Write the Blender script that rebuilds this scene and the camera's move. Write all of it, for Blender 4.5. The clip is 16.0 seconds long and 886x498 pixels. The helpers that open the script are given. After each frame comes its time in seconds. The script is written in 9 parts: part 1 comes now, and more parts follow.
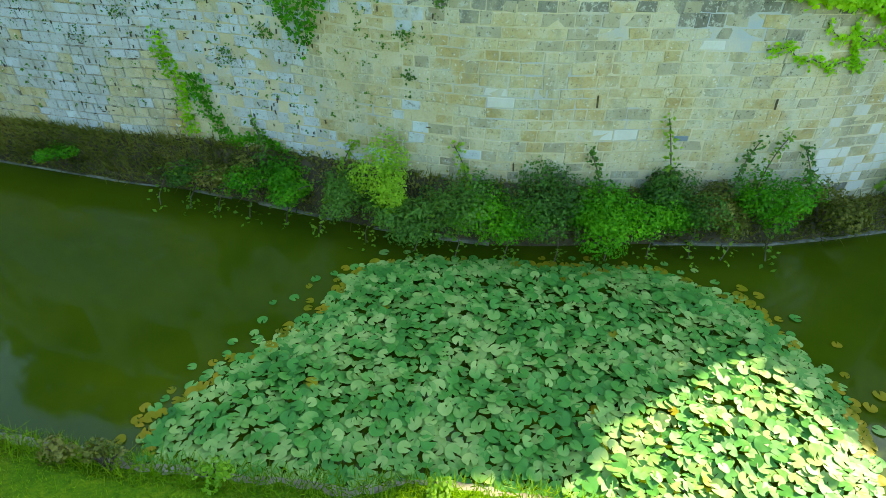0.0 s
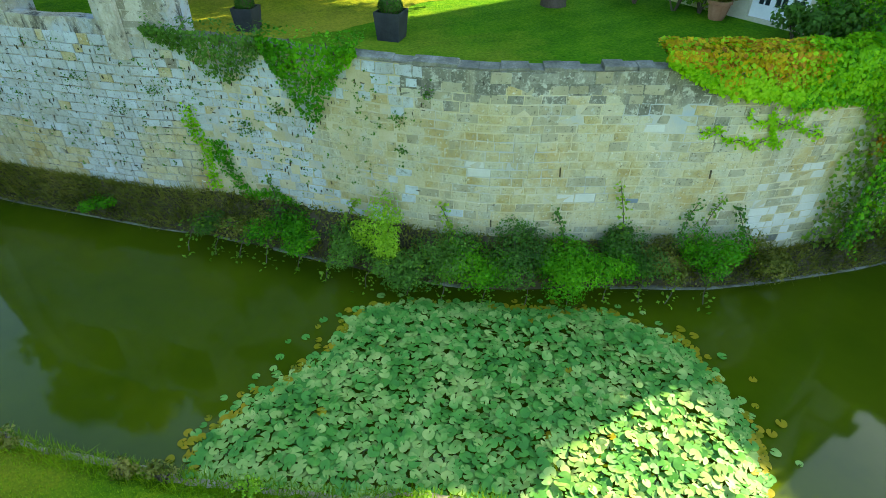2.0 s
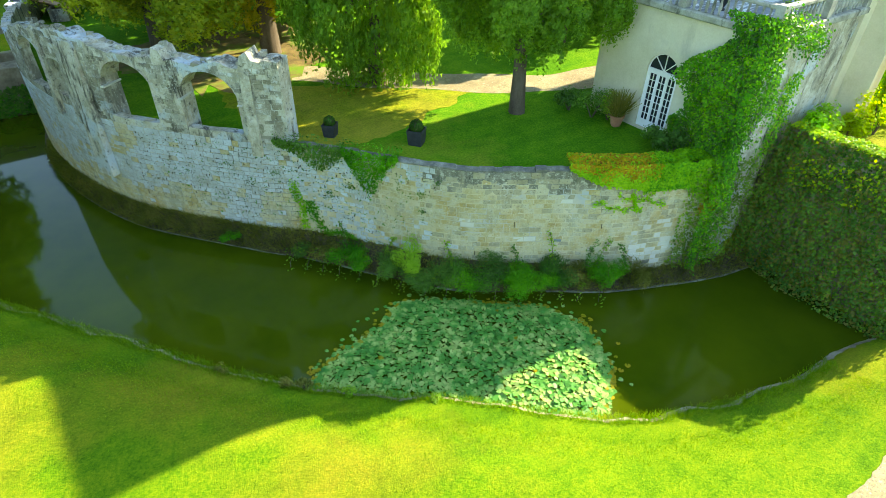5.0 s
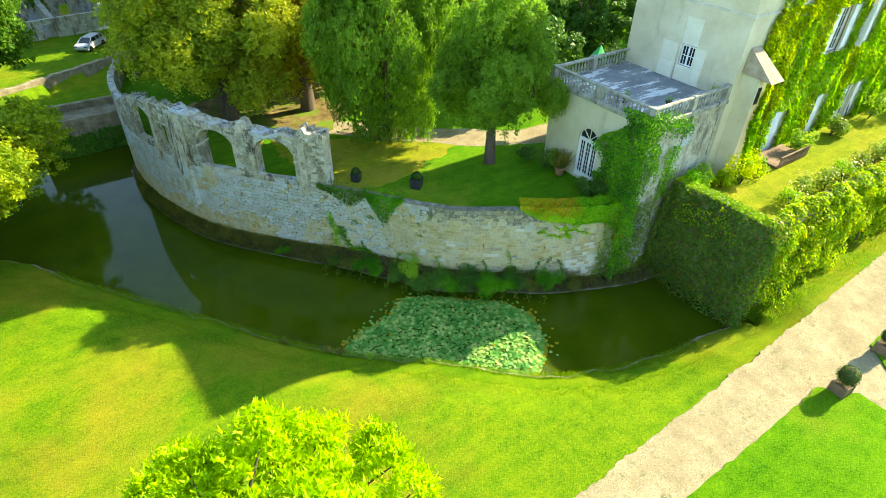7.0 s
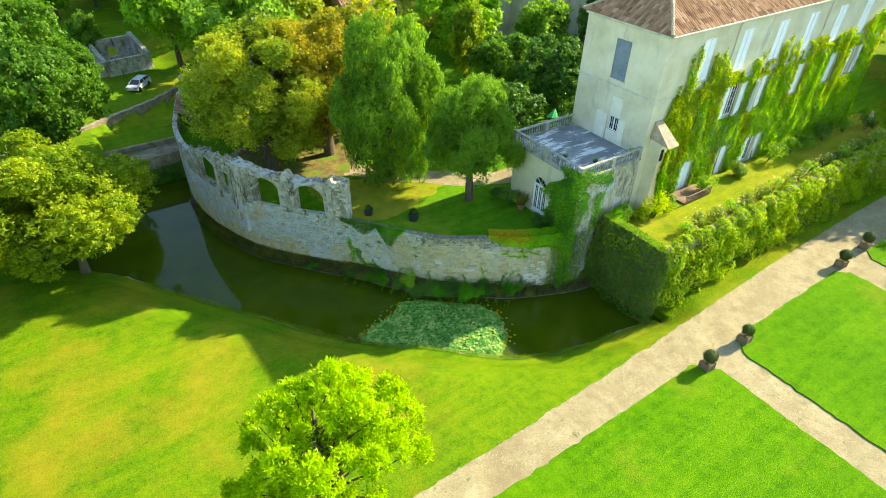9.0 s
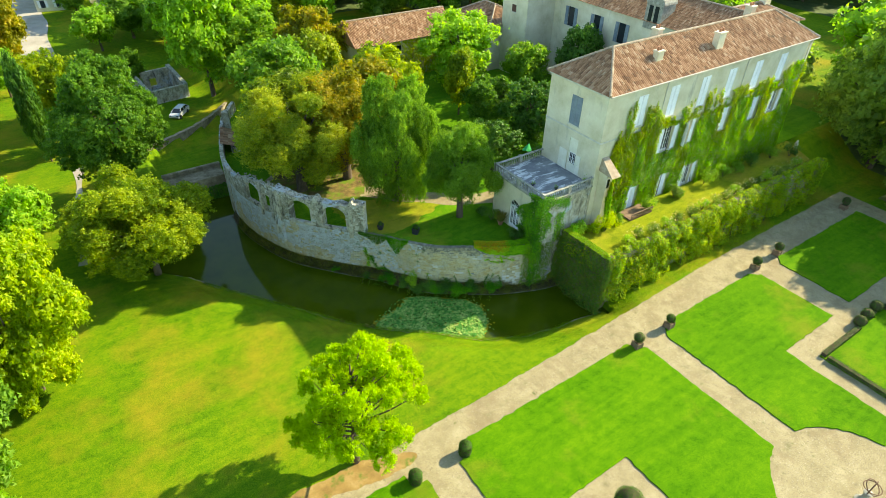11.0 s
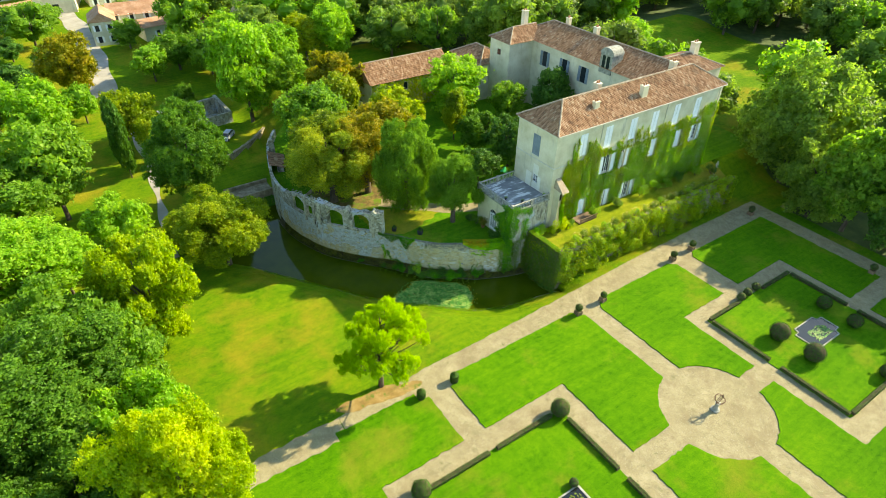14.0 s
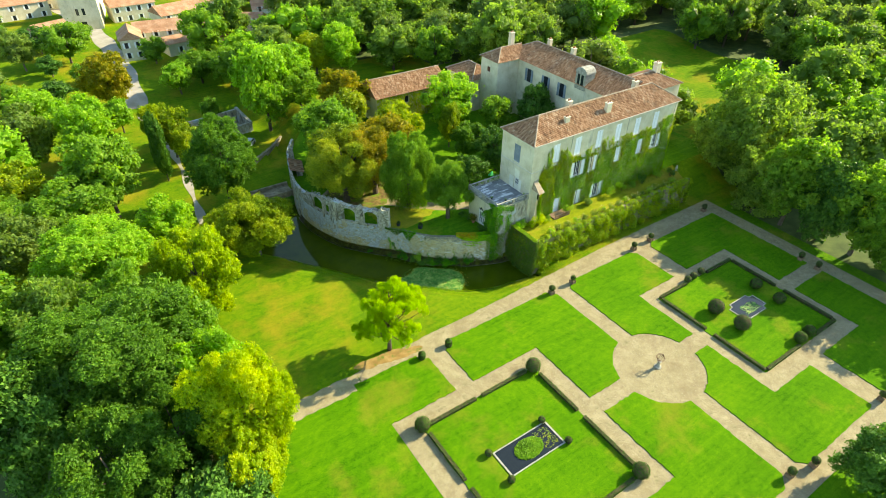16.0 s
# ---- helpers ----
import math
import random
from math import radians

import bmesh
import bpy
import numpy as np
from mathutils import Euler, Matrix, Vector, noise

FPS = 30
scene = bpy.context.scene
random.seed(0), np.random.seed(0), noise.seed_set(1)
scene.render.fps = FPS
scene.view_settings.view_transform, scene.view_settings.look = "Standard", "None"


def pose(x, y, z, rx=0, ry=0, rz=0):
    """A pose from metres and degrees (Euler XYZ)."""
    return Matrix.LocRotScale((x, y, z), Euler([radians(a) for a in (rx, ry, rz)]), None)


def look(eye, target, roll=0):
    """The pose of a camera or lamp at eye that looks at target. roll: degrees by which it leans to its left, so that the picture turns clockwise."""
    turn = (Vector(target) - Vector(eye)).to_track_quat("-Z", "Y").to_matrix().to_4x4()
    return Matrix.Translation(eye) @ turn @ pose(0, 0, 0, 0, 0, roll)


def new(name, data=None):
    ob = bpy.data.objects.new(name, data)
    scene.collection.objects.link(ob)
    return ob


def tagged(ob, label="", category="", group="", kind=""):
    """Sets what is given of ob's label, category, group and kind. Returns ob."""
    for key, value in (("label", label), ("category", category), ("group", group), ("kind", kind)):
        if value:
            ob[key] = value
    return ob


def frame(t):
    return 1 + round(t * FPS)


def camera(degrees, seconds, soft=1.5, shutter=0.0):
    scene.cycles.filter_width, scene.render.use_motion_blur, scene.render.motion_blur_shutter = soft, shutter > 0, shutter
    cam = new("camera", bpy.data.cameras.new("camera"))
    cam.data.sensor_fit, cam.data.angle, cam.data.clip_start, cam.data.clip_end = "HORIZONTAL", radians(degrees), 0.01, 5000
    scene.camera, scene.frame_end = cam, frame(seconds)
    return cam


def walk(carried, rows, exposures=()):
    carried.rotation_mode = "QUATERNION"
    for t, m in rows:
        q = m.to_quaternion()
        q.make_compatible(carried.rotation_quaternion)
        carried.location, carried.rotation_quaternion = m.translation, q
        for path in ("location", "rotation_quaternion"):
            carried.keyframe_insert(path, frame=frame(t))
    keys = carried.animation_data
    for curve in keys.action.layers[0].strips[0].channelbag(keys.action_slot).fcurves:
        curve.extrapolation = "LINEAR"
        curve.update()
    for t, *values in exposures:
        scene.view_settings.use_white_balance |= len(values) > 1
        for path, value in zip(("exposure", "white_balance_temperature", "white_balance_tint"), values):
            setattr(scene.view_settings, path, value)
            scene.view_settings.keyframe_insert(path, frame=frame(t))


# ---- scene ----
# camera and its flight: seconds, x, y, z, yaw, pitch, roll
cam = camera(75.4, 16.0, soft=0.8)
PATH = [
    (0.0, -0.253, -0.621, 7.606, -35.536, -36.761, 0.657),
    (0.5, -0.205, -0.729, 7.969, -35.532, -36.768, 0.679),
    (1.0, -0.283, -1.007, 8.497, -35.527, -36.783, 0.717),
    (1.5, -0.401, -1.292, 9.065, -35.523, -36.795, 0.726),
    (2.0, -0.658, -1.707, 9.872, -35.506, -36.796, 0.733),
    (2.5, -1.009, -2.153, 10.709, -35.503, -36.873, 0.761),
    (3.0, -1.633, -2.886, 11.698, -35.514, -36.980, 0.794),
    (3.5, -2.375, -3.794, 12.770, -35.533, -37.053, 0.807),
    (4.0, -3.267, -5.062, 14.063, -35.531, -37.090, 0.829),
    (6.5, -8.096, -12.735, 21.645, -35.051, -37.105, 1.322),
    (7.0, -9.136, -14.726, 23.722, -34.918, -37.080, 1.394),
    (7.5, -10.191, -16.586, 25.702, -34.819, -37.060, 1.444),
    (8.0, -11.343, -18.623, 27.887, -34.813, -37.043, 1.443),
    (8.5, -12.443, -20.568, 30.028, -34.808, -37.041, 1.396),
    (9.0, -13.593, -22.663, 32.271, -34.774, -37.022, 1.360),
    (9.5, -14.778, -24.644, 34.374, -34.713, -37.019, 1.340),
    (10.0, -16.129, -26.845, 36.500, -34.621, -36.966, 1.324),
    (12.5, -23.374, -38.564, 46.871, -34.444, -36.707, 1.120),
    (13.0, -25.065, -41.158, 48.995, -34.407, -36.681, 1.071),
    (13.5, -26.713, -43.729, 50.996, -34.366, -36.692, 1.073),
    (14.0, -28.490, -46.408, 53.089, -34.351, -36.683, 1.058),
    (14.5, -30.212, -49.012, 55.084, -34.407, -36.670, 1.027),
    (15.0, -32.001, -51.865, 57.153, -34.484, -36.628, 0.988),
    (15.5, -33.790, -54.670, 59.163, -34.518, -36.623, 0.957),
    (16.0, -35.701, -57.658, 61.183, -34.508, -36.632, 0.946),
]


def flight(x, y, z, yaw, pitch, roll):
    a, b = radians(yaw), radians(pitch)
    ahead = Vector((-math.sin(a) * math.cos(b), math.cos(a) * math.cos(b), math.sin(b)))
    eye = Vector((x, y, z))
    return look(eye, eye + ahead, roll)


walk(cam, [(row[0], flight(*row[1:])) for row in PATH], exposures=[(0.0, 2.26, 7300, 1), (4.0, 2.24, 7500, 1), (7.0, 1.96, 7700, 2), (9.0, 1.72, 7700, 2), (12.5, 1.44, 7900, 0), (16.0, 1.42, 7900, 0)])

# daylight: low sun from the east, clear sky
world = bpy.data.worlds.new("sky")
scene.world = world
world.use_nodes = True
nt = world.node_tree
sky = nt.nodes.new("ShaderNodeTexSky")
sky.sky_type = "NISHITA"
sky.sun_disc = False
sky.sun_elevation = radians(32)
sky.sun_rotation = radians(95)
sky.dust_density = 0.4
sky.ozone_density = 3.0
nt.links.new(sky.outputs[0], nt.nodes["Background"].inputs[0])
nt.nodes["Background"].inputs[1].default_value = 0.168
sun_lamp = bpy.data.lights.new("sun", "SUN")
sun_lamp.energy, sun_lamp.angle, sun_lamp.color = 4.4, radians(0.53), (1.0, 0.9, 0.74)
new("sun", sun_lamp).matrix_world = look((31.4, -2.54, 19.35), (0, 0, 0))

# ---------------------------------------------------------------- materials
def material(name, build, rough=0.8, spec=0.3):
    m = bpy.data.materials.new(name)
    m.use_nodes = True
    n, l = m.node_tree.nodes, m.node_tree.links
    b = n["Principled BSDF"]
    b.inputs["Roughness"].default_value = rough
    b.inputs["Specular IOR Level"].default_value = spec
    if build:
        build(n, l, b)
    return m


def coords(n, kind="Object"):
    if kind == "World":
        return n.new("ShaderNodeNewGeometry").outputs["Position"]
    return n.new("ShaderNodeTexCoord").outputs[kind]


def noise_tex(n, l, co, scale, detail=5.0, rough=0.6, stretch=None):
    t = n.new("ShaderNodeTexNoise")
    t.inputs["Scale"].default_value, t.inputs["Detail"].default_value, t.inputs["Roughness"].default_value = scale, detail, rough
    if stretch:
        mp = n.new("ShaderNodeMapping")
        mp.inputs["Scale"].default_value = stretch
        l.new(co, mp.inputs["Vector"])
        co = mp.outputs[0]
    l.new(co, t.inputs["Vector"])
    return t.outputs["Fac"]


def ramp(n, l, fac, stops):
    r = n.new("ShaderNodeValToRGB")
    e = r.color_ramp.elements
    while len(e) < len(stops):
        e.new(0.5)
    for k, (p, c) in enumerate(stops):
        e[k].position, e[k].color = p, (*c, 1)
    l.new(fac, r.inputs["Fac"])
    return r.outputs["Color"]


def mixed(n, l, fac, a, b, mode="MIX"):
    x = n.new("ShaderNodeMix")
    x.data_type, x.blend_type = "RGBA", mode
    if isinstance(fac, (int, float)):
        x.inputs["Factor"].default_value = fac
    else:
        l.new(fac, x.inputs["Factor"])
    for k, c in ((6, a), (7, b)):
        if isinstance(c, tuple):
            x.inputs[k].default_value = (*c, 1)
        else:
            l.new(c, x.inputs[k])
    return x.outputs[2]


def bumped(n, l, b, height, strength, dist=0.02):
    k = n.new("ShaderNodeBump")
    k.inputs["Strength"].default_value, k.inputs["Distance"].default_value = strength, dist
    l.new(height, k.inputs["Height"])
    l.new(k.outputs[0], b.inputs["Normal"])


def limits(n, l, fac, lo, hi):
    m = n.new("ShaderNodeMapRange")
    m.inputs["From Min"].default_value, m.inputs["From Max"].default_value = lo, hi
    l.new(fac, m.inputs["Value"])
    return m.outputs[0]


def rough_paint(name, stops, scale=2.0, fine=30.0, rough=0.85, bump=0.3, dist=0.01, stain=None, island=False, spread=0.35, spec=0.25, stretch=None):
    """A worn surface: large patches, fine grain and, where given, stains of their own shape."""
    def build(n, l, b):
        co = coords(n, "World")
        big, small = noise_tex(n, l, co, scale, 6, 0.6, stretch), noise_tex(n, l, co, fine, 4, 0.7)
        add = n.new("ShaderNodeMath")
        add.operation = "MULTIPLY_ADD"
        l.new(small, add.inputs[0])
        add.inputs[1].default_value = 0.35
        l.new(big, add.inputs[2])
        fac = limits(n, l, add.outputs[0], 0.42, 0.93)
        if island:
            g = n.new("ShaderNodeNewGeometry").outputs["Random Per Island"] if island == "island" else n.new("ShaderNodeObjectInfo").outputs["Random"]
            mx = n.new("ShaderNodeMix")
            mx.inputs[0].default_value = spread
            l.new(fac, mx.inputs[2])
            l.new(g, mx.inputs[3])
            fac = mx.outputs[0]
        col = ramp(n, l, fac, stops)
        if stain:
            for sc, lo, hi, c, st in stain:
                f = limits(n, l, noise_tex(n, l, co, sc, 7, 0.68, st), lo, hi)
                col = mixed(n, l, f, col, c)
        l.new(col, b.inputs["Base Color"])
        bumped(n, l, b, add.outputs[0], bump, dist)
    return material(name, build, rough, spec)


def leafy(name, dark, mid, light, translucent=0.35, scale=0.35, gloss=0.45):
    """Foliage: every leaf of its own tone, patches over the crown, light shining through."""
    dark, mid, light = ((r, g, 0.75 * b) for r, g, b in (dark, mid, light))
    m = bpy.data.materials.new(name)
    m.use_nodes = True
    n, l = m.node_tree.nodes, m.node_tree.links
    b = n["Principled BSDF"]
    b.inputs["Roughness"].default_value, b.inputs["Specular IOR Level"].default_value = gloss, 0.12
    g = n.new("ShaderNodeNewGeometry")
    big = noise_tex(n, l, g.outputs["Position"], scale, 4, 0.6)
    mx = n.new("ShaderNodeMix")
    mx.inputs[0].default_value = 0.45
    l.new(limits(n, l, big, 0.32, 0.68), mx.inputs[2])
    l.new(g.outputs["Random Per Island"], mx.inputs[3])
    obr = n.new("ShaderNodeObjectInfo").outputs["Random"]
    ad = n.new("ShaderNodeMath")
    ad.operation = "MULTIPLY_ADD"
    l.new(obr, ad.inputs[0])
    ad.inputs[1].default_value = 0.22
    l.new(mx.outputs[0], ad.inputs[2])
    col = ramp(n, l, ad.outputs[0], [(0.1, dark), (0.55, mid), (1.0, light)])
    l.new(col, b.inputs["Base Color"])
    tr = n.new("ShaderNodeBsdfTranslucent")
    l.new(mixed(n, l, 1.0, col, (1.6, 1.6, 0.6), "MULTIPLY"), tr.inputs["Color"])
    ms = n.new("ShaderNodeMixShader")
    ms.inputs[0].default_value = translucent
    l.new(b.outputs[0], ms.inputs[1])
    l.new(tr.outputs[0], ms.inputs[2])
    l.new(ms.outputs[0], n["Material Output"].inputs["Surface"])
    return m


def lawn(name, dark, mid, light, straw, straw_lo=0.58):
    """Mown grass: blades, tufts, mowing lines and dry patches."""
    def build(n, l, b):
        co = coords(n, "World")
        big = noise_tex(n, l, co, 0.16, 5, 0.6)
        med = noise_tex(n, l, co, 1.3, 5, 0.7)
        fine = noise_tex(n, l, co, 13, 4, 0.8)
        stripe = noise_tex(n, l, co, 1.0, 2, 0.5, (0.1, 2.1, 1))
        s1, s2, s3 = n.new("ShaderNodeMath"), n.new("ShaderNodeMath"), n.new("ShaderNodeMath")
        s4 = n.new("ShaderNodeMath")
        tuft = noise_tex(n, l, co, 6.5, 3, 0.75)
        for k, (a, w, c) in zip((s1, s2, s3, s4), ((fine, 1.9, med), (big, 0.9, s1.outputs[0]), (stripe, 0.5, s2.outputs[0]), (tuft, 0.5, s3.outputs[0]))):
            k.operation = "MULTIPLY_ADD"
            l.new(a, k.inputs[0])
            k.inputs[1].default_value = w
            l.new(c, k.inputs[2])
        col = ramp(n, l, limits(n, l, s4.outputs[0], 1.90, 2.90), [(0.0, dark), (0.5, mid), (1.0, light)])
        mv = n.new("ShaderNodeMapping")
        mv.inputs["Location"].default_value = (31.0, 17.0, 4.0)
        l.new(co, mv.inputs["Vector"])
        f = limits(n, l, noise_tex(n, l, mv.outputs[0], 0.13, 8, 0.62), straw_lo, straw_lo + 0.2)
        mul = n.new("ShaderNodeMath")
        mul.operation = "MULTIPLY"
        l.new(f, mul.inputs[0])
        l.new(fine, mul.inputs[1])
        col = mixed(n, l, mul.outputs[0], col, straw)
        l.new(col, b.inputs["Base Color"])
        bumped(n, l, b, fine, 0.8, 0.05)
    return material(name, build, 0.9, 0.03)


M = {}
M["lawn"] = lawn("grass", (0.036, 0.106, 0.005), (0.092, 0.188, 0.007), (0.18, 0.25, 0.010), (0.35, 0.235, 0.024), 0.47)
M["bed"] = lawn("bed_grass", (0.022, 0.098, 0.003), (0.065, 0.182, 0.005), (0.125, 0.25, 0.008), (0.28, 0.21, 0.03), 0.53)
M["court"] = lawn("court_grass", (0.026, 0.115, 0.005), (0.072, 0.20, 0.007), (0.15, 0.275, 0.012), (0.40, 0.32, 0.04), 0.57)
# dry yellow grass; on the courtyard patch its brightness also paints the sun
M["dry_sunlit_lawn"] = lawn("dry_grass", (0.07, 0.125, 0.008), (0.18, 0.23, 0.012), (0.33, 0.34, 0.02), (0.45, 0.31, 0.05), 0.46)
M["litter"] = rough_paint("leaf_litter", [(0, (0.07, 0.05, 0.016)), (0.5, (0.15, 0.11, 0.035)), (1, (0.29, 0.21, 0.07))], 1.2, 9, 0.95, 0.8, 0.04, [(0.5, 0.46, 0.60, (0.11, 0.19, 0.010), None)])
M["wood_floor"] = rough_paint("woodland_floor", [(0, (0.035, 0.06, 0.015)), (0.5, (0.065, 0.10, 0.025)), (1, (0.11, 0.15, 0.04))], 0.4, 6, 0.95, 0.8, 0.05)
M["gravel"] = rough_paint("gravel", [(0, (0.22, 0.185, 0.095)), (0.5, (0.295, 0.25, 0.135)), (1, (0.38, 0.33, 0.19))], 0.9, 45, 0.95, 0.9, 0.03,
                          [(1.7, 0.60, 0.70, (0.13, 0.14, 0.05), None), (4.5, 0.58, 0.68, (0.17, 0.145, 0.075), None), (0.35, 0.50, 0.70, (0.215, 0.165, 0.085), None), (0.6, 0.60, 0.74, (0.15, 0.14, 0.06), None), (16.0, 0.52, 0.64, (0.14, 0.12, 0.08), None), (11.0, 0.57, 0.68, (0.45, 0.41, 0.30), None)])
M["earth"] = rough_paint("sandy_earth", [(0, (0.17, 0.105, 0.03)), (0.5, (0.27, 0.175, 0.055)), (1, (0.38, 0.27, 0.11))], 0.8, 22, 0.95, 0.8, 0.03, [(1.1, 0.54, 0.66, (0.10, 0.15, 0.02), None), (9.0, 0.58, 0.68, (0.17, 0.12, 0.05), None)])
M["road"] = rough_paint("road_dust", [(0, (0.24, 0.22, 0.17)), (1, (0.42, 0.39, 0.33))], 0.3, 9, 0.95, 0.3, 0.02)
PALE = [(0, (0.28, 0.195, 0.065)), (0.22, (0.41, 0.325, 0.14)), (0.45, (0.50, 0.44, 0.25)), (0.65, (0.50, 0.475, 0.33)), (0.82, (0.37, 0.365, 0.275)), (1, (0.60, 0.59, 0.47))]
MOTTLE = [(0.4, 0.50, 0.68, (0.53, 0.475, 0.30), None), (0.75, 0.52, 0.66, (0.44, 0.325, 0.125), None), (1.0, 0.54, 0.68, (0.30, 0.275, 0.175), (1, 1, 0.35)), (5.5, 0.54, 0.70, (0.33, 0.30, 0.18), None), (16.0, 0.58, 0.66, (0.22, 0.20, 0.125), None), (9.0, 0.61, 0.70, (0.13, 0.12, 0.08), None), (11.0, 0.58, 0.68, (0.64, 0.62, 0.50), None)]
M["stone"] = rough_paint("wall_stone", PALE, 1.6, 14, 0.92, 0.8, 0.03, MOTTLE, "random", 0.36)
M["stone_many"] = rough_paint("wall_stone_old", PALE, 1.6, 14, 0.92, 0.8, 0.03, MOTTLE, "island", 0.36)
M["stone_grey"] = rough_paint("lichened_stone", [(0, (0.33, 0.32, 0.24)), (0.5, (0.45, 0.485, 0.48)), (1, (0.58, 0.66, 0.71))], 1.2, 14, 0.92, 0.8, 0.03,
                              [(1.4, 0.56, 0.70, (0.40, 0.365, 0.25), None), (7.0, 0.57, 0.69, (0.21, 0.21, 0.17), None), (15.0, 0.58, 0.66, (0.24, 0.25, 0.22), None), (9.0, 0.62, 0.72, (0.07, 0.08, 0.05), None)], "island", 0.28)
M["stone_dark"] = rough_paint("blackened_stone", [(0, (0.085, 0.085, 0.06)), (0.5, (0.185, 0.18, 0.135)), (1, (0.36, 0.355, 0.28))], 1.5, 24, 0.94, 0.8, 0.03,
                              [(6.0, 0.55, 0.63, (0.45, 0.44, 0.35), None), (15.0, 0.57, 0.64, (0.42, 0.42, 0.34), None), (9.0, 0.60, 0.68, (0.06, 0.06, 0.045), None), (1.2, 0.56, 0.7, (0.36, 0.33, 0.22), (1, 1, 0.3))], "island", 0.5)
M["stone_pale"] = rough_paint("pale_stone", [(0, (0.46, 0.45, 0.37)), (1, (0.66, 0.66, 0.60))], 1.5, 24, 0.92, 0.6, 0.02, None, "island", 0.4)
M["mortar"] = rough_paint("lime_mortar", [(0, (0.40, 0.335, 0.175)), (0.5, (0.53, 0.465, 0.28)), (1, (0.61, 0.565, 0.415))], 0.9, 25, 0.95, 0.7, 0.03,
                          [(0.5, 0.5, 0.68, (0.38, 0.42, 0.44), None), (1.6, 0.6, 0.72, (0.13, 0.12, 0.08), (1, 1, 0.35))])
M["coping"] = rough_paint("weathered_coping", [(0, (0.06, 0.06, 0.045)), (0.5, (0.17, 0.165, 0.125)), (1, (0.36, 0.355, 0.29))], 1.6, 20, 0.95, 0.7, 0.03,
                          [(3.0, 0.6, 0.7, (0.35, 0.33, 0.24), None)])
M["ruin"] = rough_paint("ruin_stone", [(0, (0.22, 0.19, 0.12)), (0.45, (0.42, 0.385, 0.28)), (1, (0.62, 0.60, 0.50))], 1.6, 9, 0.94, 1.0, 0.07,
                        [(0.8, 0.52, 0.64, (0.17, 0.16, 0.12), (1, 1, 0.35)), (0.5, 0.52, 0.62, (0.44, 0.50, 0.53), None), (1.7, 0.55, 0.63, (0.09, 0.085, 0.065), (1, 1, 0.22)), (5.0, 0.56, 0.66, (0.12, 0.115, 0.09), None), (12.0, 0.57, 0.66, (0.55, 0.54, 0.45), None)])
M["ruin_block"] = rough_paint("ruin_block", [(0, (0.15, 0.135, 0.085)), (0.4, (0.27, 0.25, 0.17)), (0.75, (0.41, 0.395, 0.32)), (1, (0.58, 0.575, 0.51))], 0.9, 16, 0.94, 0.9, 0.04,
                              [(0.7, 0.50, 0.62, (0.17, 0.16, 0.12), (1, 1, 0.35)), (1.7, 0.55, 0.63, (0.085, 0.08, 0.06), (1, 1, 0.22)), (4.0, 0.57, 0.67, (0.10, 0.10, 0.075), None), (1.8, 0.55, 0.64, (0.58, 0.58, 0.52), None), (14.0, 0.57, 0.65, (0.50, 0.49, 0.41), None)], "island", 0.25)
M["stone_mid"] = rough_paint("greyed_stone", [(0, (0.25, 0.215, 0.125)), (0.5, (0.37, 0.335, 0.215)), (1, (0.47, 0.445, 0.325))], 1.5, 18, 0.93, 0.8, 0.03,
                             [(6.0, 0.56, 0.65, (0.46, 0.45, 0.36), None), (14.0, 0.57, 0.65, (0.15, 0.14, 0.095), None), (9.0, 0.61, 0.69, (0.09, 0.085, 0.06), None)], "island", 0.5)
M["old_trim"] = rough_paint("weathered_limestone", [(0, (0.17, 0.165, 0.13)), (0.5, (0.31, 0.305, 0.25)), (1, (0.46, 0.455, 0.39))], 1.8, 20, 0.93, 0.5, 0.012,
                            [(2.5, 0.56, 0.68, (0.10, 0.10, 0.075), (1, 1, 0.4))])
M["barn_stone"] = rough_paint("barn_rubble", [(0, (0.13, 0.105, 0.065)), (0.5, (0.26, 0.22, 0.145)), (1, (0.40, 0.36, 0.26))], 1.2, 5, 0.95, 1.0, 0.06, [(0.5, 0.55, 0.7, (0.14, 0.13, 0.07), None)])
M["render"] = rough_paint("lime_render", [(0, (0.48, 0.43, 0.28)), (0.5, (0.61, 0.56, 0.40)), (1, (0.72, 0.68, 0.53))], 0.5, 14, 0.9, 0.25, 0.01,
                          [(0.7, 0.58, 0.78, (0.33, 0.31, 0.25), (1, 1, 0.25)), (0.35, 0.6, 0.8, (0.50, 0.47, 0.40), None)])
M["trim"] = rough_paint("pale_limestone", [(0, (0.42, 0.40, 0.33)), (1, (0.66, 0.64, 0.56))], 1.5, 20, 0.9, 0.3, 0.01,
                        [(1.2, 0.58, 0.74, (0.22, 0.21, 0.18), (1, 1, 0.4))])
M["terrace"] = rough_paint("terrace_slab", [(0, (0.13, 0.14, 0.15)), (0.5, (0.21, 0.22, 0.23)), (1, (0.30, 0.31, 0.31))], 0.7, 12, 0.85, 0.3, 0.01,
                           [(0.9, 0.52, 0.57, (0.62, 0.63, 0.63), (0.45, 1.9, 1))])
M["tile"] = rough_paint("clay_tiles", [(0, (0.10, 0.052, 0.026)), (0.3, (0.23, 0.118, 0.058)), (0.65, (0.36, 0.20, 0.105)), (1, (0.54, 0.40, 0.26))], 0.6, 12, 0.9, 0.3, 0.01,
                        [(0.5, 0.55, 0.75, (0.17, 0.115, 0.07), None), (1.3, 0.58, 0.68, (0.12, 0.085, 0.05), None), (2.5, 0.64, 0.72, (0.46, 0.39, 0.26), None)], "island", 0.6)
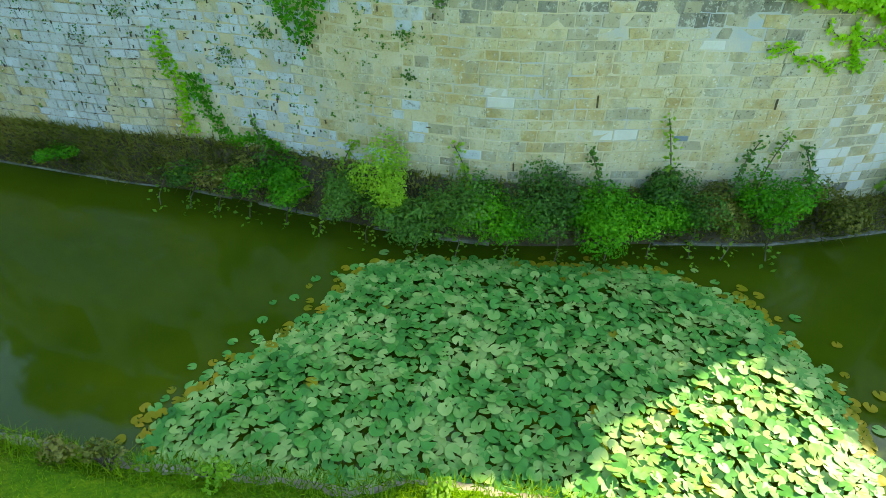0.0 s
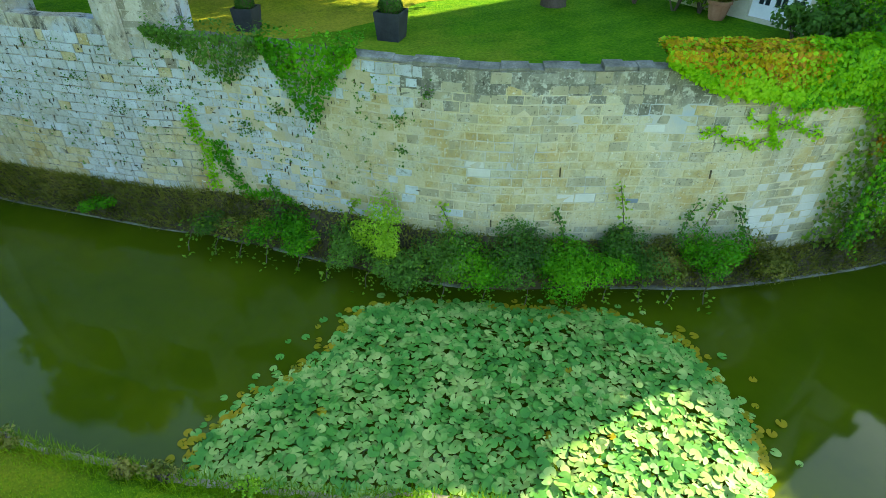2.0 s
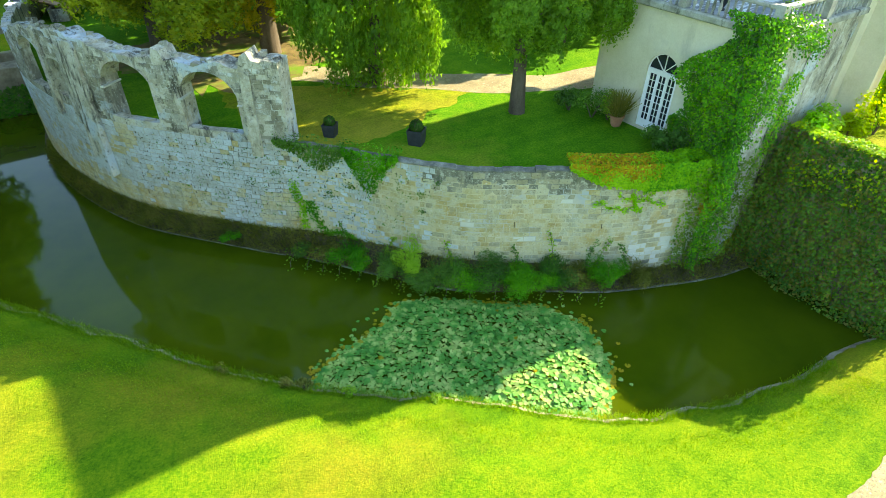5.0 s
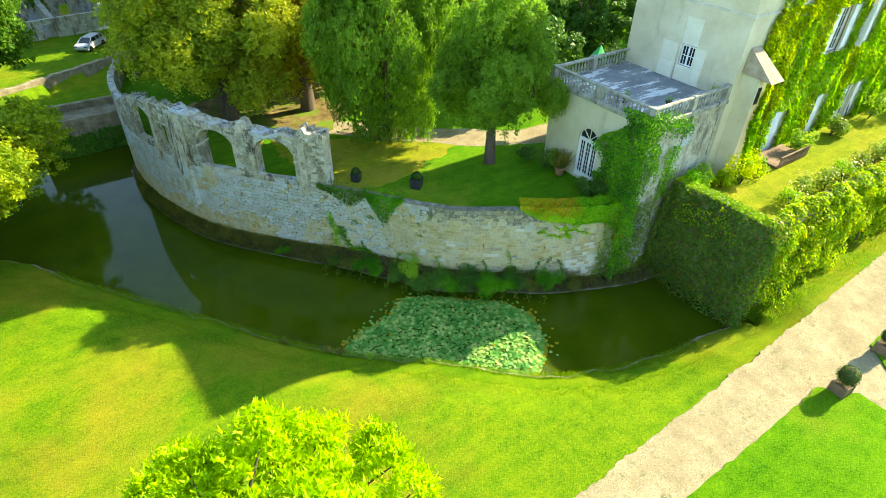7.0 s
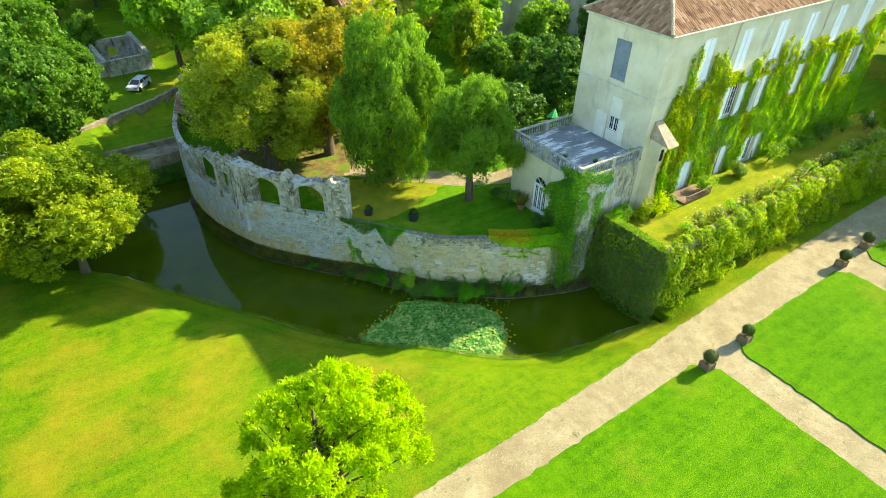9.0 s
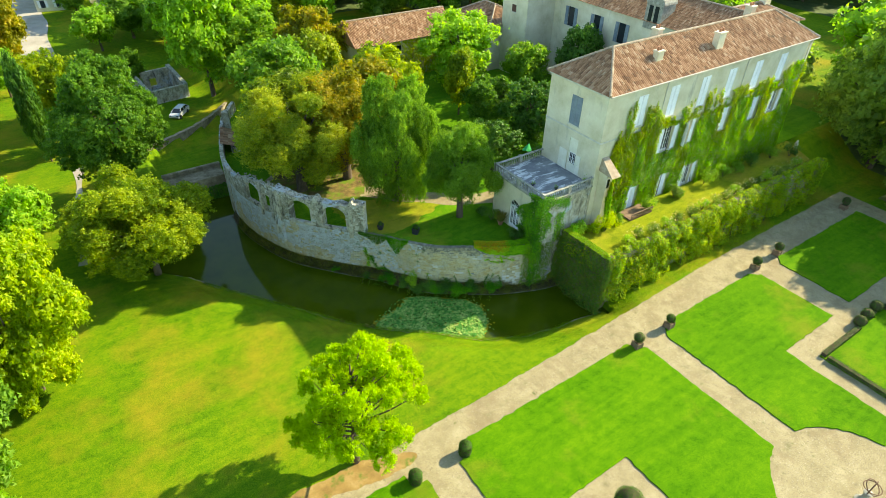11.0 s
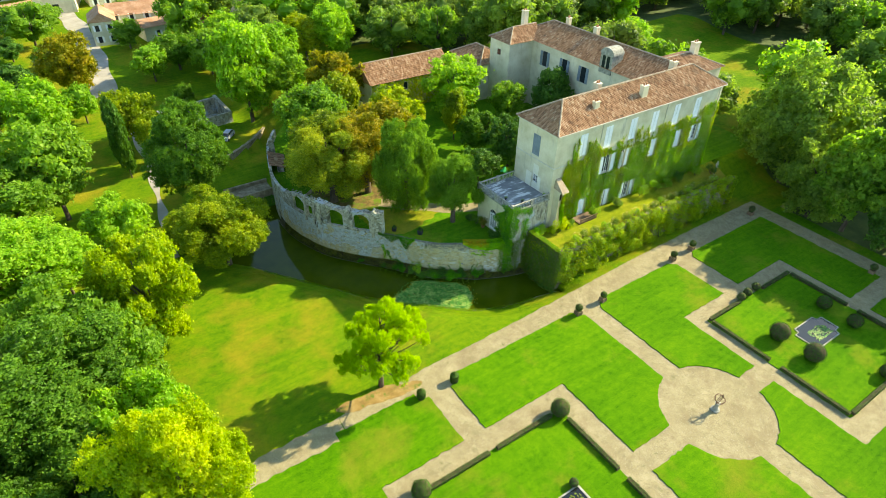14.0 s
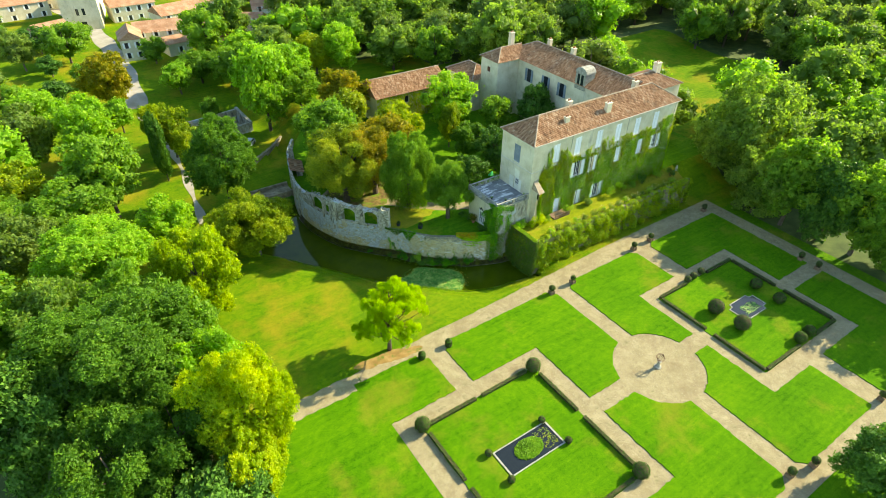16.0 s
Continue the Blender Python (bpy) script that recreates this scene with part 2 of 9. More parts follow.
M["tile_ridge"] = rough_paint("ridge_tiles", [(0, (0.20, 0.15, 0.10)), (0.5, (0.34, 0.27, 0.19)), (1, (0.46, 0.40, 0.31))], 2.0, 12, 0.9, 0.3, 0.01)
M["tile_orange"] = rough_paint("orange_clay_tiles", [(0, (0.24, 0.12, 0.06)), (0.5, (0.38, 0.21, 0.12)), (1, (0.52, 0.34, 0.22))], 0.5, 4, 0.9, 0.4, 0.04, [(0.4, 0.55, 0.75, (0.25, 0.17, 0.11), None)])
M["white"] = rough_paint("white_paint", [(0, (0.72, 0.73, 0.72)), (1, (0.86, 0.87, 0.86))], 2.0, 15, 0.6, 0.1, 0.004)
M["cream"] = rough_paint("cream_paint", [(0, (0.66, 0.64, 0.51)), (1, (0.80, 0.78, 0.66))], 2.0, 15, 0.65, 0.1, 0.004)
M["greyblue"] = rough_paint("grey_blue_paint", [(0, (0.13, 0.17, 0.20)), (1, (0.22, 0.27, 0.30))], 2.0, 15, 0.65, 0.1, 0.004)
M["bark"] = rough_paint("bark", [(0, (0.05, 0.035, 0.022)), (1, (0.17, 0.135, 0.095))], 2.5, 14, 0.95, 0.9, 0.04, stretch=(1, 1, 0.25))
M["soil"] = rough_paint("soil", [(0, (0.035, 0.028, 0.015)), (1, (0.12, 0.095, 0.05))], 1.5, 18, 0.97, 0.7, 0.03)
M["dark_metal"] = rough_paint("dark_zinc", [(0, (0.018, 0.02, 0.022)), (1, (0.05, 0.055, 0.06))], 3, 20, 0.55, 0.1, 0.003)
M["terracotta"] = rough_paint("terracotta", [(0, (0.28, 0.12, 0.06)), (1, (0.45, 0.23, 0.13))], 3, 20, 0.85, 0.2, 0.005)
M["wood"] = rough_paint("weathered_wood", [(0, (0.12, 0.075, 0.045)), (1, (0.27, 0.185, 0.12))], 2, 18, 0.85, 0.4, 0.01)
M["iron"] = rough_paint("rusty_iron", [(0, (0.05, 0.03, 0.02)), (1, (0.20, 0.11, 0.06))], 4, 30, 0.7, 0.3, 0.005)
M["car_white"] = rough_paint("car_white", [(0, (0.42, 0.44, 0.47)), (1, (0.50, 0.52, 0.55))], 2, 10, 0.25, 0.0, 0.001, spec=0.5)
M["rubber"] = rough_paint("rubber", [(0, (0.012, 0.012, 0.012)), (1, (0.03, 0.03, 0.03))], 5, 40, 0.8, 0.1, 0.002)
M["green_cloth"] = rough_paint("green_canvas", [(0, (0.02, 0.30, 0.07)), (1, (0.04, 0.42, 0.11))], 3, 30, 0.8, 0.1, 0.003)


def glass_build(n, l, b):
    b.inputs["Base Color"].default_value = (0.02, 0.025, 0.03, 1)
    b.inputs["IOR"].default_value = 1.5


M["glass"] = material("dark_window_glass", glass_build, 0.06, 0.6)


def water_build(n, l, b):
    co = coords(n, "World")
    l.new(ramp(n, l, noise_tex(n, l, co, 0.25, 5, 0.6), [(0.3, (0.034, 0.058, 0.002)), (0.7, (0.064, 0.086, 0.003))]), b.inputs["Base Color"])
    b.inputs["IOR"].default_value = 1.33
    bumped(n, l, b, noise_tex(n, l, co, 1.5, 3, 0.5), 0.05, 0.02)


M["water"] = material("murky_water", water_build, 0.05, 0.4)
M["leaf"] = leafy("leaves_green", (0.056, 0.13, 0.02), (0.135, 0.275, 0.036), (0.26, 0.41, 0.06), 0.52)
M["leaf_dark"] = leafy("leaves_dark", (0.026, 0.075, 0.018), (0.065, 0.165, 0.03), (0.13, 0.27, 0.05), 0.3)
M["leaf_light"] = leafy("leaves_light", (0.09, 0.205, 0.022), (0.205, 0.395, 0.042), (0.36, 0.53, 0.07), 0.5)
M["leaf_yellow"] = leafy("leaves_yellow_green", (0.075, 0.14, 0.012), (0.22, 0.32, 0.022), (0.46, 0.48, 0.04), 0.42, 0.28)
M["leaf_olive"] = leafy("leaves_olive", (0.065, 0.115, 0.014), (0.185, 0.265, 0.024), (0.40, 0.42, 0.04), 0.42, 0.25)
M["leaf_orange"] = leafy("leaves_turning", (0.075, 0.085, 0.008), (0.21, 0.22, 0.016), (0.42, 0.32, 0.03), 0.42, 0.3)
M["leaf_rust"] = leafy("leaves_rust", (0.20, 0.085, 0.010), (0.44, 0.20, 0.02), (0.60, 0.34, 0.04), 0.35)
M["leaf_grey"] = leafy("leaves_grey_green", (0.055, 0.10, 0.03), (0.135, 0.22, 0.058), (0.24, 0.335, 0.095), 0.52)
M["leaf_far"] = leafy("leaves_soft_green", (0.066, 0.13, 0.032), (0.15, 0.255, 0.058), (0.26, 0.38, 0.095), 0.58)
M["leaf_oak"] = leafy("leaves_oak", (0.036, 0.098, 0.014), (0.086, 0.20, 0.026), (0.175, 0.325, 0.044), 0.45)
M["leaf_willow"] = leafy("leaves_willow", (0.05, 0.115, 0.010), (0.145, 0.24, 0.018), (0.36, 0.42, 0.03), 0.45, 0.3)
M["leaf_gold"] = leafy("leaves_gold_green", (0.10, 0.19, 0.012), (0.27, 0.39, 0.022), (0.54, 0.57, 0.04), 0.48, 0.28)
M["pine"] = leafy("pine_needles", (0.118, 0.211, 0.005), (0.265, 0.432, 0.012), (0.44, 0.575, 0.026), 0.45, 0.9)
M["ivy"] = leafy("ivy_leaves", (0.02, 0.11, 0.005), (0.06, 0.26, 0.010), (0.16, 0.44, 0.018), 0.35, 0.7)
M["cushion"] = leafy("creeper_green", (0.09, 0.27, 0.006), (0.19, 0.45, 0.012), (0.36, 0.60, 0.03), 0.35, 0.7)
M["cushion_gold"] = leafy("creeper_gold", (0.22, 0.20, 0.006), (0.46, 0.33, 0.012), (0.66, 0.50, 0.03), 0.35, 0.9)
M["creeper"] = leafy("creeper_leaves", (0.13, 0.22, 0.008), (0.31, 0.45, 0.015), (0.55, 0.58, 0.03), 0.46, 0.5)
M["box"] = leafy("box_leaves", (0.015, 0.046, 0.007), (0.036, 0.102, 0.013), (0.078, 0.17, 0.024), 0.15, 2.0, 0.6)
M["petal"] = leafy("pale_petals", (0.38, 0.33, 0.22), (0.52, 0.46, 0.34), (0.66, 0.60, 0.48), 0.3, 2.0)
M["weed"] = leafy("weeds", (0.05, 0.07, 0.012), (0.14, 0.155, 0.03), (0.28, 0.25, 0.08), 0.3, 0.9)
M["blade"] = leafy("grass_blades", (0.05, 0.14, 0.004), (0.13, 0.26, 0.008), (0.26, 0.36, 0.02), 0.35, 0.5)
M["pad"] = leafy("lily_leaf", (0.024, 0.135, 0.022), (0.085, 0.28, 0.05), (0.38, 0.48, 0.17), 0.10, 1.2, 0.5)
M["pad"].node_tree.nodes["Principled BSDF"].inputs["Specular IOR Level"].default_value = 0.22
M["pad_old"] = leafy("lily_pads_old", (0.12, 0.14, 0.01), (0.25, 0.22, 0.012), (0.38, 0.26, 0.02), 0.2, 2.0, 0.4)

# ---------------------------------------------------------------- mesh helpers
class Geo:
    """Collects vertices and faces of one mesh."""

    def __init__(self):
        self.v, self.f = [], []

    def add(self, verts, faces):
        k = len(self.v)
        self.v += [tuple(p) for p in verts]
        self.f += [tuple(i + k for i in face) for face in faces]
        return self

    def box(self, x0, x1, y0, y1, z0, z1, bev=0.0):
        if bev <= 0:
            return self.add([(x0, y0, z0), (x1, y0, z0), (x1, y1, z0), (x0, y1, z0), (x0, y0, z1), (x1, y0, z1), (x1, y1, z1), (x0, y1, z1)],
                            [(0, 3, 2, 1), (4, 5, 6, 7), (0, 1, 5, 4), (1, 2, 6, 5), (2, 3, 7, 6), (3, 0, 4, 7)])
        b = bev
        rings = [((x0 + b, x1 - b, y0 + b, y1 - b), z0), ((x0, x1, y0, y1), z0 + b), ((x0, x1, y0, y1), z1 - b), ((x0 + b, x1 - b, y0 + b, y1 - b), z1)]
        vs = [p for (a, c, d, e), z in rings for p in ((a, d, z), (c, d, z), (c, e, z), (a, e, z))]
        fs = [(3, 2, 1, 0), (12, 13, 14, 15)] + [(r * 4 + i, r * 4 + (i + 1) % 4, r * 4 + 4 + (i + 1) % 4, r * 4 + 4 + i) for r in range(3) for i in range(4)]
        return self.add(vs, fs)

    def obox(self, m, sx, sy, sz, bev=0.0):
        """A box centred on a pose."""
        g = Geo().box(-sx / 2, sx / 2, -sy / 2, sy / 2, -sz / 2, sz / 2, bev)
        return self.add([m @ Vector(p) for p in g.v], g.f)

    def prism(self, poly, z0, z1):
        n = len(poly)
        area = sum(poly[i][0] * poly[(i + 1) % n][1] - poly[(i + 1) % n][0] * poly[i][1] for i in range(n))
        if area < 0:
            poly = poly[::-1]
        return self.add([(x, y, z0) for x, y in poly] + [(x, y, z1) for x, y in poly],
                        [tuple(range(n))[::-1], tuple(range(n, 2 * n))] + [(i, (i + 1) % n, n + (i + 1) % n, n + i) for i in range(n)])

    def tube(self, path, radii, n=8, cap=True):
        path = [Vector(p) for p in path]
        k0 = len(self.v)
        side = None
        for i, p in enumerate(path):
            d = (path[min(i + 1, len(path) - 1)] - path[max(i - 1, 0)]).normalized()
            side = (side - d * side.dot(d)).normalized() if side else d.orthogonal().normalized()
            up = d.cross(side)
            for a in range(n):
                t = 2 * math.pi * a / n
                self.v.append(tuple(p + (side * math.cos(t) + up * math.sin(t)) * radii[i]))
        for i in range(len(path) - 1):
            for a in range(n):
                b = (a + 1) % n
                self.f.append((k0 + i * n + a, k0 + i * n + b, k0 + (i + 1) * n + b, k0 + (i + 1) * n + a))
        if cap:
            self.f.append(tuple(k0 + a for a in range(n))[::-1])
            self.f.append(tuple(k0 + (len(path) - 1) * n + a for a in range(n)))
        return self

    def lathe(self, profile, centre=(0, 0), n=14):
        """Profile rows of (radius, z), turned about a vertical axis."""
        k0 = len(self.v)
        for r, z in profile:
            for a in range(n):
                t = 2 * math.pi * a / n
                self.v.append((centre[0] + r * math.cos(t), centre[1] + r * math.sin(t), z))
        for i in range(len(profile) - 1):
            for a in range(n):
                b = (a + 1) % n
                self.f.append((k0 + i * n + a, k0 + i * n + b, k0 + (i + 1) * n + b, k0 + (i + 1) * n + a))
        self.f.append(tuple(k0 + a for a in range(n))[::-1])
        self.f.append(tuple(k0 + (len(profile) - 1) * n + a for a in range(n)))
        return self

    def weld(self):
        """Joins vertices that lie on one another."""
        seen, at = {}, []
        for p in self.v:
            k = (round(p[0], 4), round(p[1], 4), round(p[2], 4))
            at.append(seen.setdefault(k, len(seen)))
        self.v = list(seen)
        self.f = [tuple(at[i] for i in face) for face in self.f]
        return self

    def mesh(self, name, mat, smooth=False):
        me = bpy.data.meshes.new(name)
        me.from_pydata(self.v, [], self.f)
        if mat:
            me.materials.append(mat)
        if smooth:
            me.polygons.foreach_set("use_smooth", [True] * len(me.polygons))
        me.update()
        return me


def part(name, geo, mat=None, parent=None, label="", smooth=False, kind=""):
    """One mesh object, under a thing or a part."""
    me = geo if isinstance(geo, bpy.types.Mesh) else geo.mesh(name, mat, smooth)
    ob = new(name, me)
    if parent:
        ob.parent = parent
    return tagged(ob, label, kind=kind)


def thing(name, label, category, group="", kind="", at=None):
    ob = new(name)
    ob.empty_display_size = 0.2
    if at is not None:
        ob.matrix_basis = at
    return tagged(ob, label, category, group, kind)


def structure(name, geo, mat, label, category, smooth=False):
    return tagged(part(name, geo, mat, None, "", smooth), label, category, "", "structure")


def quads(name, verts, mat):
    """A mesh of loose leaves, from an array of shape (n, corners, 3)."""
    n, c = len(verts), verts.shape[1]
    me = bpy.data.meshes.new(name)
    me.vertices.add(c * n)
    me.vertices.foreach_set("co", np.asarray(verts, dtype=np.float32).ravel())
    me.loops.add(c * n)
    me.loops.foreach_set("vertex_index", np.arange(c * n, dtype=np.int32))
    me.polygons.add(n)
    me.polygons.foreach_set("loop_start", np.arange(0, c * n, c, dtype=np.int32))
    me.polygons.foreach_set("loop_total", np.full(n, c, dtype=np.int32))
    me.materials.append(mat)
    me.update(calc_edges=True)
    return me


def unit(v):
    return v / np.maximum(np.linalg.norm(v, axis=-1, keepdims=True), 1e-9)


def leaves(pos, nor, size, rng, tilt=0.6, slim=0.62, droop=0.0):
    """Pointed leaves at pos, facing about nor, of about that length."""
    n = len(pos)
    nn = unit(nor + rng.normal(0, tilt, (n, 3)))
    along = rng.normal(0, 1, (n, 3)) + np.array([0, 0, -droop])
    along = unit(along - nn * (along * nn).sum(-1, keepdims=True))
    side = np.cross(nn, along)
    s = size * rng.uniform(0.6, 1.35, (n, 1))
    bend = nn * s * rng.uniform(-0.12, 0.2, (n, 1))
    return np.stack([pos - along * s * 0.5, pos + side * s * slim * 0.5 + bend, pos + along * s * 0.5, pos - side * s * slim * 0.5 + bend], 1)


def sprays(pos, nor, size, rng, tilt=0.6, hang=0.0):
    """Small three-cornered leaf sprays at pos, facing about nor; hang: how far they droop."""
    n = len(pos)
    nn = unit(nor + rng.normal(0, tilt, (n, 3)))
    along = rng.normal(0, 1, (n, 3)) + np.array([0, 0, -hang])
    along = unit(along - nn * (along * nn).sum(-1, keepdims=True))
    side = np.cross(nn, along)
    s = size * rng.uniform(0.6, 1.4, (n, 1))
    return np.stack([pos - along * s * 0.5 - side * s * 0.3, pos + side * s * 0.5, pos + along * s * 0.6 - side * s * 0.2], 1)


def smooth_line(points, step=0.25):
    """Catmull-Rom through plan points, resampled evenly."""
    p = np.array(points, float)
    q = np.vstack([2 * p[0] - p[1], p, 2 * p[-1] - p[-2]])
    out = []
    for i in range(1, len(q) - 2):
        for t in np.linspace(0, 1, 24, endpoint=False):
            a, b, c, d = q[i - 1 : i + 3]
            out.append(0.5 * (2 * b + (c - a) * t + (2 * a - 5 * b + 4 * c - d) * t * t + (3 * b - a - 3 * c + d) * t**3))
    out.append(p[-1])
    out = np.array(out)
    s = np.r_[0, np.cumsum(np.linalg.norm(np.diff(out, axis=0), axis=1))]
    at = np.arange(0, s[-1], step)
    return np.stack([np.interp(at, s, out[:, k]) for k in range(out.shape[1])], 1)


class Line:
    """A plan curve by its length: at(s) gives the point and the side to its left."""

    def __init__(self, points):
        self.p = smooth_line(points, 0.1)
        self.s = np.r_[0, np.cumsum(np.linalg.norm(np.diff(self.p, axis=0), axis=1))]
        self.length = self.s[-1]
        d = np.gradient(self.p, axis=0)
        d /= np.linalg.norm(d, axis=1, keepdims=True)
        self.n = np.stack([-d[:, 1], d[:, 0]], 1)

    def at(self, s, off=0.0):
        x, y = np.interp(s, self.s, self.p[:, 0]), np.interp(s, self.s, self.p[:, 1])
        nx, ny = np.interp(s, self.s, self.n[:, 0]), np.interp(s, self.s, self.n[:, 1])
        k = math.hypot(nx, ny)
        return x + off * nx / k, y + off * ny / k

    def nearest(self, x, y):
        return self.s[np.argmin((self.p[:, 0] - x) ** 2 + (self.p[:, 1] - y) ** 2)]


def inside(poly, x, y):
    """Which of the points lie in a plan polygon."""
    x, y = np.asarray(x, float), np.asarray(y, float)
    hit = np.zeros(x.shape, bool)
    for (x0, y0), (x1, y1) in zip(poly, list(poly[1:]) + [poly[0]]):
        cross = (y0 > y) != (y1 > y)
        with np.errstate(divide="ignore", invalid="ignore"):
            hit ^= cross & (x < (x1 - x0) * (y - y0) / (y1 - y0 + 1e-12) + x0)
    return hit


def smoothstep(a, b, x):
    t = np.clip((np.asarray(x, float) - a) / (b - a), 0, 1)
    return t * t * (3 - 2 * t)

# ---------------------------------------------------------------- land, moat and walls
COURT = 5.4
moat_wall = Line([(19.3, 1.85), (17.2, 2.25), (15.2, 3.0), (12.3, 4.3), (10.6, 5.5), (9.2, 6.4), (7.4, 7.6), (5.8, 9.3), (4.0, 11.7), (2.2, 13.8), (0.8, 15.1), (-1.8, 18.1),
                  (-3.5, 20.4), (-4.8, 23.2), (-5.9, 26.8), (-6.4, 30.5), (-6.2, 35), (-5.2, 39.5), (-3.7, 44.5), (-2.4, 48), (-1.0, 50.5), (0.6, 53)])
moat_wall.s = moat_wall.s - moat_wall.nearest(2.2, 13.8) + 19.5
moat_wall.length = moat_wall.s[-1]
S_ROOM, S_OUT = moat_wall.nearest(16.25, 2.6), moat_wall.s[0]
bank = Line([(19.6, -4.6), (18.33, -4.45), (15.79, -4.11), (13.13, -3.79), (9.98, -2.82), (7.22, -1.49), (5.06, 0.29), (3.07, 2.26), (0.91, 3.98), (-1.26, 5.92), (-3.33, 8.15),
             (-5.27, 10.77), (-7.38, 13.58), (-9.52, 16.49), (-11.9, 19.6), (-14.4, 23.2), (-16.5, 25.5), (-19.0, 27.2), (-21.0, 30.5), (-20.0, 35.5), (-16.0, 39.5), (-11.0, 41.0)])
moat_poly = [tuple(p) for p in bank.p[::4]] + [(-5.4, 40.5)] + [moat_wall.at(s, -0.5) for s in np.arange(moat_wall.nearest(-5.2, 39.5), S_OUT, -1.0)] + [(19.4, 1.4), (19.4, -4.4)]
court_poly = [moat_wall.at(s, -0.3 if s < 19.5 else -0.95 if s < 30.0 else -0.45) for s in np.arange(S_ROOM, moat_wall.length, 0.8)] + [(8, 63), (40, 80), (76, 76), (76, 2.6), (60, 2.6), (16.5, 2.6)]


def ground_z(x, y):
    """Height of the open land."""
    x, y = np.asarray(x, float), np.asarray(y, float)
    z = 1.5 + 0.0 * x
    z = z + (-1.2 + 3.8 * smoothstep(88, 122, y)) * smoothstep(38, 62, y) * smoothstep(12, 0, x) + 3.6 * smoothstep(40, 70, y) * smoothstep(0, 12, x)
    z = z + 4.05 * smoothstep(-5.5, 2.4, y) * smoothstep(58, 62, x) * smoothstep(75, 55, y)
    far = smoothstep(75, 200, np.hypot(x - 20, y - 20))
    z = z + far * (1.5 + 3.0 * np.sin(x * 0.011 + 1.0) * np.cos(y * 0.009))
    dx, dy = x[..., None] - bank.p[::5, 0], y[..., None] - bank.p[::5, 1]
    d = np.sqrt((dx**2 + dy**2).min(-1))
    return z - 1.15 * (1 - smoothstep(0.0, 3.8, d)) * smoothstep(34, 20, y)


def axis(lo, hi, fine, reach):
    mid = list(np.arange(lo, hi + 0.01, fine))
    step, left, right = fine, [], []
    a, b = lo, hi
    while b < reach:
        step *= 1.16
        a, b = a - step, b + step
        left.append(a)
        right.append(b)
    return np.array(left[::-1] + mid + right)


gx, gy = axis(-24, 24, 0.5, 1800), axis(-12, 46, 0.5, 1800)
GX, GY = np.meshgrid(gx, gy)
GZ = np.concatenate([ground_z(GX[i : i + 20], GY[i : i + 20]) for i in range(0, len(gy), 20)])
near_bank = np.sqrt(np.concatenate([((GX[i : i + 20, :, None] - bank.p[::5, 0]) ** 2 + (GY[i : i + 20, :, None] - bank.p[::5, 1]) ** 2).min(-1) for i in range(0, len(gy), 20)]))
in_moat = inside(moat_poly, GX, GY)
GZ = np.where(in_moat | (near_bank < 0.8), -1.3, GZ)
in_court = inside([moat_wall.at(s, -1.1) for s in np.arange(S_ROOM, moat_wall.length, 0.8)] + court_poly[-6:], GX, GY)
GZ = np.where(in_court, 4.9, GZ)
dry = inside([(-12.5, 43), (-5.0, 43), (-1.0, 51.5), (4.5, 66.5), (0.0, 63.4), (-4.5, 59.6), (-12.0, 55.6)], GX, GY)
GZ = np.where(dry, -0.6, GZ)
garden = (GX > 20) & (GX < 57.5) & (GY > -3.5) & (GY < 3)
GZ = np.where(garden, 4.9, GZ)
ground = Geo()
nx = len(gx)
ground.v = [(float(a), float(b), float(c)) for a, b, c in zip(GX.ravel(), GY.ravel(), GZ.ravel())]
ground.f = [(j * nx + i, j * nx + i + 1, (j + 1) * nx + i + 1, (j + 1) * nx + i) for j in range(len(gy) - 1) for i in range(nx - 1)]
sheet_ob = structure("ground", ground, M["lawn"], "mown green lawn with dry straw-coloured patches", "lawn", True)
sheet_ob.data.materials.append(M["bed"])
mid_y = (GY[:-1, :-1] + GY[1:, 1:]).ravel() / 2
sheet_ob.data.materials.append(M["wood_floor"])
mid_x = (GX[:-1, :-1] + GX[1:, 1:]).ravel() / 2
under = ((mid_x > 71) & (mid_y < 1)) | ((mid_x > 64.5) & (mid_y < -10)) | ((mid_y > 64) & (mid_x > 52)) | ((mid_x > 130) & (mid_y > -60)) | ((mid_x < -38) & (mid_y > -26) & (mid_y < 26)) | ((mid_y > 98) & (mid_x > 32))
sheet_ob.data.polygons.foreach_set("material_index", np.where(under, 2, np.where(mid_y < -10.0, 1, 0)).astype(np.int32))

# lip of the lawn along the water
lip = Geo()
ss = np.arange(0, bank.length, 0.2)
prof = [(0.65, -0.9), (0.22, -0.12), (0.05, 0.12), (-0.12, 0.30), (-0.45, None), (-1.7, None)]
rngb = np.random.default_rng(5)
wob = np.interp(ss, np.arange(0, bank.length + 1, 0.8), rngb.normal(0, 0.09, int(bank.length / 0.8) + 3)[: len(np.arange(0, bank.length + 1, 0.8))])
for k, s in enumerate(ss):
    for off, z in prof:
        x, y = bank.at(s, -(off + wob[k] * (1 if z is not None else 0.3)))
        lip.v.append((x, y, float(ground_z(np.array([x]), np.array([y]))[0]) + (0.035 if off > -1 else -0.06) if z is None else z + rngb.normal(0, 0.02)))
w = len(prof)
lip.f = [(k * w + i, k * w + i + 1, (k + 1) * w + i + 1, (k + 1) * w + i) for k in range(len(ss) - 1) for i in range(w - 1)]
structure("moat_edge", lip, M["lawn"], "grassy lip of the lawn above the moat water", "bank", True)

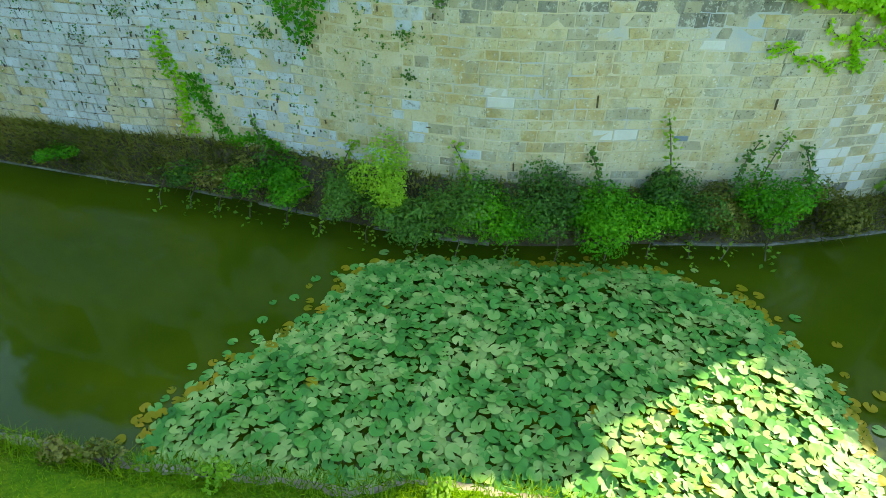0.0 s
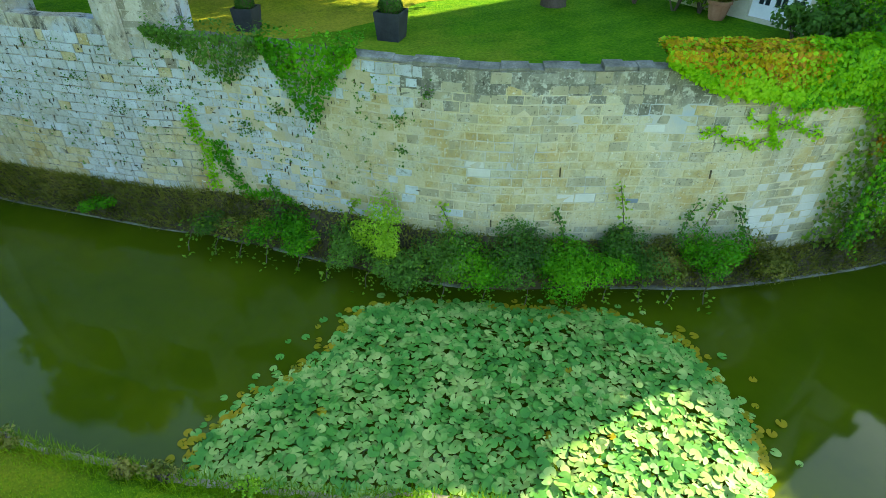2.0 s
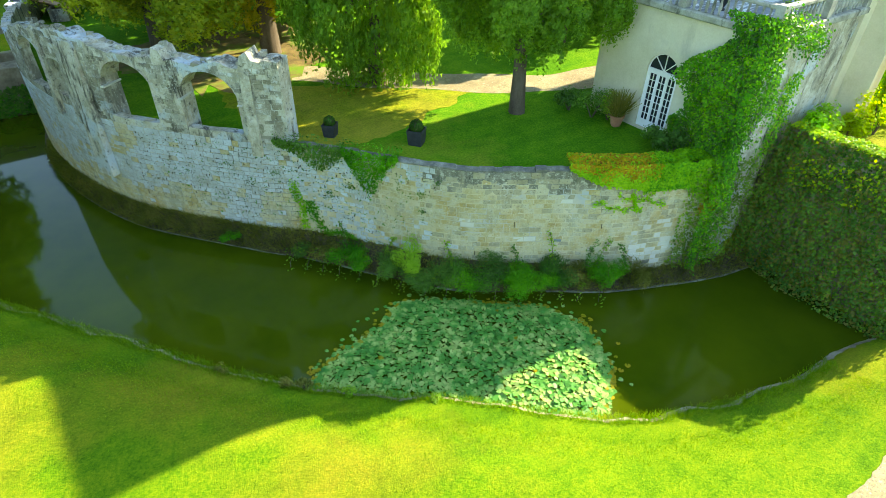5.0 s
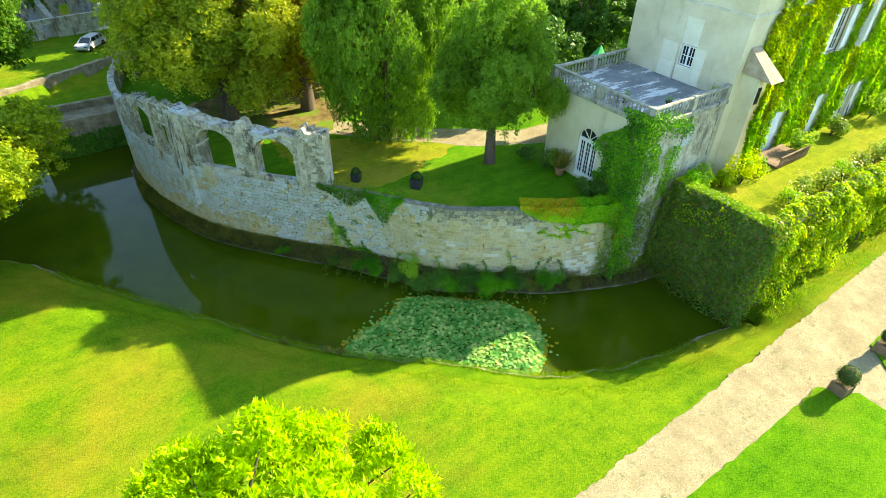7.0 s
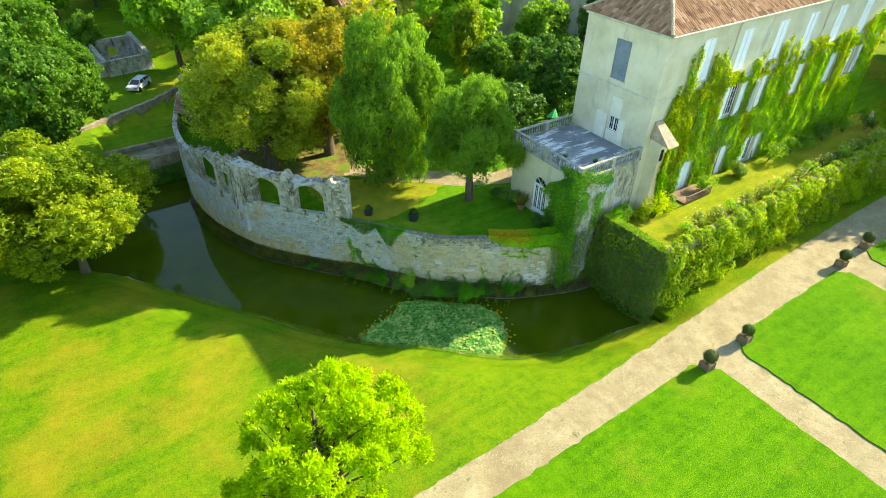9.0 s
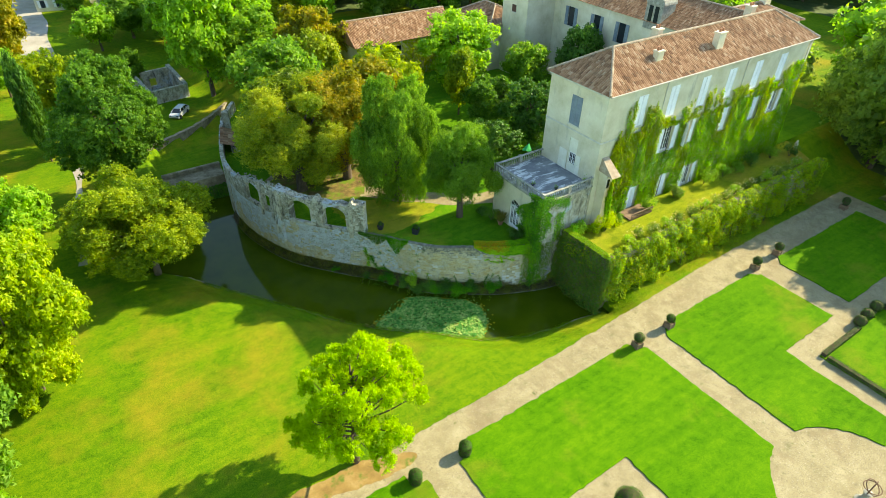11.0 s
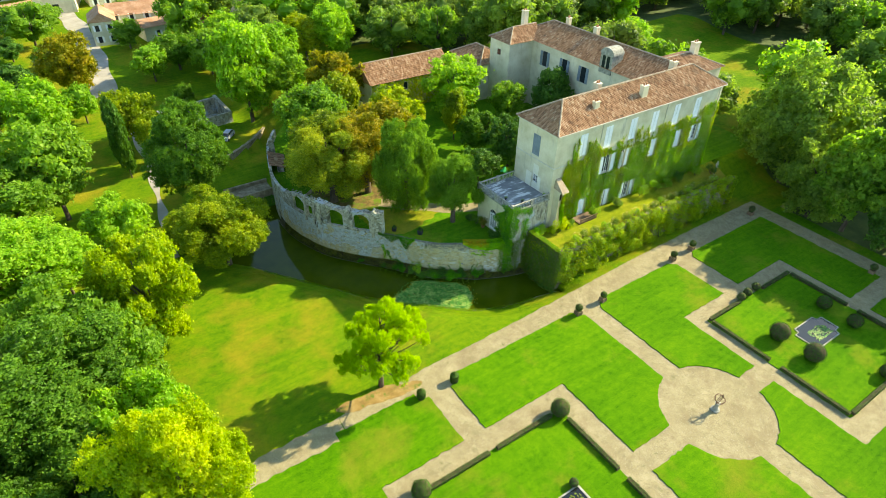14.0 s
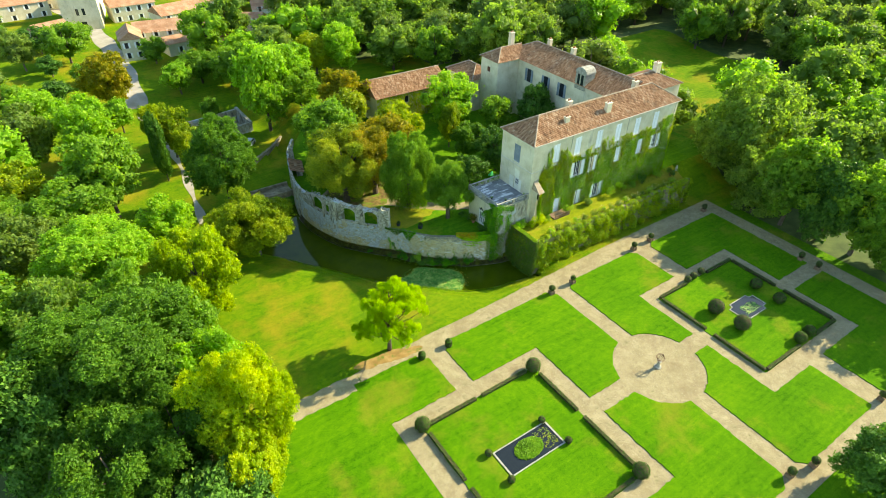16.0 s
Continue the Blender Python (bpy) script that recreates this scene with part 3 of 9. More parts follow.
edge = Geo()
for k, s in enumerate(ss):
    for off, z in ((0.3, -0.1), (0.2, 0.04), (0.05, 0.13), (-0.06, 0.2)):
        x, y = bank.at(s, -(off + wob[k]))
        edge.v.append((x, y, z + rngb.normal(0, 0.02)))
edge.f = [(k * 4 + i, k * 4 + i + 1, (k + 1) * 4 + i + 1, (k + 1) * 4 + i) for k in range(len(ss) - 1) for i in range(3)]
structure("bank_edge", edge, M["barn_stone"], "bare earth and stone rim of the bank at the water", "bank", True)

water = Geo().add([(-26, -8, 0), (26, -8, 0), (26, 46, 0), (-26, 46, 0)], [(0, 1, 2, 3)])
structure("water", water, M["water"], "still murky green moat water", "water")

court = Geo().prism(court_poly, 4.0, COURT)
structure("courtyard", court, M["court"], "sunlit courtyard lawn strewn with dry leaves", "lawn")


def wall_columns(geo, line, s0, s1, step, spans, front, back):
    """A wall along a plan line whose solid spans of height may change: spans(s) gives (z0, z1) pairs."""
    cuts = np.linspace(s0, s1, int((s1 - s0) / step) + 1)
    last = []
    for a, b in zip(cuts[:-1], cuts[1:]):
        sa, sb = spans(a + 1e-4), spans(b - 1e-4)
        if len(sa) != len(sb):
            sb = sa
        fa, fb, ba, bb = line.at(a, front), line.at(b, front), line.at(a, back), line.at(b, back)
        for (z0, z1), (y0, y1) in zip(sa, sb):
            geo.add([(*fa, z0), (*fb, y0), (*fb, y1), (*fa, z1), (*ba, z0), (*bb, y0), (*bb, y1), (*ba, z1)],
                    [(0, 1, 2, 3), (5, 4, 7, 6), (3, 2, 6, 7), (1, 0, 4, 5)] + ([(0, 3, 7, 4)] if a == cuts[0] or len(last) != len(sa) else []) + ([(2, 1, 5, 6)] if b == cuts[-1] or len(spans(b + 1e-3)) != len(sb) else []))
        last = sa
    return geo


S_RUIN = moat_wall.nearest(2.2, 13.8)
S_PIER = moat_wall.nearest(-3.9, 21.0)
S_END = moat_wall.length - 0.2
rng = np.random.default_rng(11)
ragged = rng.normal(0, 1, 400)


def rag(s, amp, step=0.6):
    return amp * float(np.interp(s / step, np.arange(400), ragged))


moat_wall_thing = tagged(thing("moat_wall", "curved moat wall of weathered yellow and grey limestone blocks", "wall"), kind="structure")
core = wall_columns(Geo(), moat_wall, S_ROOM, S_RUIN, 0.25, lambda s: [(-1.3, 5.52)], -0.017, -0.29)
part("mortar_core", core, M["mortar"], moat_wall_thing)
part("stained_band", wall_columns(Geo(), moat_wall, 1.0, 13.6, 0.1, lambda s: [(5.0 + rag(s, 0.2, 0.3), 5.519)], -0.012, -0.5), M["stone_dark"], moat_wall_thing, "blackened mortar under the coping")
cope = Geo()
s = S_ROOM
while s < S_RUIN - 0.2:
    n = rng.uniform(0.3, 0.65)
    e = min(s + n, S_RUIN)
    h, o = 5.64 + rng.normal(0, 0.02), -0.01 + rng.normal(0, 0.02)
    a, b, c, d = moat_wall.at(s + 0.003, o), moat_wall.at(e - 0.003, o), moat_wall.at(e - 0.003, -0.32), moat_wall.at(s + 0.003, -0.32)
    cope.add([(*a, 5.53), (*b, 5.53), (*c, 5.53), (*d, 5.53), (*a, h - 0.05), (*b, h - 0.05 + rng.normal(0, 0.012)), (*c, h), (*d, h)], [(4, 5, 6, 7), (0, 1, 5, 4), (1, 2, 6, 5), (2, 3, 7, 6), (3, 0, 4, 7)])
    s = e
part("coping", cope, M["coping"], moat_wall_thing, "dark weathered coping stones", kind="stuff")

# the ruined hall with its arched openings
A1, A2, A3, A4 = 21.4, 24.1, 25.4, 28.1
A5, A6 = 30.75, 32.0
A7, A8 = 32.5, 35.2
RUIN_TOPS = [(19.0, 9.05), (20.6, 9.0), (21.2, 8.75), (24.0, 8.7), (26.5, 8.75), (28.2, 8.95), (30.0, 9.15), (32.0, 9.0), (34.0, 8.75), (35.6, 8.45), (37.0, 7.7), (40.0, 7.35), (47.0, 6.9), (56.0, 6.8)]


def arch(s, a, b, sill, spring, top):
    c, r = (a + b) / 2, (b - a) / 2
    return (sill, spring + (top - spring) * math.sqrt(max(0.0, 1 - ((s - c) / r) ** 2)))


def ruin_spans(s):
    top = float(np.interp(s, [a for a, _ in RUIN_TOPS], [b for _, b in RUIN_TOPS])) + rag(s, 0.08) + rag(s + 31, 0.05, 0.23)
    top += 0.42 if abs(s - (A2 + A3) / 2) < 0.17 or abs(s - A1 + 0.55) < 0.16 else 0.0
    for a, b, sill, spring, crown in ((A1, A2, 5.85, 7.2, 8.42), (A3, A4, 5.85, 7.2, 8.42), (A5, A6, 6.0, 7.55, 7.75), (A7, A8, 5.85, 7.2, 8.3)):
        if a < s < b:
            z0, z1 = arch(s, a, b, sill, spring, crown)
            return [(-1.3, 5.36 if sill < 6 else z0), (z1, top)]
    return [(-1.3, top)]


ruin = wall_columns(Geo(), moat_wall, S_RUIN, 30.0, 0.15, ruin_spans, -0.03, -1.0)
wall_columns(ruin, moat_wall, 30.0, S_END, 0.12, ruin_spans, -0.03, -0.5)
for a, b in ((A1, A2), (A3, A4), (A7, A8)):
    part("parapet", wall_columns(Geo(), moat_wall, a, b, 0.25, lambda s: [(5.2, 5.86 + rag(s, 0.03))], -0.028, -0.42), M["ruin"], moat_wall_thing)
part("ruined_arcade", ruin, M["ruin"], moat_wall_thing, "pale ruined wall with arched openings and broken top")
# buttresses on the outer face
for a, wd, top in ((29.55, 1.0, 8.9), (32.22, 0.36, 8.9), (30.45, 0.4, 8.6), (A1 - 0.5, 0.42, 8.6)):
    bt = Geo()
    p, q = moat_wall.at(a - wd / 2, 0.0), moat_wall.at(a + wd / 2, 0.0)
    depth = 0.4 if wd > 0.9 else 0.22
    p2, q2 = moat_wall.at(a - wd / 2, depth), moat_wall.at(a + wd / 2, depth)
    p3, q3 = moat_wall.at(a - wd / 2, depth * 0.25), moat_wall.at(a + wd / 2, depth * 0.25)
    z0 = 2.6 if depth > 0.3 else 5.0
    bt.add([(*p, z0), (*q, z0), (*q2, z0), (*p2, z0), (*p, top), (*q, top), (*q3, top), (*p3, top)], [(3, 2, 6, 7), (0, 3, 7, 4), (2, 1, 5, 6), (4, 7, 6, 5)])
    part("buttress", bt, M["ruin"], moat_wall_thing)
# string course and imposts
imp = Geo()
for a in (A1, A2, A3, A4):
    x, y = moat_wall.at(a + (0.1 if a in (A2, A4) else -0.1), -0.52)
    x2, y2 = moat_wall.at(a, 0.1)
    ang = math.degrees(math.atan2(y2 - y, x2 - x))
    imp.obox(pose(x, y, 7.12, 0, 0, ang), 1.07, 0.22, 0.09, 0.02)
part("impost", imp, M["trim"], moat_wall_thing, kind="stuff")

# soil ledge and its kerb at the foot of the wall
def ledge_top(s):
    return float(np.interp(s, [4.5, 7.5, 11], [0.32, 0.75, 1.0]))


def ledge_width(s):
    return float(np.interp(s, [16, 18, 20, 22, 24], [0.86, 0.75, 0.6, 0.46, 0.40]))


ledge = Geo()
ls = np.arange(S_OUT + 0.1, moat_wall.nearest(-6.2, 33), 0.25)
rl = np.random.default_rng(3)
for s in ls:
    for o, z in ((-0.05, 1.15), (0.25, 0.95), (0.55, 0.55), (0.78, 0.22), (0.80, 0.16)):
        x, y = moat_wall.at(s, o * ledge_width(s) / 0.86)
        ledge.v.append((x, y, 0.16 + (z - 0.16) * ledge_top(s) + rl.normal(0, 0.05) * (o < 0.78)))
    x, y = moat_wall.at(s, 0.74 * ledge_width(s) / 0.86)
    ledge.v.append((x, y, -1.0))
ledge.f = [(k * 6 + i, (k + 1) * 6 + i, (k + 1) * 6 + i + 1, k * 6 + i + 1) for k in range(len(ls) - 1) for i in range(5)]
structure("moat_ledge", ledge, M["soil"], "sloping soil ledge at the foot of the moat wall", "ledge", True)
kerb = Geo()
s = S_OUT + 0.1
while s < ls[-1]:
    e = s + rl.uniform(0.7, 1.3)
    k0, k1 = ledge_width(s), ledge_width(e)
    a, b, c, d = moat_wall.at(s + 0.01, k0), moat_wall.at(e - 0.01, k1), moat_wall.at(e - 0.01, k1 - 0.14), moat_wall.at(s + 0.01, k0 - 0.14)
    h = 0.05 + rl.normal(0, 0.02)
    if 4 < s < 19 and rl.random() < 0.5:
        s = e
        continue
    kerb.add([(*a, -0.8), (*b, -0.8), (*a, h), (*b, h), (*c, h + 0.02), (*d, h + 0.02)], [(0, 1, 3, 2), (2, 3, 4, 5)])
    s = e
structure("kerb", kerb, M["coping"], "weathered stone kerb along the water line", "kerb")

# retaining wall of the upper terrace garden
ret = Geo().prism([(19.35, 1.9), (19.35, -4.1), (58.5, -4.4), (58.5, -3.85), (19.85, -3.6), (19.85, 1.9)], -1.2, 6.7)
structure("wall_south", ret, M["barn_stone"], "retaining wall of the terrace garden, hidden by creeper", "wall")
tg = Geo().prism([(19.86, 2.25), (19.86, -3.61), (58.5, -3.86), (62, 2.25)], 4.5, 5.7)
structure("terrace_garden", tg, M["dry_sunlit_lawn"], "narrow sunlit terrace lawn before the house", "lawn")

# bridge over the moat and the walls beyond it
br = Geo()
br.box(-12.5, -5.2, 39.0, 42.4, -1.2, 2.6)
br.box(-12.5, -5.1, 38.75, 39.15, -1.2, 3.15, 0.05)
br.box(-12.5, -5.1, 42.2, 42.6, -1.2, 3.2, 0.05)
structure("bridge", br, M["barn_stone"], "low stone bridge with parapets over the moat", "bridge")
rw = Line([(-14.9, 54.8), (-11.7, 56.4), (-8.6, 58.0), (-4.5, 60.2), (0.35, 64.2), (4.0, 68.0)])
ob = structure("wall_west", wall_columns(Geo(), rw, 0, rw.length - 0.2, 0.4, lambda s: [(-1.2, 0.95 + rag(s, 0.07))], 0.0, 0.6), M["barn_stone"], "grey rubble retaining wall of the dry moat", "wall")

# ---------------------------------------------------------------- the house
def tiled_slope(geo, a, b, rise, run, hip0, hip1, rng, width=0.24, row=0.46):
    """Barrel tiles on a slope from the eave a-b (plan points and height), rising by rise over run to its left."""
    a, b = Vector(a), Vector(b)
    along = (b - a).normalized()
    left = Vector((-along.y, along.x, 0))
    up = (left * run + Vector((0, 0, rise)))
    length = up.length
    up.normalize()
    nor = along.cross(up)
    total = (b - a).length
    for k in range(int(total / width)):
        u = (k + 0.5) * width
        reach = length
        if hip0:
            reach = min(reach, u * length / hip0)
        if hip1:
            reach = min(reach, (total - u) * length / hip1)
        c = a + along * u
        v = 0.0
        while v < reach - 0.08:
            e = min(v + row, reach)
            lift0, lift1 = 0.035 + rng.uniform(0, 0.012), rng.uniform(0.0, 0.012)
            sk = rng.normal(0, 0.008)
            vs = []
            for d, lift in ((v - 0.05, lift0), (e, lift1)):
                for t in (-1.0, -0.55, 0.0, 0.55, 1.0):
                    vs.append(c + up * d + along * (t * width * 0.5 + sk) + nor * (lift + 0.055 * (1 - t * t)))
            geo.add(vs, [(i, i + 1, i + 6, i + 5) for i in range(4)])
            v = e
    return geo


def hip_roof(parent, x0, x1, y0, y1, eave, ridge, hips, rng, axis="x", over=0.35):
    """A roof over a rectangle, with its ridge along one axis; hips: which ends slope."""
    x0, x1, y0, y1 = x0 - over, x1 + over, y0 - over, y1 + over
    half = (y1 - y0) / 2 if axis == "x" else (x1 - x0) / 2
    rise = ridge - eave
    h0, h1 = (half if hips[0] else 0), (half if hips[1] else 0)
    deck, tiles = Geo(), Geo()
    if axis == "x":
        m = (y0 + y1) / 2
        deck.add([(x0, y0, eave), (x1, y0, eave), (x1, y1, eave), (x0, y1, eave), (x0 + h0, m, ridge), (x1 - h1, m, ridge)], [(0, 1, 5, 4), (2, 3, 4, 5), (1, 2, 5), (3, 0, 4), (3, 2, 1, 0)])
        runs = [((x0, y0), (x1, y0), h0, h1), ((x1, y1), (x0, y1), h1, h0)]
        ends = [((x0, y1), (x0, y0), h0), ((x1, y0), (x1, y1), h1)]
        ridge_pts = [(x0 + h0, m), (x1 - h1, m)]
    else:
        m = (x0 + x1) / 2
        deck.add([(x0, y0, eave), (x1, y0, eave), (x1, y1, eave), (x0, y1, eave), (m, y0 + h0, ridge), (m, y1 - h1, ridge)], [(0, 1, 4), (1, 2, 5, 4), (2, 3, 5), (3, 0, 4, 5), (3, 2, 1, 0)])
        runs = [((x1, y0), (x1, y1), h0, h1), ((x0, y1), (x0, y0), h1, h0)]
        ends = [((x0, y0), (x1, y0), h0), ((x1, y1), (x0, y1), h1)]
        ridge_pts = [(m, y0 + h0), (m, y1 - h1)]
    roof = part("roof", deck, M["tile"], parent, "shallow clay-tiled roof")
    for p, q, c0, c1 in runs:
        tiled_slope(tiles, (*p, eave + 0.02), (*q, eave + 0.02), rise, half, c0, c1, rng)
    for p, q, h in ends:
        if h:
            tiled_slope(tiles, (*p, eave + 0.02), (*q, eave + 0.02), rise, h, half, half, rng)
    part("tiles", tiles, M["tile"], roof, "weathered brown barrel tiles", kind="stuff")
    caps = Geo()
    lines = [((*ridge_pts[0], ridge), (*ridge_pts[1], ridge))]
    cs = [(x0, y0), (x1, y0), (x1, y1), (x0, y1)]
    if axis == "x":
        lines += [((*cs[0], eave), (*ridge_pts[0], ridge)), ((*cs[3], eave), (*ridge_pts[0], ridge))] if h0 else []
        lines += [((*cs[1], eave), (*ridge_pts[1], ridge)), ((*cs[2], eave), (*ridge_pts[1], ridge))] if h1 else []
    else:
        lines += [((*cs[0], eave), (*ridge_pts[0], ridge)), ((*cs[1], eave), (*ridge_pts[0], ridge))] if h0 else []
        lines += [((*cs[2], eave), (*ridge_pts[1], ridge)), ((*cs[3], eave), (*ridge_pts[1], ridge))] if h1 else []
    for p, q in lines:
        p, q = Vector(p) + Vector((0, 0, 0.07)), Vector(q) + Vector((0, 0, 0.07))
        n = max(2, int((q - p).length / 0.45))
        for k in range(n):
            caps.tube([p.lerp(q, k / n), p.lerp(q, (k + 1.08) / n)], [0.15, 0.125], 8)
    part("ridge_tiles", caps, M["tile_ridge"], roof, "pale mortared ridge tiles", kind="stuff")
    return roof


def wall_with_holes(p, q, z0, z1, thick, holes):
    """A straight wall from plan point p to q, its outer face on that line, its body to the left; holes: (u0, u1, z0, z1)."""
    p, q = Vector((*p, 0)), Vector((*q, 0))
    d = (q - p).normalized()
    n = Vector((-d.y, d.x, 0)) * thick
    us = sorted({0.0, (q - p).length, *(u for h in holes for u in h[:2])})
    zs = sorted({z0, z1, *(z for h in holes for z in h[2:])})
    solid = lambda i, j: 0 <= i < len(us) - 1 and 0 <= j < len(zs) - 1 and not any(h[0] <= us[i] + 1e-6 and us[i + 1] <= h[1] + 1e-6 and h[2] <= zs[j] + 1e-6 and zs[j + 1] <= h[3] + 1e-6 for h in holes)
    g = Geo()
    for i in range(len(us) - 1):
        for j in range(len(zs) - 1):
            if not solid(i, j):
                continue
            a, b = p + d * us[i], p + d * us[i + 1]
            vs = [a, b, b, a, a + n, b + n, b + n, a + n]
            hs = [zs[j], zs[j], zs[j + 1], zs[j + 1]] * 2
            fs = [(0, 1, 2, 3), (5, 4, 7, 6)]
            if not solid(i - 1, j):
                fs.append((0, 3, 7, 4))
            if not solid(i + 1, j):
                fs.append((2, 1, 5, 6))
            if not solid(i, j - 1):
                fs.append((1, 0, 4, 5))
            if not solid(i, j + 1):
                fs.append((3, 2, 6, 7))
            g.add([(v.x, v.y, h) for v, h in zip(vs, hs)], fs)
    return g.weld()


def shutter_leaf(m, w, h, mat, parent):
    """A louvred shutter leaf, its lower hinge corner at the pose, its face towards local -y."""
    g = Geo()
    f = 0.07
    for x0, x1, z0, z1 in ((0, f, 0, h), (w - f, w, 0, h), (f, w - f, 0, f), (f, w - f, h - f, h), (f, w - f, h * 0.48, h * 0.48 + f)):
        g.box(x0, x1, -0.045, 0, z0, z1)
    z = f + 0.02
    while z < h - f - 0.04:
        if not h * 0.48 - 0.05 < z < h * 0.48 + f:
            g.add([(f, -0.035, z), (w - f, -0.035, z), (w - f, -0.008, z + 0.06), (f, -0.008, z + 0.06)], [(0, 1, 2, 3)])
        z += 0.055
    g.add([(f, -0.004, f), (w - f, -0.004, f), (w - f, -0.004, h - f), (f, -0.004, h - f)], [(0, 1, 2, 3)])
    g.v = [tuple(m @ Vector(v)) for v in g.v]
    return part("shutter", g, mat, parent)


def sash(m, w, h, parent, cols=2, rows=4, mat=None):
    """A glazed window filling an opening: frame, bars and panes; the pose is its lower left corner, seen from outside along +y."""
    g = Geo()
    f = 0.06
    for x0, x1, z0, z1 in ((0, f, 0, h), (w - f, w, 0, h), (f, w - f, 0, f), (f, w - f, h - f, h), (w / 2 - 0.05, w / 2 + 0.05, f, h - f)):
        g.box(x0, x1, 0, 0.08, z0, z1)
    for k in range(1, rows):
        g.box(f, w - f, 0.02, 0.05, h * k / rows - 0.015, h * k / rows + 0.015)
    for k in range(1, 2 * cols):
        if k != cols:
            g.box(w * k / (2 * cols) - 0.014, w * k / (2 * cols) + 0.014, 0.02, 0.05, f, h - f)
    g.v = [tuple(m @ Vector(v)) for v in g.v]
    fr = part("window_frame", g, mat or M["white"], parent)
    pane = Geo().box(f, w - f, 0.055, 0.07, f, h - f)
    pane.v = [tuple(m @ Vector(v)) for v in pane.v]
    part("pane", pane, M["glass"], fr)
    return fr


rr = np.random.default_rng(21)
HX0, HX1, HY0, HY1, EAVE, RIDGE = 22.8, 58.3, 2.3, 10.2, 20.35, 23.1
house = thing("manor_house", "three-storey cream-rendered manor house with creeper and white shutters", "house")
W2 = [(27.2, 28.6), (32.1, 33.5), (37.2, 38.6), (41.9, 43.3), (46.9, 48.3), (51.9, 53.3)]
W1 = [(32.7, 34.3), (36.2, 37.4), (42.9, 44.1), (48.8, 50.0), (53.1, 54.4)]
W0 = [(28.9, 30.2), (34.0, 35.3), (38.7, 40.1)]
Z2, Z1, Z0 = (16.1, 19.35), (11.85, 14.7), (5.75, 8.6)
holes = [(a - HX0, b - HX0, *Z2) for a, b in W2] + [(a - HX0, b - HX0, *Z1) for a, b in W1] + [(a - HX0, b - HX0, *Z0) for a, b in W0]
part("wall", wall_with_holes((HX0, HY0), (HX1, HY0), 4.5, EAVE, 0.55, holes), M["render"], house)
gh = [(HY1 - 6.9, HY1 - 5.45, 15.95, 19.0), (HY1 - 6.3, HY1 - 5.15, 10.7, 14.6)]
part("wall", wall_with_holes((HX0, HY1), (HX0, HY0 + 0.551), 4.5, EAVE, 0.5, gh), M["render"], house)
part("wall", Geo().box(HX0 + 0.51, HX1, HY1 - 0.5, HY1, 4.5, EAVE), M["render"], house)
part("wall", Geo().box(HX1 - 0.5, HX1, HY0 + 0.56, HY1 - 0.51, 4.5, EAVE), M["render"], house)
part("inner_floor", Geo().box(HX0 + 0.6, HX1 - 0.6, HY0 + 0.6, HY1 - 0.6, 10.2, 10.4).box(HX0 + 0.6, HX1 - 0.6, HY0 + 0.6, HY1 - 0.6, 15.2, 15.4), M["wood"], house)
part("inner_wall", Geo().box(HX0 + 0.7, HX1 - 0.7, 6.0, 6.15, 5.5, 20.2), M["soil"], house)
hip_roof(house, HX0, HX1, HY0, HY1, EAVE, RIDGE, (True, True), rr)
part("cornice", Geo().box(HX0 - 0.16, HX1 + 0.16, HY0 - 0.16, HY1 + 0.16, EAVE - 0.26, EAVE - 0.02, 0.05), M["trim"], house)
part("string_course", Geo().box(HX0 - 0.06, HX0 + 0.02, HY0, HY1, 15.35, 15.5), M["trim"], house)
part("string_course", Geo().box(HX0, HX1, HY0 - 0.06, HY0 + 0.02, 15.35, 15.5), M["trim"], house)


def facade_window(x0, x1, z0, z1, state):
    w, h = x1 - x0, z1 - z0
    win = part("window", Geo().box(x0 - 0.12, x1 + 0.12, HY0 - 0.07, HY0 + 0.1, z0 - 0.14, z0, 0.02), M["trim"], house, "tall window with pale stone sill")
    sash(pose(x0, HY0 + 0.22, z0), w, h, win)
    if state == "shut":
        for k in (0, 1):
            shutter_leaf(pose(x0 + k * w / 2 + 0.01, HY0 + 0.03, z0 + 0.02), w / 2 - 0.02, h - 0.04, M["white"], win)
    elif state == "open":
        shutter_leaf(pose(x0 - w / 2 - 0.06, HY0 - 0.01, z0 + 0.02, 0, 0, -4), w / 2, h - 0.04, M["white"], win)
        shutter_leaf(pose(x1 + 0.06, HY0 - 0.03, z0 + 0.02, 0, 0, 4), w / 2, h - 0.04, M["white"], win)
    elif state == "ajar":
        shutter_leaf(pose(x0, HY0 - 0.02, z0 + 0.02, 0, 0, -100), w / 2, h - 0.04, M["white"], win)
        shutter_leaf(pose(x1 + 0.05, HY0 - 0.03, z0 + 0.02, 0, 0, 3), w / 2, h - 0.04, M["white"], win)


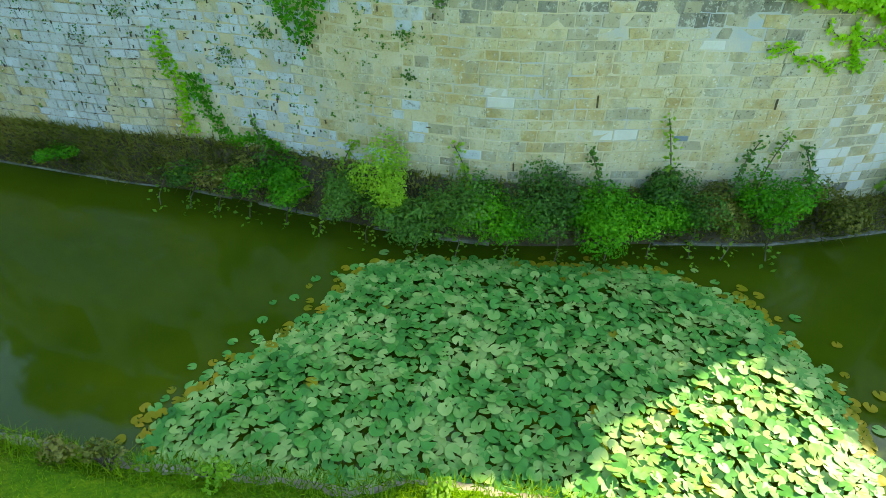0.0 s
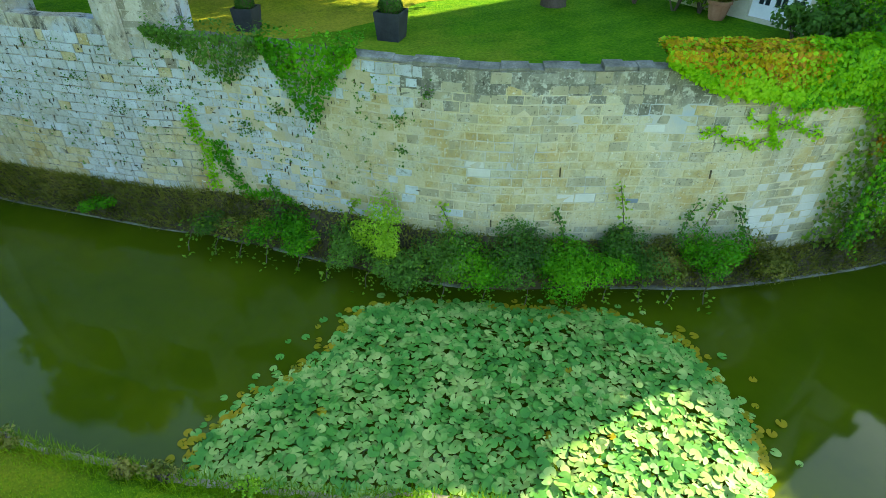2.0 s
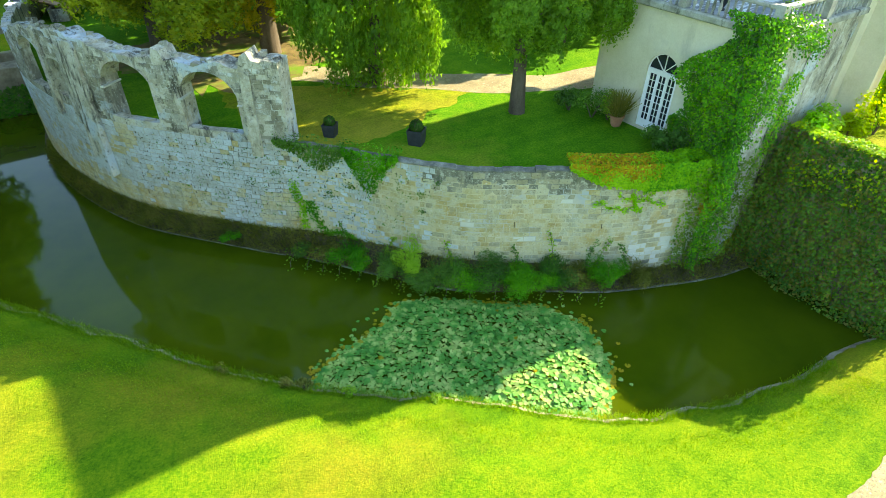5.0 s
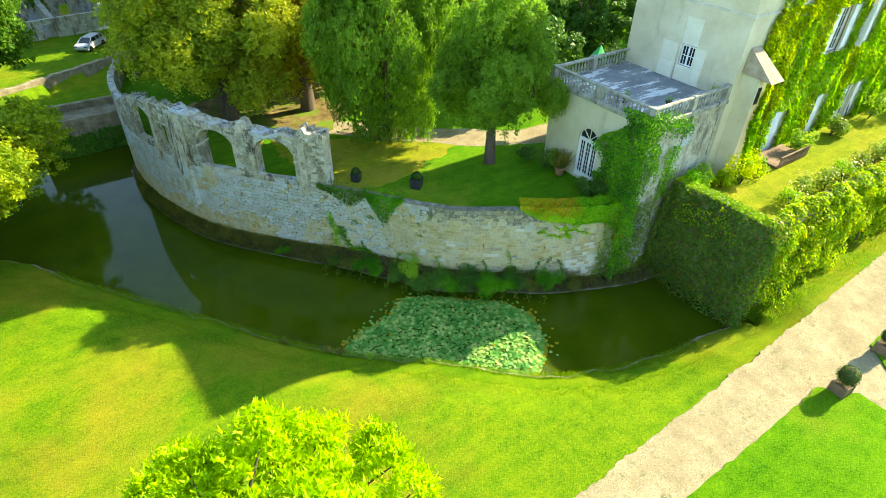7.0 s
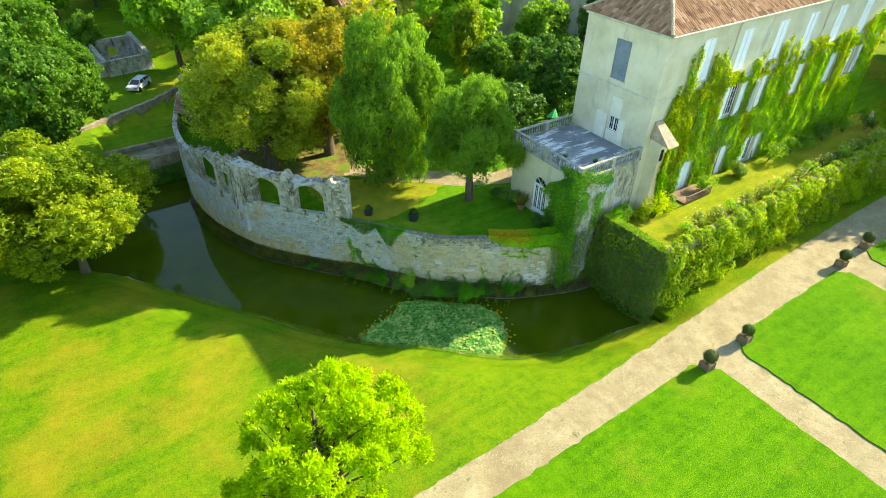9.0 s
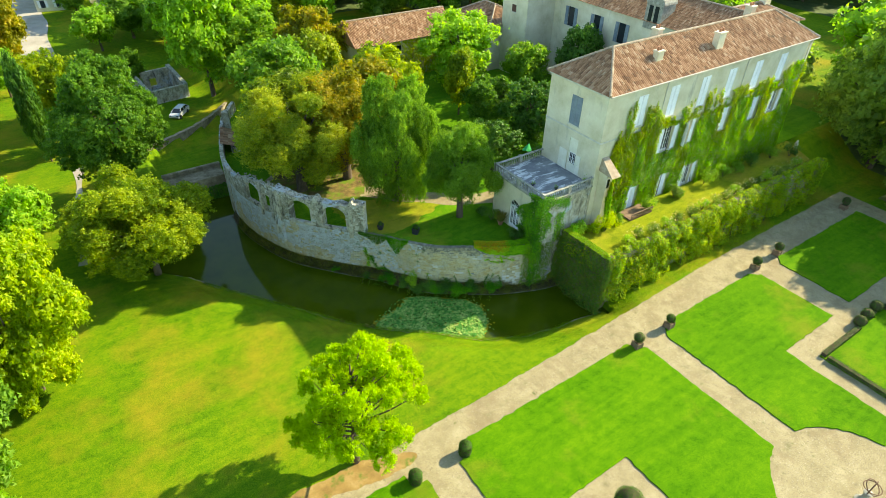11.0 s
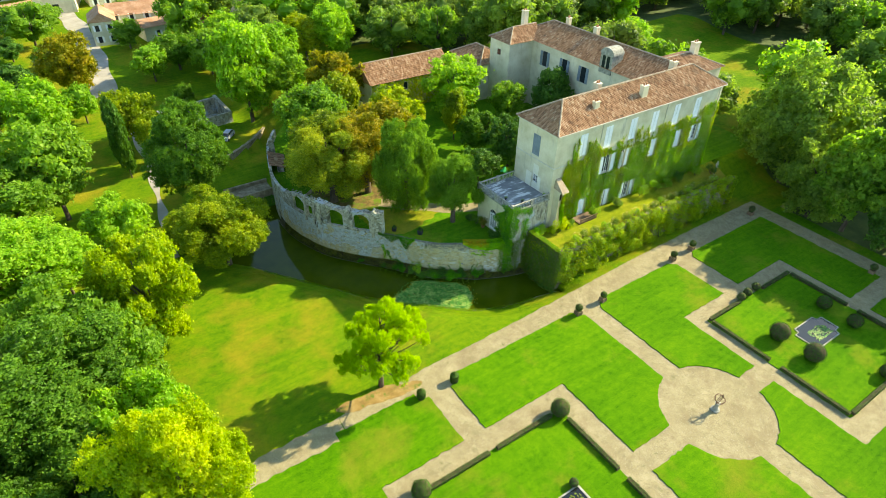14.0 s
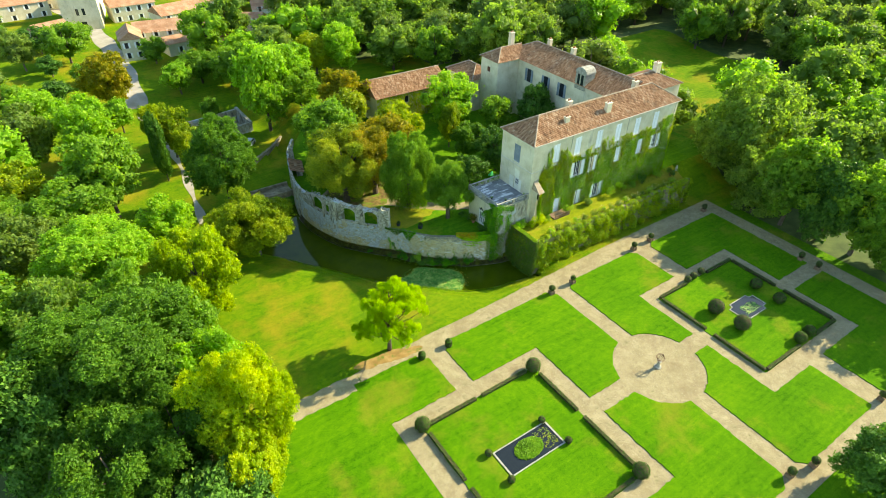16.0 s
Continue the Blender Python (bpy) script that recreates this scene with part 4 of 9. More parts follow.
for (a, b), st in zip(W2, ["shut"] * 6):
    facade_window(a, b, *Z2, st)
for (a, b), st in zip(W1, ["open", "ajar", "shut", "shut", "open"]):
    facade_window(a, b, *Z1, st)
for (a, b), st in zip(W0, ["shut", "shut", "open"]):
    facade_window(a, b, *Z0, st)
gwin = part("window", Geo().box(HX0 - 0.08, HX0 + 0.1, 5.35, 7.0, 15.82, 15.95, 0.02), M["trim"], house, "gable window with closed grey-blue shutters")
sash(pose(HX0 + 0.2, 6.9, 15.95, 0, 0, -90), 1.45, 3.05, gwin)
for k in (0, 1):
    shutter_leaf(pose(HX0 + 0.03, 6.9 - 0.725 * k, 15.97, 0, 0, -90), 0.72, 3.0, M["greyblue"], gwin)
gdoor = part("window", Geo().box(HX0 - 0.05, HX0 + 0.1, 5.0, 6.45, 10.55, 10.7, 0.02), M["trim"], house, "glazed door onto the terrace with open cream shutters")
sash(pose(HX0 + 0.12, 6.2, 11.75, 0, 0, -90), 0.95, 1.2, gdoor, 2, 2)
part("door_panel", Geo().box(HX0 + 0.02, HX0 + 0.09, 5.15, 6.3, 10.7, 11.74, 0.02).box(HX0 + 0.02, HX0 + 0.09, 5.15, 5.24, 11.741, 12.99).box(HX0 + 0.02, HX0 + 0.09, 6.21, 6.3, 11.741, 12.99), M["cream"], gdoor)
for y0, w, z0, h in ((6.3, 1.15, 13.0, 1.6),):
    part("panel", Geo().box(HX0 + 0.05, HX0 + 0.12, y0 - w, y0, z0, z0 + h, 0.02), M["cream"], gdoor)
shutter_leaf(pose(HX0 - 0.03, 7.55, 10.75, 0, 0, -92), 1.2, 2.25, M["cream"], gdoor)
shutter_leaf(pose(HX0 - 0.03, 5.1, 10.75, 0, 0, -88), 0.62, 2.25, M["cream"], gdoor)
for x in (31.2, 44.9, 57.6):
    part("downpipe", Geo().tube([(x, HY0 - 0.09, 5.8), (x, HY0 - 0.09, 19.9), (x, HY0 - 0.22, 20.25)], [0.055] * 3, 8), M["trim"], house)
part("gutter", Geo().tube([(HX0 - 0.3, HY0 - 0.42, EAVE - 0.03), (HX1 + 0.3, HY0 - 0.42, EAVE - 0.03)], [0.07, 0.07], 8), M["trim"], house)


def chimney(x, y, z0, z1, sx, sy, parent):
    g = Geo().box(x - sx / 2, x + sx / 2, y - sy / 2, y + sy / 2, z0, z1 - 0.35, 0.02)
    g.box(x - sx / 2 - 0.08, x + sx / 2 + 0.08, y - sy / 2 - 0.08, y + sy / 2 + 0.08, z1 - 0.35, z1 - 0.2, 0.02)
    ch = part("chimney", g, M["render"], parent, "rendered chimney with clay pot")
    for k in (-1, 1):
        part("chimney_pot", Geo().lathe([(0.13, z1 - 0.2), (0.15, z1 - 0.1), (0.11, z1 + 0.15)], (x + k * sx * 0.22, y), 10), M["terracotta"], ch)


for x, y, z1, sx, sy in ((31.2, 4.2, 22.9, 0.9, 0.6), (40.6, 3.9, 23.4, 1.1, 0.7), (34.8, 7.6, 23.7, 0.8, 0.9), (51.5, 7.6, 23.9, 0.9, 0.9)):
    chimney(x, y, 21.0, z1, sx, sy, house)
# corner turret with its own little roof
tur = part("turret", Geo().box(23.5, 24.35, 1.2, 2.36, 5.3, 12.25), M["render"], house, "narrow corner stair turret")
part("turret_roof", Geo().add([(23.3, 0.4, 12.2), (24.55, 0.4, 12.2), (24.55, 2.29, 12.35), (23.3, 2.29, 12.35), (23.5, 2.28, 13.7), (24.35, 2.28, 13.7)], [(0, 1, 5, 4), (1, 2, 5), (3, 0, 4), (0, 3, 2, 1)]), M["tile_ridge"], tur)
part("turret_window", Geo().box(23.62, 23.95, 1.16, 1.24, 10.7, 11.7, 0.02), M["glass"], tur)

# garden room with the roof terrace
orangery = thing("garden_room", "single-storey garden room with balustraded roof terrace and arched glass door", "house")
OX0, OX1, OY0, OY1, OT = 16.2, 22.75, 2.4, 10.0, 10.7
DY0, DY1 = 5.65, 7.25
og = Geo()
ys = np.r_[OY0, np.arange(DY0, DY1 + 1e-6, 0.1), OY1]
for a, b in zip(ys[:-1], ys[1:]):
    for z0a, z1a, z0b, z1b in ([(4.5, 5.5, 4.5, 5.5), (8.1 + math.sqrt(max(0, 0.64 - (a - 6.45) ** 2)), OT, 8.1 + math.sqrt(max(0, 0.64 - (b - 6.45) ** 2)), OT)] if DY0 - 1e-6 <= a and b <= DY1 + 1e-6 else [(-1.2, OT, -1.2, OT)]):
        og.add([(OX0, a, z0a), (OX0, b, z0b), (OX0, b, z1b), (OX0, a, z1a), (OX0 + 0.5, a, z0a), (OX0 + 0.5, b, z0b), (OX0 + 0.5, b, z1b), (OX0 + 0.5, a, z1a)], [(1, 0, 3, 2), (4, 5, 6, 7), (2, 3, 7, 6), (0, 1, 5, 4), (0, 4, 7, 3), (1, 2, 6, 5)])
part("wall", og.weld(), M["render"], orangery)
part("wall", Geo().box(OX0 + 0.501, OX1, OY0, OY0 + 0.5, -1.2, OT), M["ruin"], orangery, "weathered plaster side wall down to the moat")
part("wall", Geo().box(OX0 + 0.501, OX1, OY1 - 0.5, OY1, 4.5, OT), M["render"], orangery)
part("terrace_floor", Geo().box(OX0 + 0.1, OX1, OY0 + 0.1, OY1 - 0.1, OT + 0.002, OT + 0.12), M["terrace"], orangery, "grey roof terrace with pale worn streaks")
part("cornice", Geo().box(OX0 - 0.22, OX1 - 0.02, OY0 - 0.22, OY0 + 0.1, OT - 0.12, OT + 0.16, 0.05).box(OX0 - 0.22, OX0 + 0.1, OY0 + 0.101, OY1 + 0.2, OT - 0.12, OT + 0.16, 0.05).box(OX0 + 0.101, OX1 - 0.02, OY1 - 0.1, OY1 + 0.2, OT - 0.12, OT + 0.16, 0.05), M["old_trim"], orangery, "weathered grey cornice")
bal = part("balustrade", Geo().box(OX0 - 0.12, OX1, OY0 - 0.12, OY0 + 0.14, OT + 0.86, OT + 1.0, 0.03).box(OX0 - 0.12, OX0 + 0.14, OY0 + 0.141, OY1 + 0.1, OT + 0.86, OT + 1.0, 0.03).box(OX0 + 0.141, OX1, OY1 - 0.15, OY1 + 0.1, OT + 0.86, OT + 1.0, 0.03), M["old_trim"], orangery, "grey stone balustrade")
for x, y in ((OX0, OY0), (OX0, OY1), (OX0, 6.2), (19.5, OY0), (OX1 - 0.2, OY0), (19.5, OY1 - 0.02)):
    part("pedestal", Geo().box(x - 0.16, x + 0.18, y - 0.16, y + 0.18, OT + 0.16, OT + 1.04, 0.02), M["old_trim"], bal)
bprof = [(0.055, 0.16), (0.055, 0.22), (0.04, 0.26), (0.075, 0.42), (0.06, 0.55), (0.035, 0.7), (0.05, 0.78), (0.055, 0.86)]
bme = Geo().lathe(bprof, (0, 0), 8).mesh("baluster", M["old_trim"], True)
for x, y in [(OX0 + 0.01, y) for y in np.arange(OY0 + 0.4, OY1 - 0.2, 0.27)] + [(x, OY0 + 0.01) for x in np.arange(OX0 + 0.4, OX1 - 0.3, 0.27)] + [(x, OY1 - 0.02) for x in np.arange(OX0 + 0.4, OX1 - 0.2, 0.27)]:
    if all(abs(x - a) + abs(y - b) > 0.25 for a, b in ((OX0, 6.2), (19.5, OY0), (19.5, OY1 - 0.02))):
        o = part("baluster", bme, None, bal)
        o.location = (x, y, OT)
# arched glass door
gd = part("door", Geo().box(OX0 + 0.12, OX0 + 0.2, DY0, DY0 + 0.1, 5.5, 8.1).box(OX0 + 0.12, OX0 + 0.2, DY1 - 0.1, DY1, 5.5, 8.1).box(OX0 + 0.1, OX0 + 0.22, DY0 + 0.101, DY1 - 0.101, 8.04, 8.16), M["white"], orangery, "white arched french door with fanlight")
for k in range(3):
    a, b = DY0 + 0.1 + k * 0.467, DY0 + 0.1 + (k + 1) * 0.467
    leaf = Geo()
    for y0, y1, z0, z1 in ((a, a + 0.07, 5.5, 8.03), (b - 0.07, b, 5.5, 8.03), (a + 0.07, b - 0.07, 5.5, 5.85), (a + 0.07, b - 0.07, 7.95, 8.03), ((a + b) / 2 - 0.012, (a + b) / 2 + 0.012, 5.85, 7.95)):
        leaf.box(OX0 + 0.13, OX0 + 0.18, y0, y1, z0, z1)
    for j in range(1, 7):
        leaf.box(OX0 + 0.14, OX0 + 0.17, a + 0.07, b - 0.07, 5.85 + j * 0.3 - 0.012, 5.85 + j * 0.3 + 0.012)
    lf = part("door_leaf", leaf, M["white"], gd)
    part("pane", Geo().box(OX0 + 0.175, OX0 + 0.19, a + 0.05, b - 0.05, 5.8, 7.98), M["glass"], lf)
fan = Geo()
for t in (0, 45, 90, 135, 180):
    c, s_ = math.cos(radians(t)), math.sin(radians(t))
    fan.obox(pose(OX0 + 0.15, 6.45 + 0.36 * c, 8.13 + 0.38 * s_, t, 0, 0), 0.04, 0.76, 0.035)
fan.tube([(OX0 + 0.15, 6.45 + 0.78 * math.cos(radians(t)), 8.12 + 0.78 * math.sin(radians(t))) for t in range(0, 181, 15)], [0.04] * 13, 6)
part("fanlight", fan, M["white"], gd)
part("pane", Geo().add([(OX0 + 0.19, 6.45 + 0.8 * math.cos(radians(t)), 8.12 + 0.8 * math.sin(radians(t))) for t in range(0, 181, 12)], [tuple(range(16))[::-1]]), M["glass"], gd)

# wings behind
wing = thing("north_wing", "cream-rendered rear wing with blue-grey shutters and clay roof", "house")
part("wall", Geo().box(51.8, 62.4, 10.3, 46, 4.5, 18.5), M["render"], wing)
hip_roof(wing, 51.8, 62.4, 10.6, 46, 18.5, 21.4, (False, True), rr, "y")
part("pavilion_wall", Geo().box(45.8, 51.75, 40.4, 46.5, 4.5, 18.5), M["render"], wing)
hip_roof(wing, 45.8, 54.5, 40.4, 46.5, 18.5, 20.6, (True, False), rr)
part("wall", Geo().box(58.5, 68.5, 9.5, 18, 4.5, 19.3), M["render"], wing)
hip_roof(wing, 58.5, 68.5, 9.5, 18, 19.3, 21.2, (False, True), rr)
part("wall", Geo().box(43.5, 51.0, 46.6, 57, 4.5, 13.0), M["render"], wing)
hip_roof(wing, 43.5, 51.0, 46.6, 57, 13.0, 15.2, (True, True), rr, "y")
for y in (36.5, 31, 26):
    w_ = part("window", Geo().box(51.7, 51.85, y - 0.8, y + 0.8, 14.2, 14.35, 0.02), M["trim"], wing, "window with open blue-grey shutters")
    part("pane", Geo().box(51.74, 51.795, y - 0.6, y + 0.6, 14.35, 17.2), M["glass"], w_)
    shutter_leaf(pose(51.73, y + 1.3, 14.35, 0, 0, -90), 0.65, 2.85, M["greyblue"], w_)
    shutter_leaf(pose(51.73, y - 0.65, 14.35, 0, 0, -90), 0.65, 2.85, M["greyblue"], w_)
pw = part("window", Geo().box(45.72, 45.82, 43.0, 44.2, 15.6, 15.7), M["trim"], wing)
part("pane", Geo().box(45.76, 45.81, 43.1, 44.1, 15.7, 16.8), M["glass"], pw)
chimney(53.5, 45.5, 19.5, 23.0, 1.1, 0.9, wing)
chimney(58.5, 38, 20.5, 22.6, 0.8, 0.8, wing)
chimney(58.0, 30, 20.5, 22.8, 0.9, 0.9, wing)
chimney(65.2, 13.5, 20.0, 23.2, 1.3, 1.0, wing)
dm = part("dormer", Geo().box(51.55, 54.2, 19.6, 22.4, 17.6, 21.0, 0.04), M["old_trim"], wing, "carved stone dormer with curved top")
part("dormer_gable", Geo().add([(51.5, 21 + 1.55 * math.cos(radians(t)), 21.0 + 1.15 * math.sin(radians(t))) for t in range(0, 181, 15)] + [(54.2, 21 + 1.55 * math.cos(radians(t)), 21.0 + 1.15 * math.sin(radians(t))) for t in range(0, 181, 15)],
     [tuple(range(13))[::-1], tuple(range(13, 26))] + [(i, i + 1, i + 14, i + 13) for i in range(12)]), M["old_trim"], dm)
for y in (20.5, 21.5):
    part("pane", Geo().box(51.5, 51.56, y - 0.32, y + 0.32, 18.5, 20.7), M["glass"], dm)

# barn
barn = thing("barn", "long creeper-clad barn with a clay-tiled roof", "barn")
part("wall", Geo().box(20.8, 39.5, 51.6, 59.6, 4.5, 11.6), M["render"], barn)
hip_roof(barn, 20.8, 39.5, 51.6, 59.6, 11.6, 14.6, (False, False), rr)
for x in (20.8, 39.3):
    gbl = Geo().add([(x, 51.6, 11.6), (x + 0.2, 51.6, 11.6), (x, 59.6, 11.6), (x + 0.2, 59.6, 11.6), (x, 55.6, 14.4), (x + 0.2, 55.6, 14.4)], [(0, 4, 2), (1, 3, 5), (0, 1, 5, 4), (3, 2, 4, 5)])
    part("gable_wall", gbl, M["render"], barn)
for x in (28.5, 33.5):
    bw = part("window", Geo().box(x - 0.5, x + 0.5, 51.5, 51.62, 9.3, 9.4), M["trim"], barn)
    part("pane", Geo().box(x - 0.45, x + 0.45, 51.53, 51.61, 9.4, 10.8), M["glass"], bw)

# ---------------------------------------------------------------- parterre garden
CX, CY, CR = 19.6, -30.2, 6.3
rw2 = np.random.default_rng(8)
edge_n = [(float(x), float(np.interp(x, [-15.8, -4, 5, 20, 33, 45, 58, 63], [-8.4, -7.6, -7.5, -7.0, -6.45, -6.3, -6.3, -6.3])) + 0.16 * noise.noise((x * 0.6, 0.0, 2.0)) + rw2.normal(0, 0.035)) for x in np.arange(62.8, -15.6, -0.2)]
sheet = Geo().prism([(-15.8, -10.0), (-15.8, -52.0), (63.0, -52.0), (63.0, -6.3), *edge_n, (-15.8, -8.4)], 1.3, 1.515)
structure("gravel_paths", sheet, M["gravel"], "pale gravel garden paths and round court", "path")
north = [(x, -8.4 - 0.004 * (x + 15.8) ** 2 * 0.3 + rw2.normal(0, 0.12)) for x in np.arange(-15.8, -60, -0.8)]
south = [(x, -11.2 - 0.004 * (x + 15.8) ** 2 * 0.3 + rw2.normal(0, 0.12)) for x in np.arange(-60, -15.7, 0.8)]
structure("gravel_drive", Geo().prism(north + south, 1.3, 1.516), M["gravel"], "gravel drive running under the trees", "path")
worn = [(-10.6 + 5.0 * math.cos(a), -8.35 + 0.16 * 5.0 * math.cos(a) * -1 + (0.95 + 0.5 * noise.noise((2.5 * math.cos(a), 2.5 * math.sin(a), 5.0)) + rw2.normal(0, 0.06)) * math.sin(a)) for a in np.linspace(0, 2 * math.pi, 90, endpoint=False)]
structure("bare_earth", Geo().prism(worn, 1.3, 1.521), M["earth"], "bare sandy earth worn beside the path under the pine", "ground")


def arc(a0, a1, r=CR):
    return [(CX + r * math.cos(radians(t)), CY + r * math.sin(radians(t))) for t in np.linspace(a0, a1, 18)]


def on_circle_y(y, side):
    return CX + side * math.sqrt(CR**2 - (y - CY) ** 2)


def ang(x, y):
    return math.degrees(math.atan2(y - CY, x - CX)) % 360


X1, X2, Y1, Y2 = 18.25, 21.05, -28.75, -31.35
NW0, NW1 = ang(X1, CY + math.sqrt(CR**2 - (X1 - CX) ** 2)), ang(on_circle_y(Y1, -1), Y1)
NE0, NE1 = ang(on_circle_y(Y1, 1), Y1), ang(X2, CY + math.sqrt(CR**2 - (X2 - CX) ** 2))
SW0, SW1 = ang(on_circle_y(Y2, -1), Y2), ang(X1, CY - math.sqrt(CR**2 - (X1 - CX) ** 2))
SE0, SE1 = ang(X2, CY - math.sqrt(CR**2 - (X2 - CX) ** 2)), ang(on_circle_y(Y2, 1), Y2)


def scoop(x, y, sx, sy, r=1.5):
    """A corner of a bed cut back by a quarter circle."""
    return [(x + sx * r * math.cos(radians(t)), y + sy * r * math.sin(radians(t))) for t in np.linspace(90, 0, 8)]


beds = {
    "nw": [(-15.8, -10.2), *[(-6.1 - 1.3 * math.sin(radians(t)), -10.2 - 1.3 * math.cos(radians(t))) for t in np.linspace(90, 0, 8)], (-6.1, -18.2), (-15.8, -18.2)],
    "n1": [*[(-3.3 + 1.4 * math.cos(radians(t)), -10.15 - 1.4 * math.sin(radians(t))) for t in np.linspace(90, 0, 8)], (17.0, -10.1), (X1, -11.4), *arc(NW0, NW1), (7.75, Y1), (7.75, -18.2), (-3.3, -18.2)],
    "n2": [(22.2, -10.1), (36.3, -10.1), (37.4, -11.0), (37.4, -18.7), (28.8, -18.7), (28.8, Y1), *arc(NE0, NE1), (X2, -11.4)],
    "n3": [(42.0, -10.1), (59.8, -10.1), (59.8, Y1), (51.4, Y1), (51.4, -18.5), (41.0, -18.5), (41.0, -11.0)],
    "s1": [(7.6, Y2), *arc(SW0, SW1), (X1, -48.8), (16.8, -50.0), (-3.3, -50.0), (-3.3, -42.2), (7.6, -42.2)],
    "s2": [(X2, -48.8), *arc(SE0, SE1), (28.7, Y2), (28.7, -41.6), (37.4, -41.6), (37.4, -49.8), (22.3, -49.8)],
    "s3": [(51.3, Y2), (59.8, Y2), (59.8, -49.8), (41.0, -49.8), (41.0, -41.4), (51.3, -41.4)],
    "sw": [(-6.1, -42.2), (-6.1, -50.0), (-15.8, -50.0), (-15.8, -42.2)],
    "west": [(-12.9, -20.7), (4.95, -20.7), (4.95, -40.0), (-12.9, -40.0)],
    "east": [(30.9, -20.8), (49.4, -20.8), (49.4, -39.0), (30.9, -39.0)],
}


def bed_edge(poly, rng):
    out = []
    for (x0, y0), (x1, y1) in zip(poly, poly[1:] + poly[:1]):
        n = max(1, int(math.hypot(x1 - x0, y1 - y0) / 0.45))
        for k in range(n):
            out.append((x0 + (x1 - x0) * k / n + rng.normal(0, 0.05), y0 + (y1 - y0) * k / n + rng.normal(0, 0.05)))
    return out


for y0, y1 in ((-10.2, -18.2), (-42.2, -50.0)):
    slope = Geo().add([(-15.75, y0, 1.598), (-15.75, y1, 1.598), (-17.6, y1 - 0.3, 1.47), (-17.6, y0 + 0.3, 1.47)], [(0, 3, 2, 1)])
    structure("lawn_slope", slope, M["bed"], "grass running out from the lawn panel", "lawn")
for k, poly in beds.items():
    cut = Geo().prism(bed_edge(poly, rw2), 1.3, 1.60)
    ob = tagged(part("lawn_bed", cut, M["bed"]), "clipped green lawn panel with a cut soil edge", "lawn", "parterre lawns", "structure")

# ---------------------------------------------------------------- trees
TREES = {}


def crown_arrays(seed, count, clumps, leaf, shape):
    """Leaves of a crown of radius 1 and half height 1: lobes on limbs, each covered in sprays, with gaps between them."""
    rng = np.random.default_rng(seed)
    n = 30
    k = np.arange(n) + 0.5
    zz = 1 - 2 * k / n
    an = k * 2.39996 + rng.uniform(0, 6.28)
    d = np.stack([np.sqrt(1 - zz**2) * np.cos(an), np.sqrt(1 - zz**2) * np.sin(an), zz], 1)
    d = unit(d + rng.normal(0, 0.24, (n, 3)))
    lr = rng.uniform(0.18, 0.42, n)
    lc = d * (rng.uniform(0.74, 1.12, n) - lr)[:, None]
    hang = 0.0
    if shape == "cone":
        lc[:, :2] *= (1.05 - 0.5 * (lc[:, 2] + 1))[:, None].clip(0.1)
        lr *= (1.15 - 0.42 * (lc[:, 2] + 1)).clip(0.3)
    elif shape == "dome":
        lc[:, 2] = np.where(lc[:, 2] < 0, lc[:, 2] * 0.6, lc[:, 2])
    elif shape == "drape":
        hang = 0.5
        lc[:, :2] *= np.interp(lc[:, 2], [-1, -0.5, 0.1, 1.0], [1.3, 1.18, 1.0, 0.86])[:, None]
        n = len(lr)
    elif shape == "column":
        lc[:, :2] *= 0.85
    c, cr = [], []
    while len(c) < clumps:
        j = rng.integers(n)
        v = unit(rng.normal(0, 1, 3) + 0.7 * unit(lc[j]) + np.array([0, 0, 0.35]))
        q = lc[j] + v * lr[j] * rng.uniform(0.8, 1.16)
        if (np.linalg.norm(q - lc, axis=1) < lr * 0.76).any() or q[2] < -1.02:
            continue
        c.append(q)
        cr.append(rng.uniform(0.05, 0.12) * (300 / clumps) ** 0.45)
    c, cr = np.array(c), np.array(cr)
    per = rng.choice(clumps, int(count * 0.8), p=cr**2 / (cr**2).sum())
    m = len(per)
    v = rng.normal(0, 0.66, (m, 3)) * np.array([1, 1, 0.8 if not hang else 1.05])
    pos = c[per] + v * cr[per][:, None]
    if hang:
        low = rng.random(m) < 0.22 * np.clip(0.6 - c[per, 2], 0, 1)
        pos[low, 2] -= rng.uniform(0.0, 0.14, low.sum())
    nor = unit(unit(c[per]) * 0.7 + np.array([0, 0, 0.6]) + 0.7 * v)
    j = rng.choice(n, count - m, p=lr**2 / (lr**2).sum())
    v = unit(rng.normal(0, 1, (count - m, 3)))
    ip = lc[j] + v * (lr[j] * rng.uniform(0.5, 0.85, count - m))[:, None]
    return np.concatenate([sprays(pos, nor, leaf, rng, 0.8, hang), sprays(ip, v, leaf * 1.7, rng, 0.4, 0.0)]), lc * 1.05, (lc, lr)


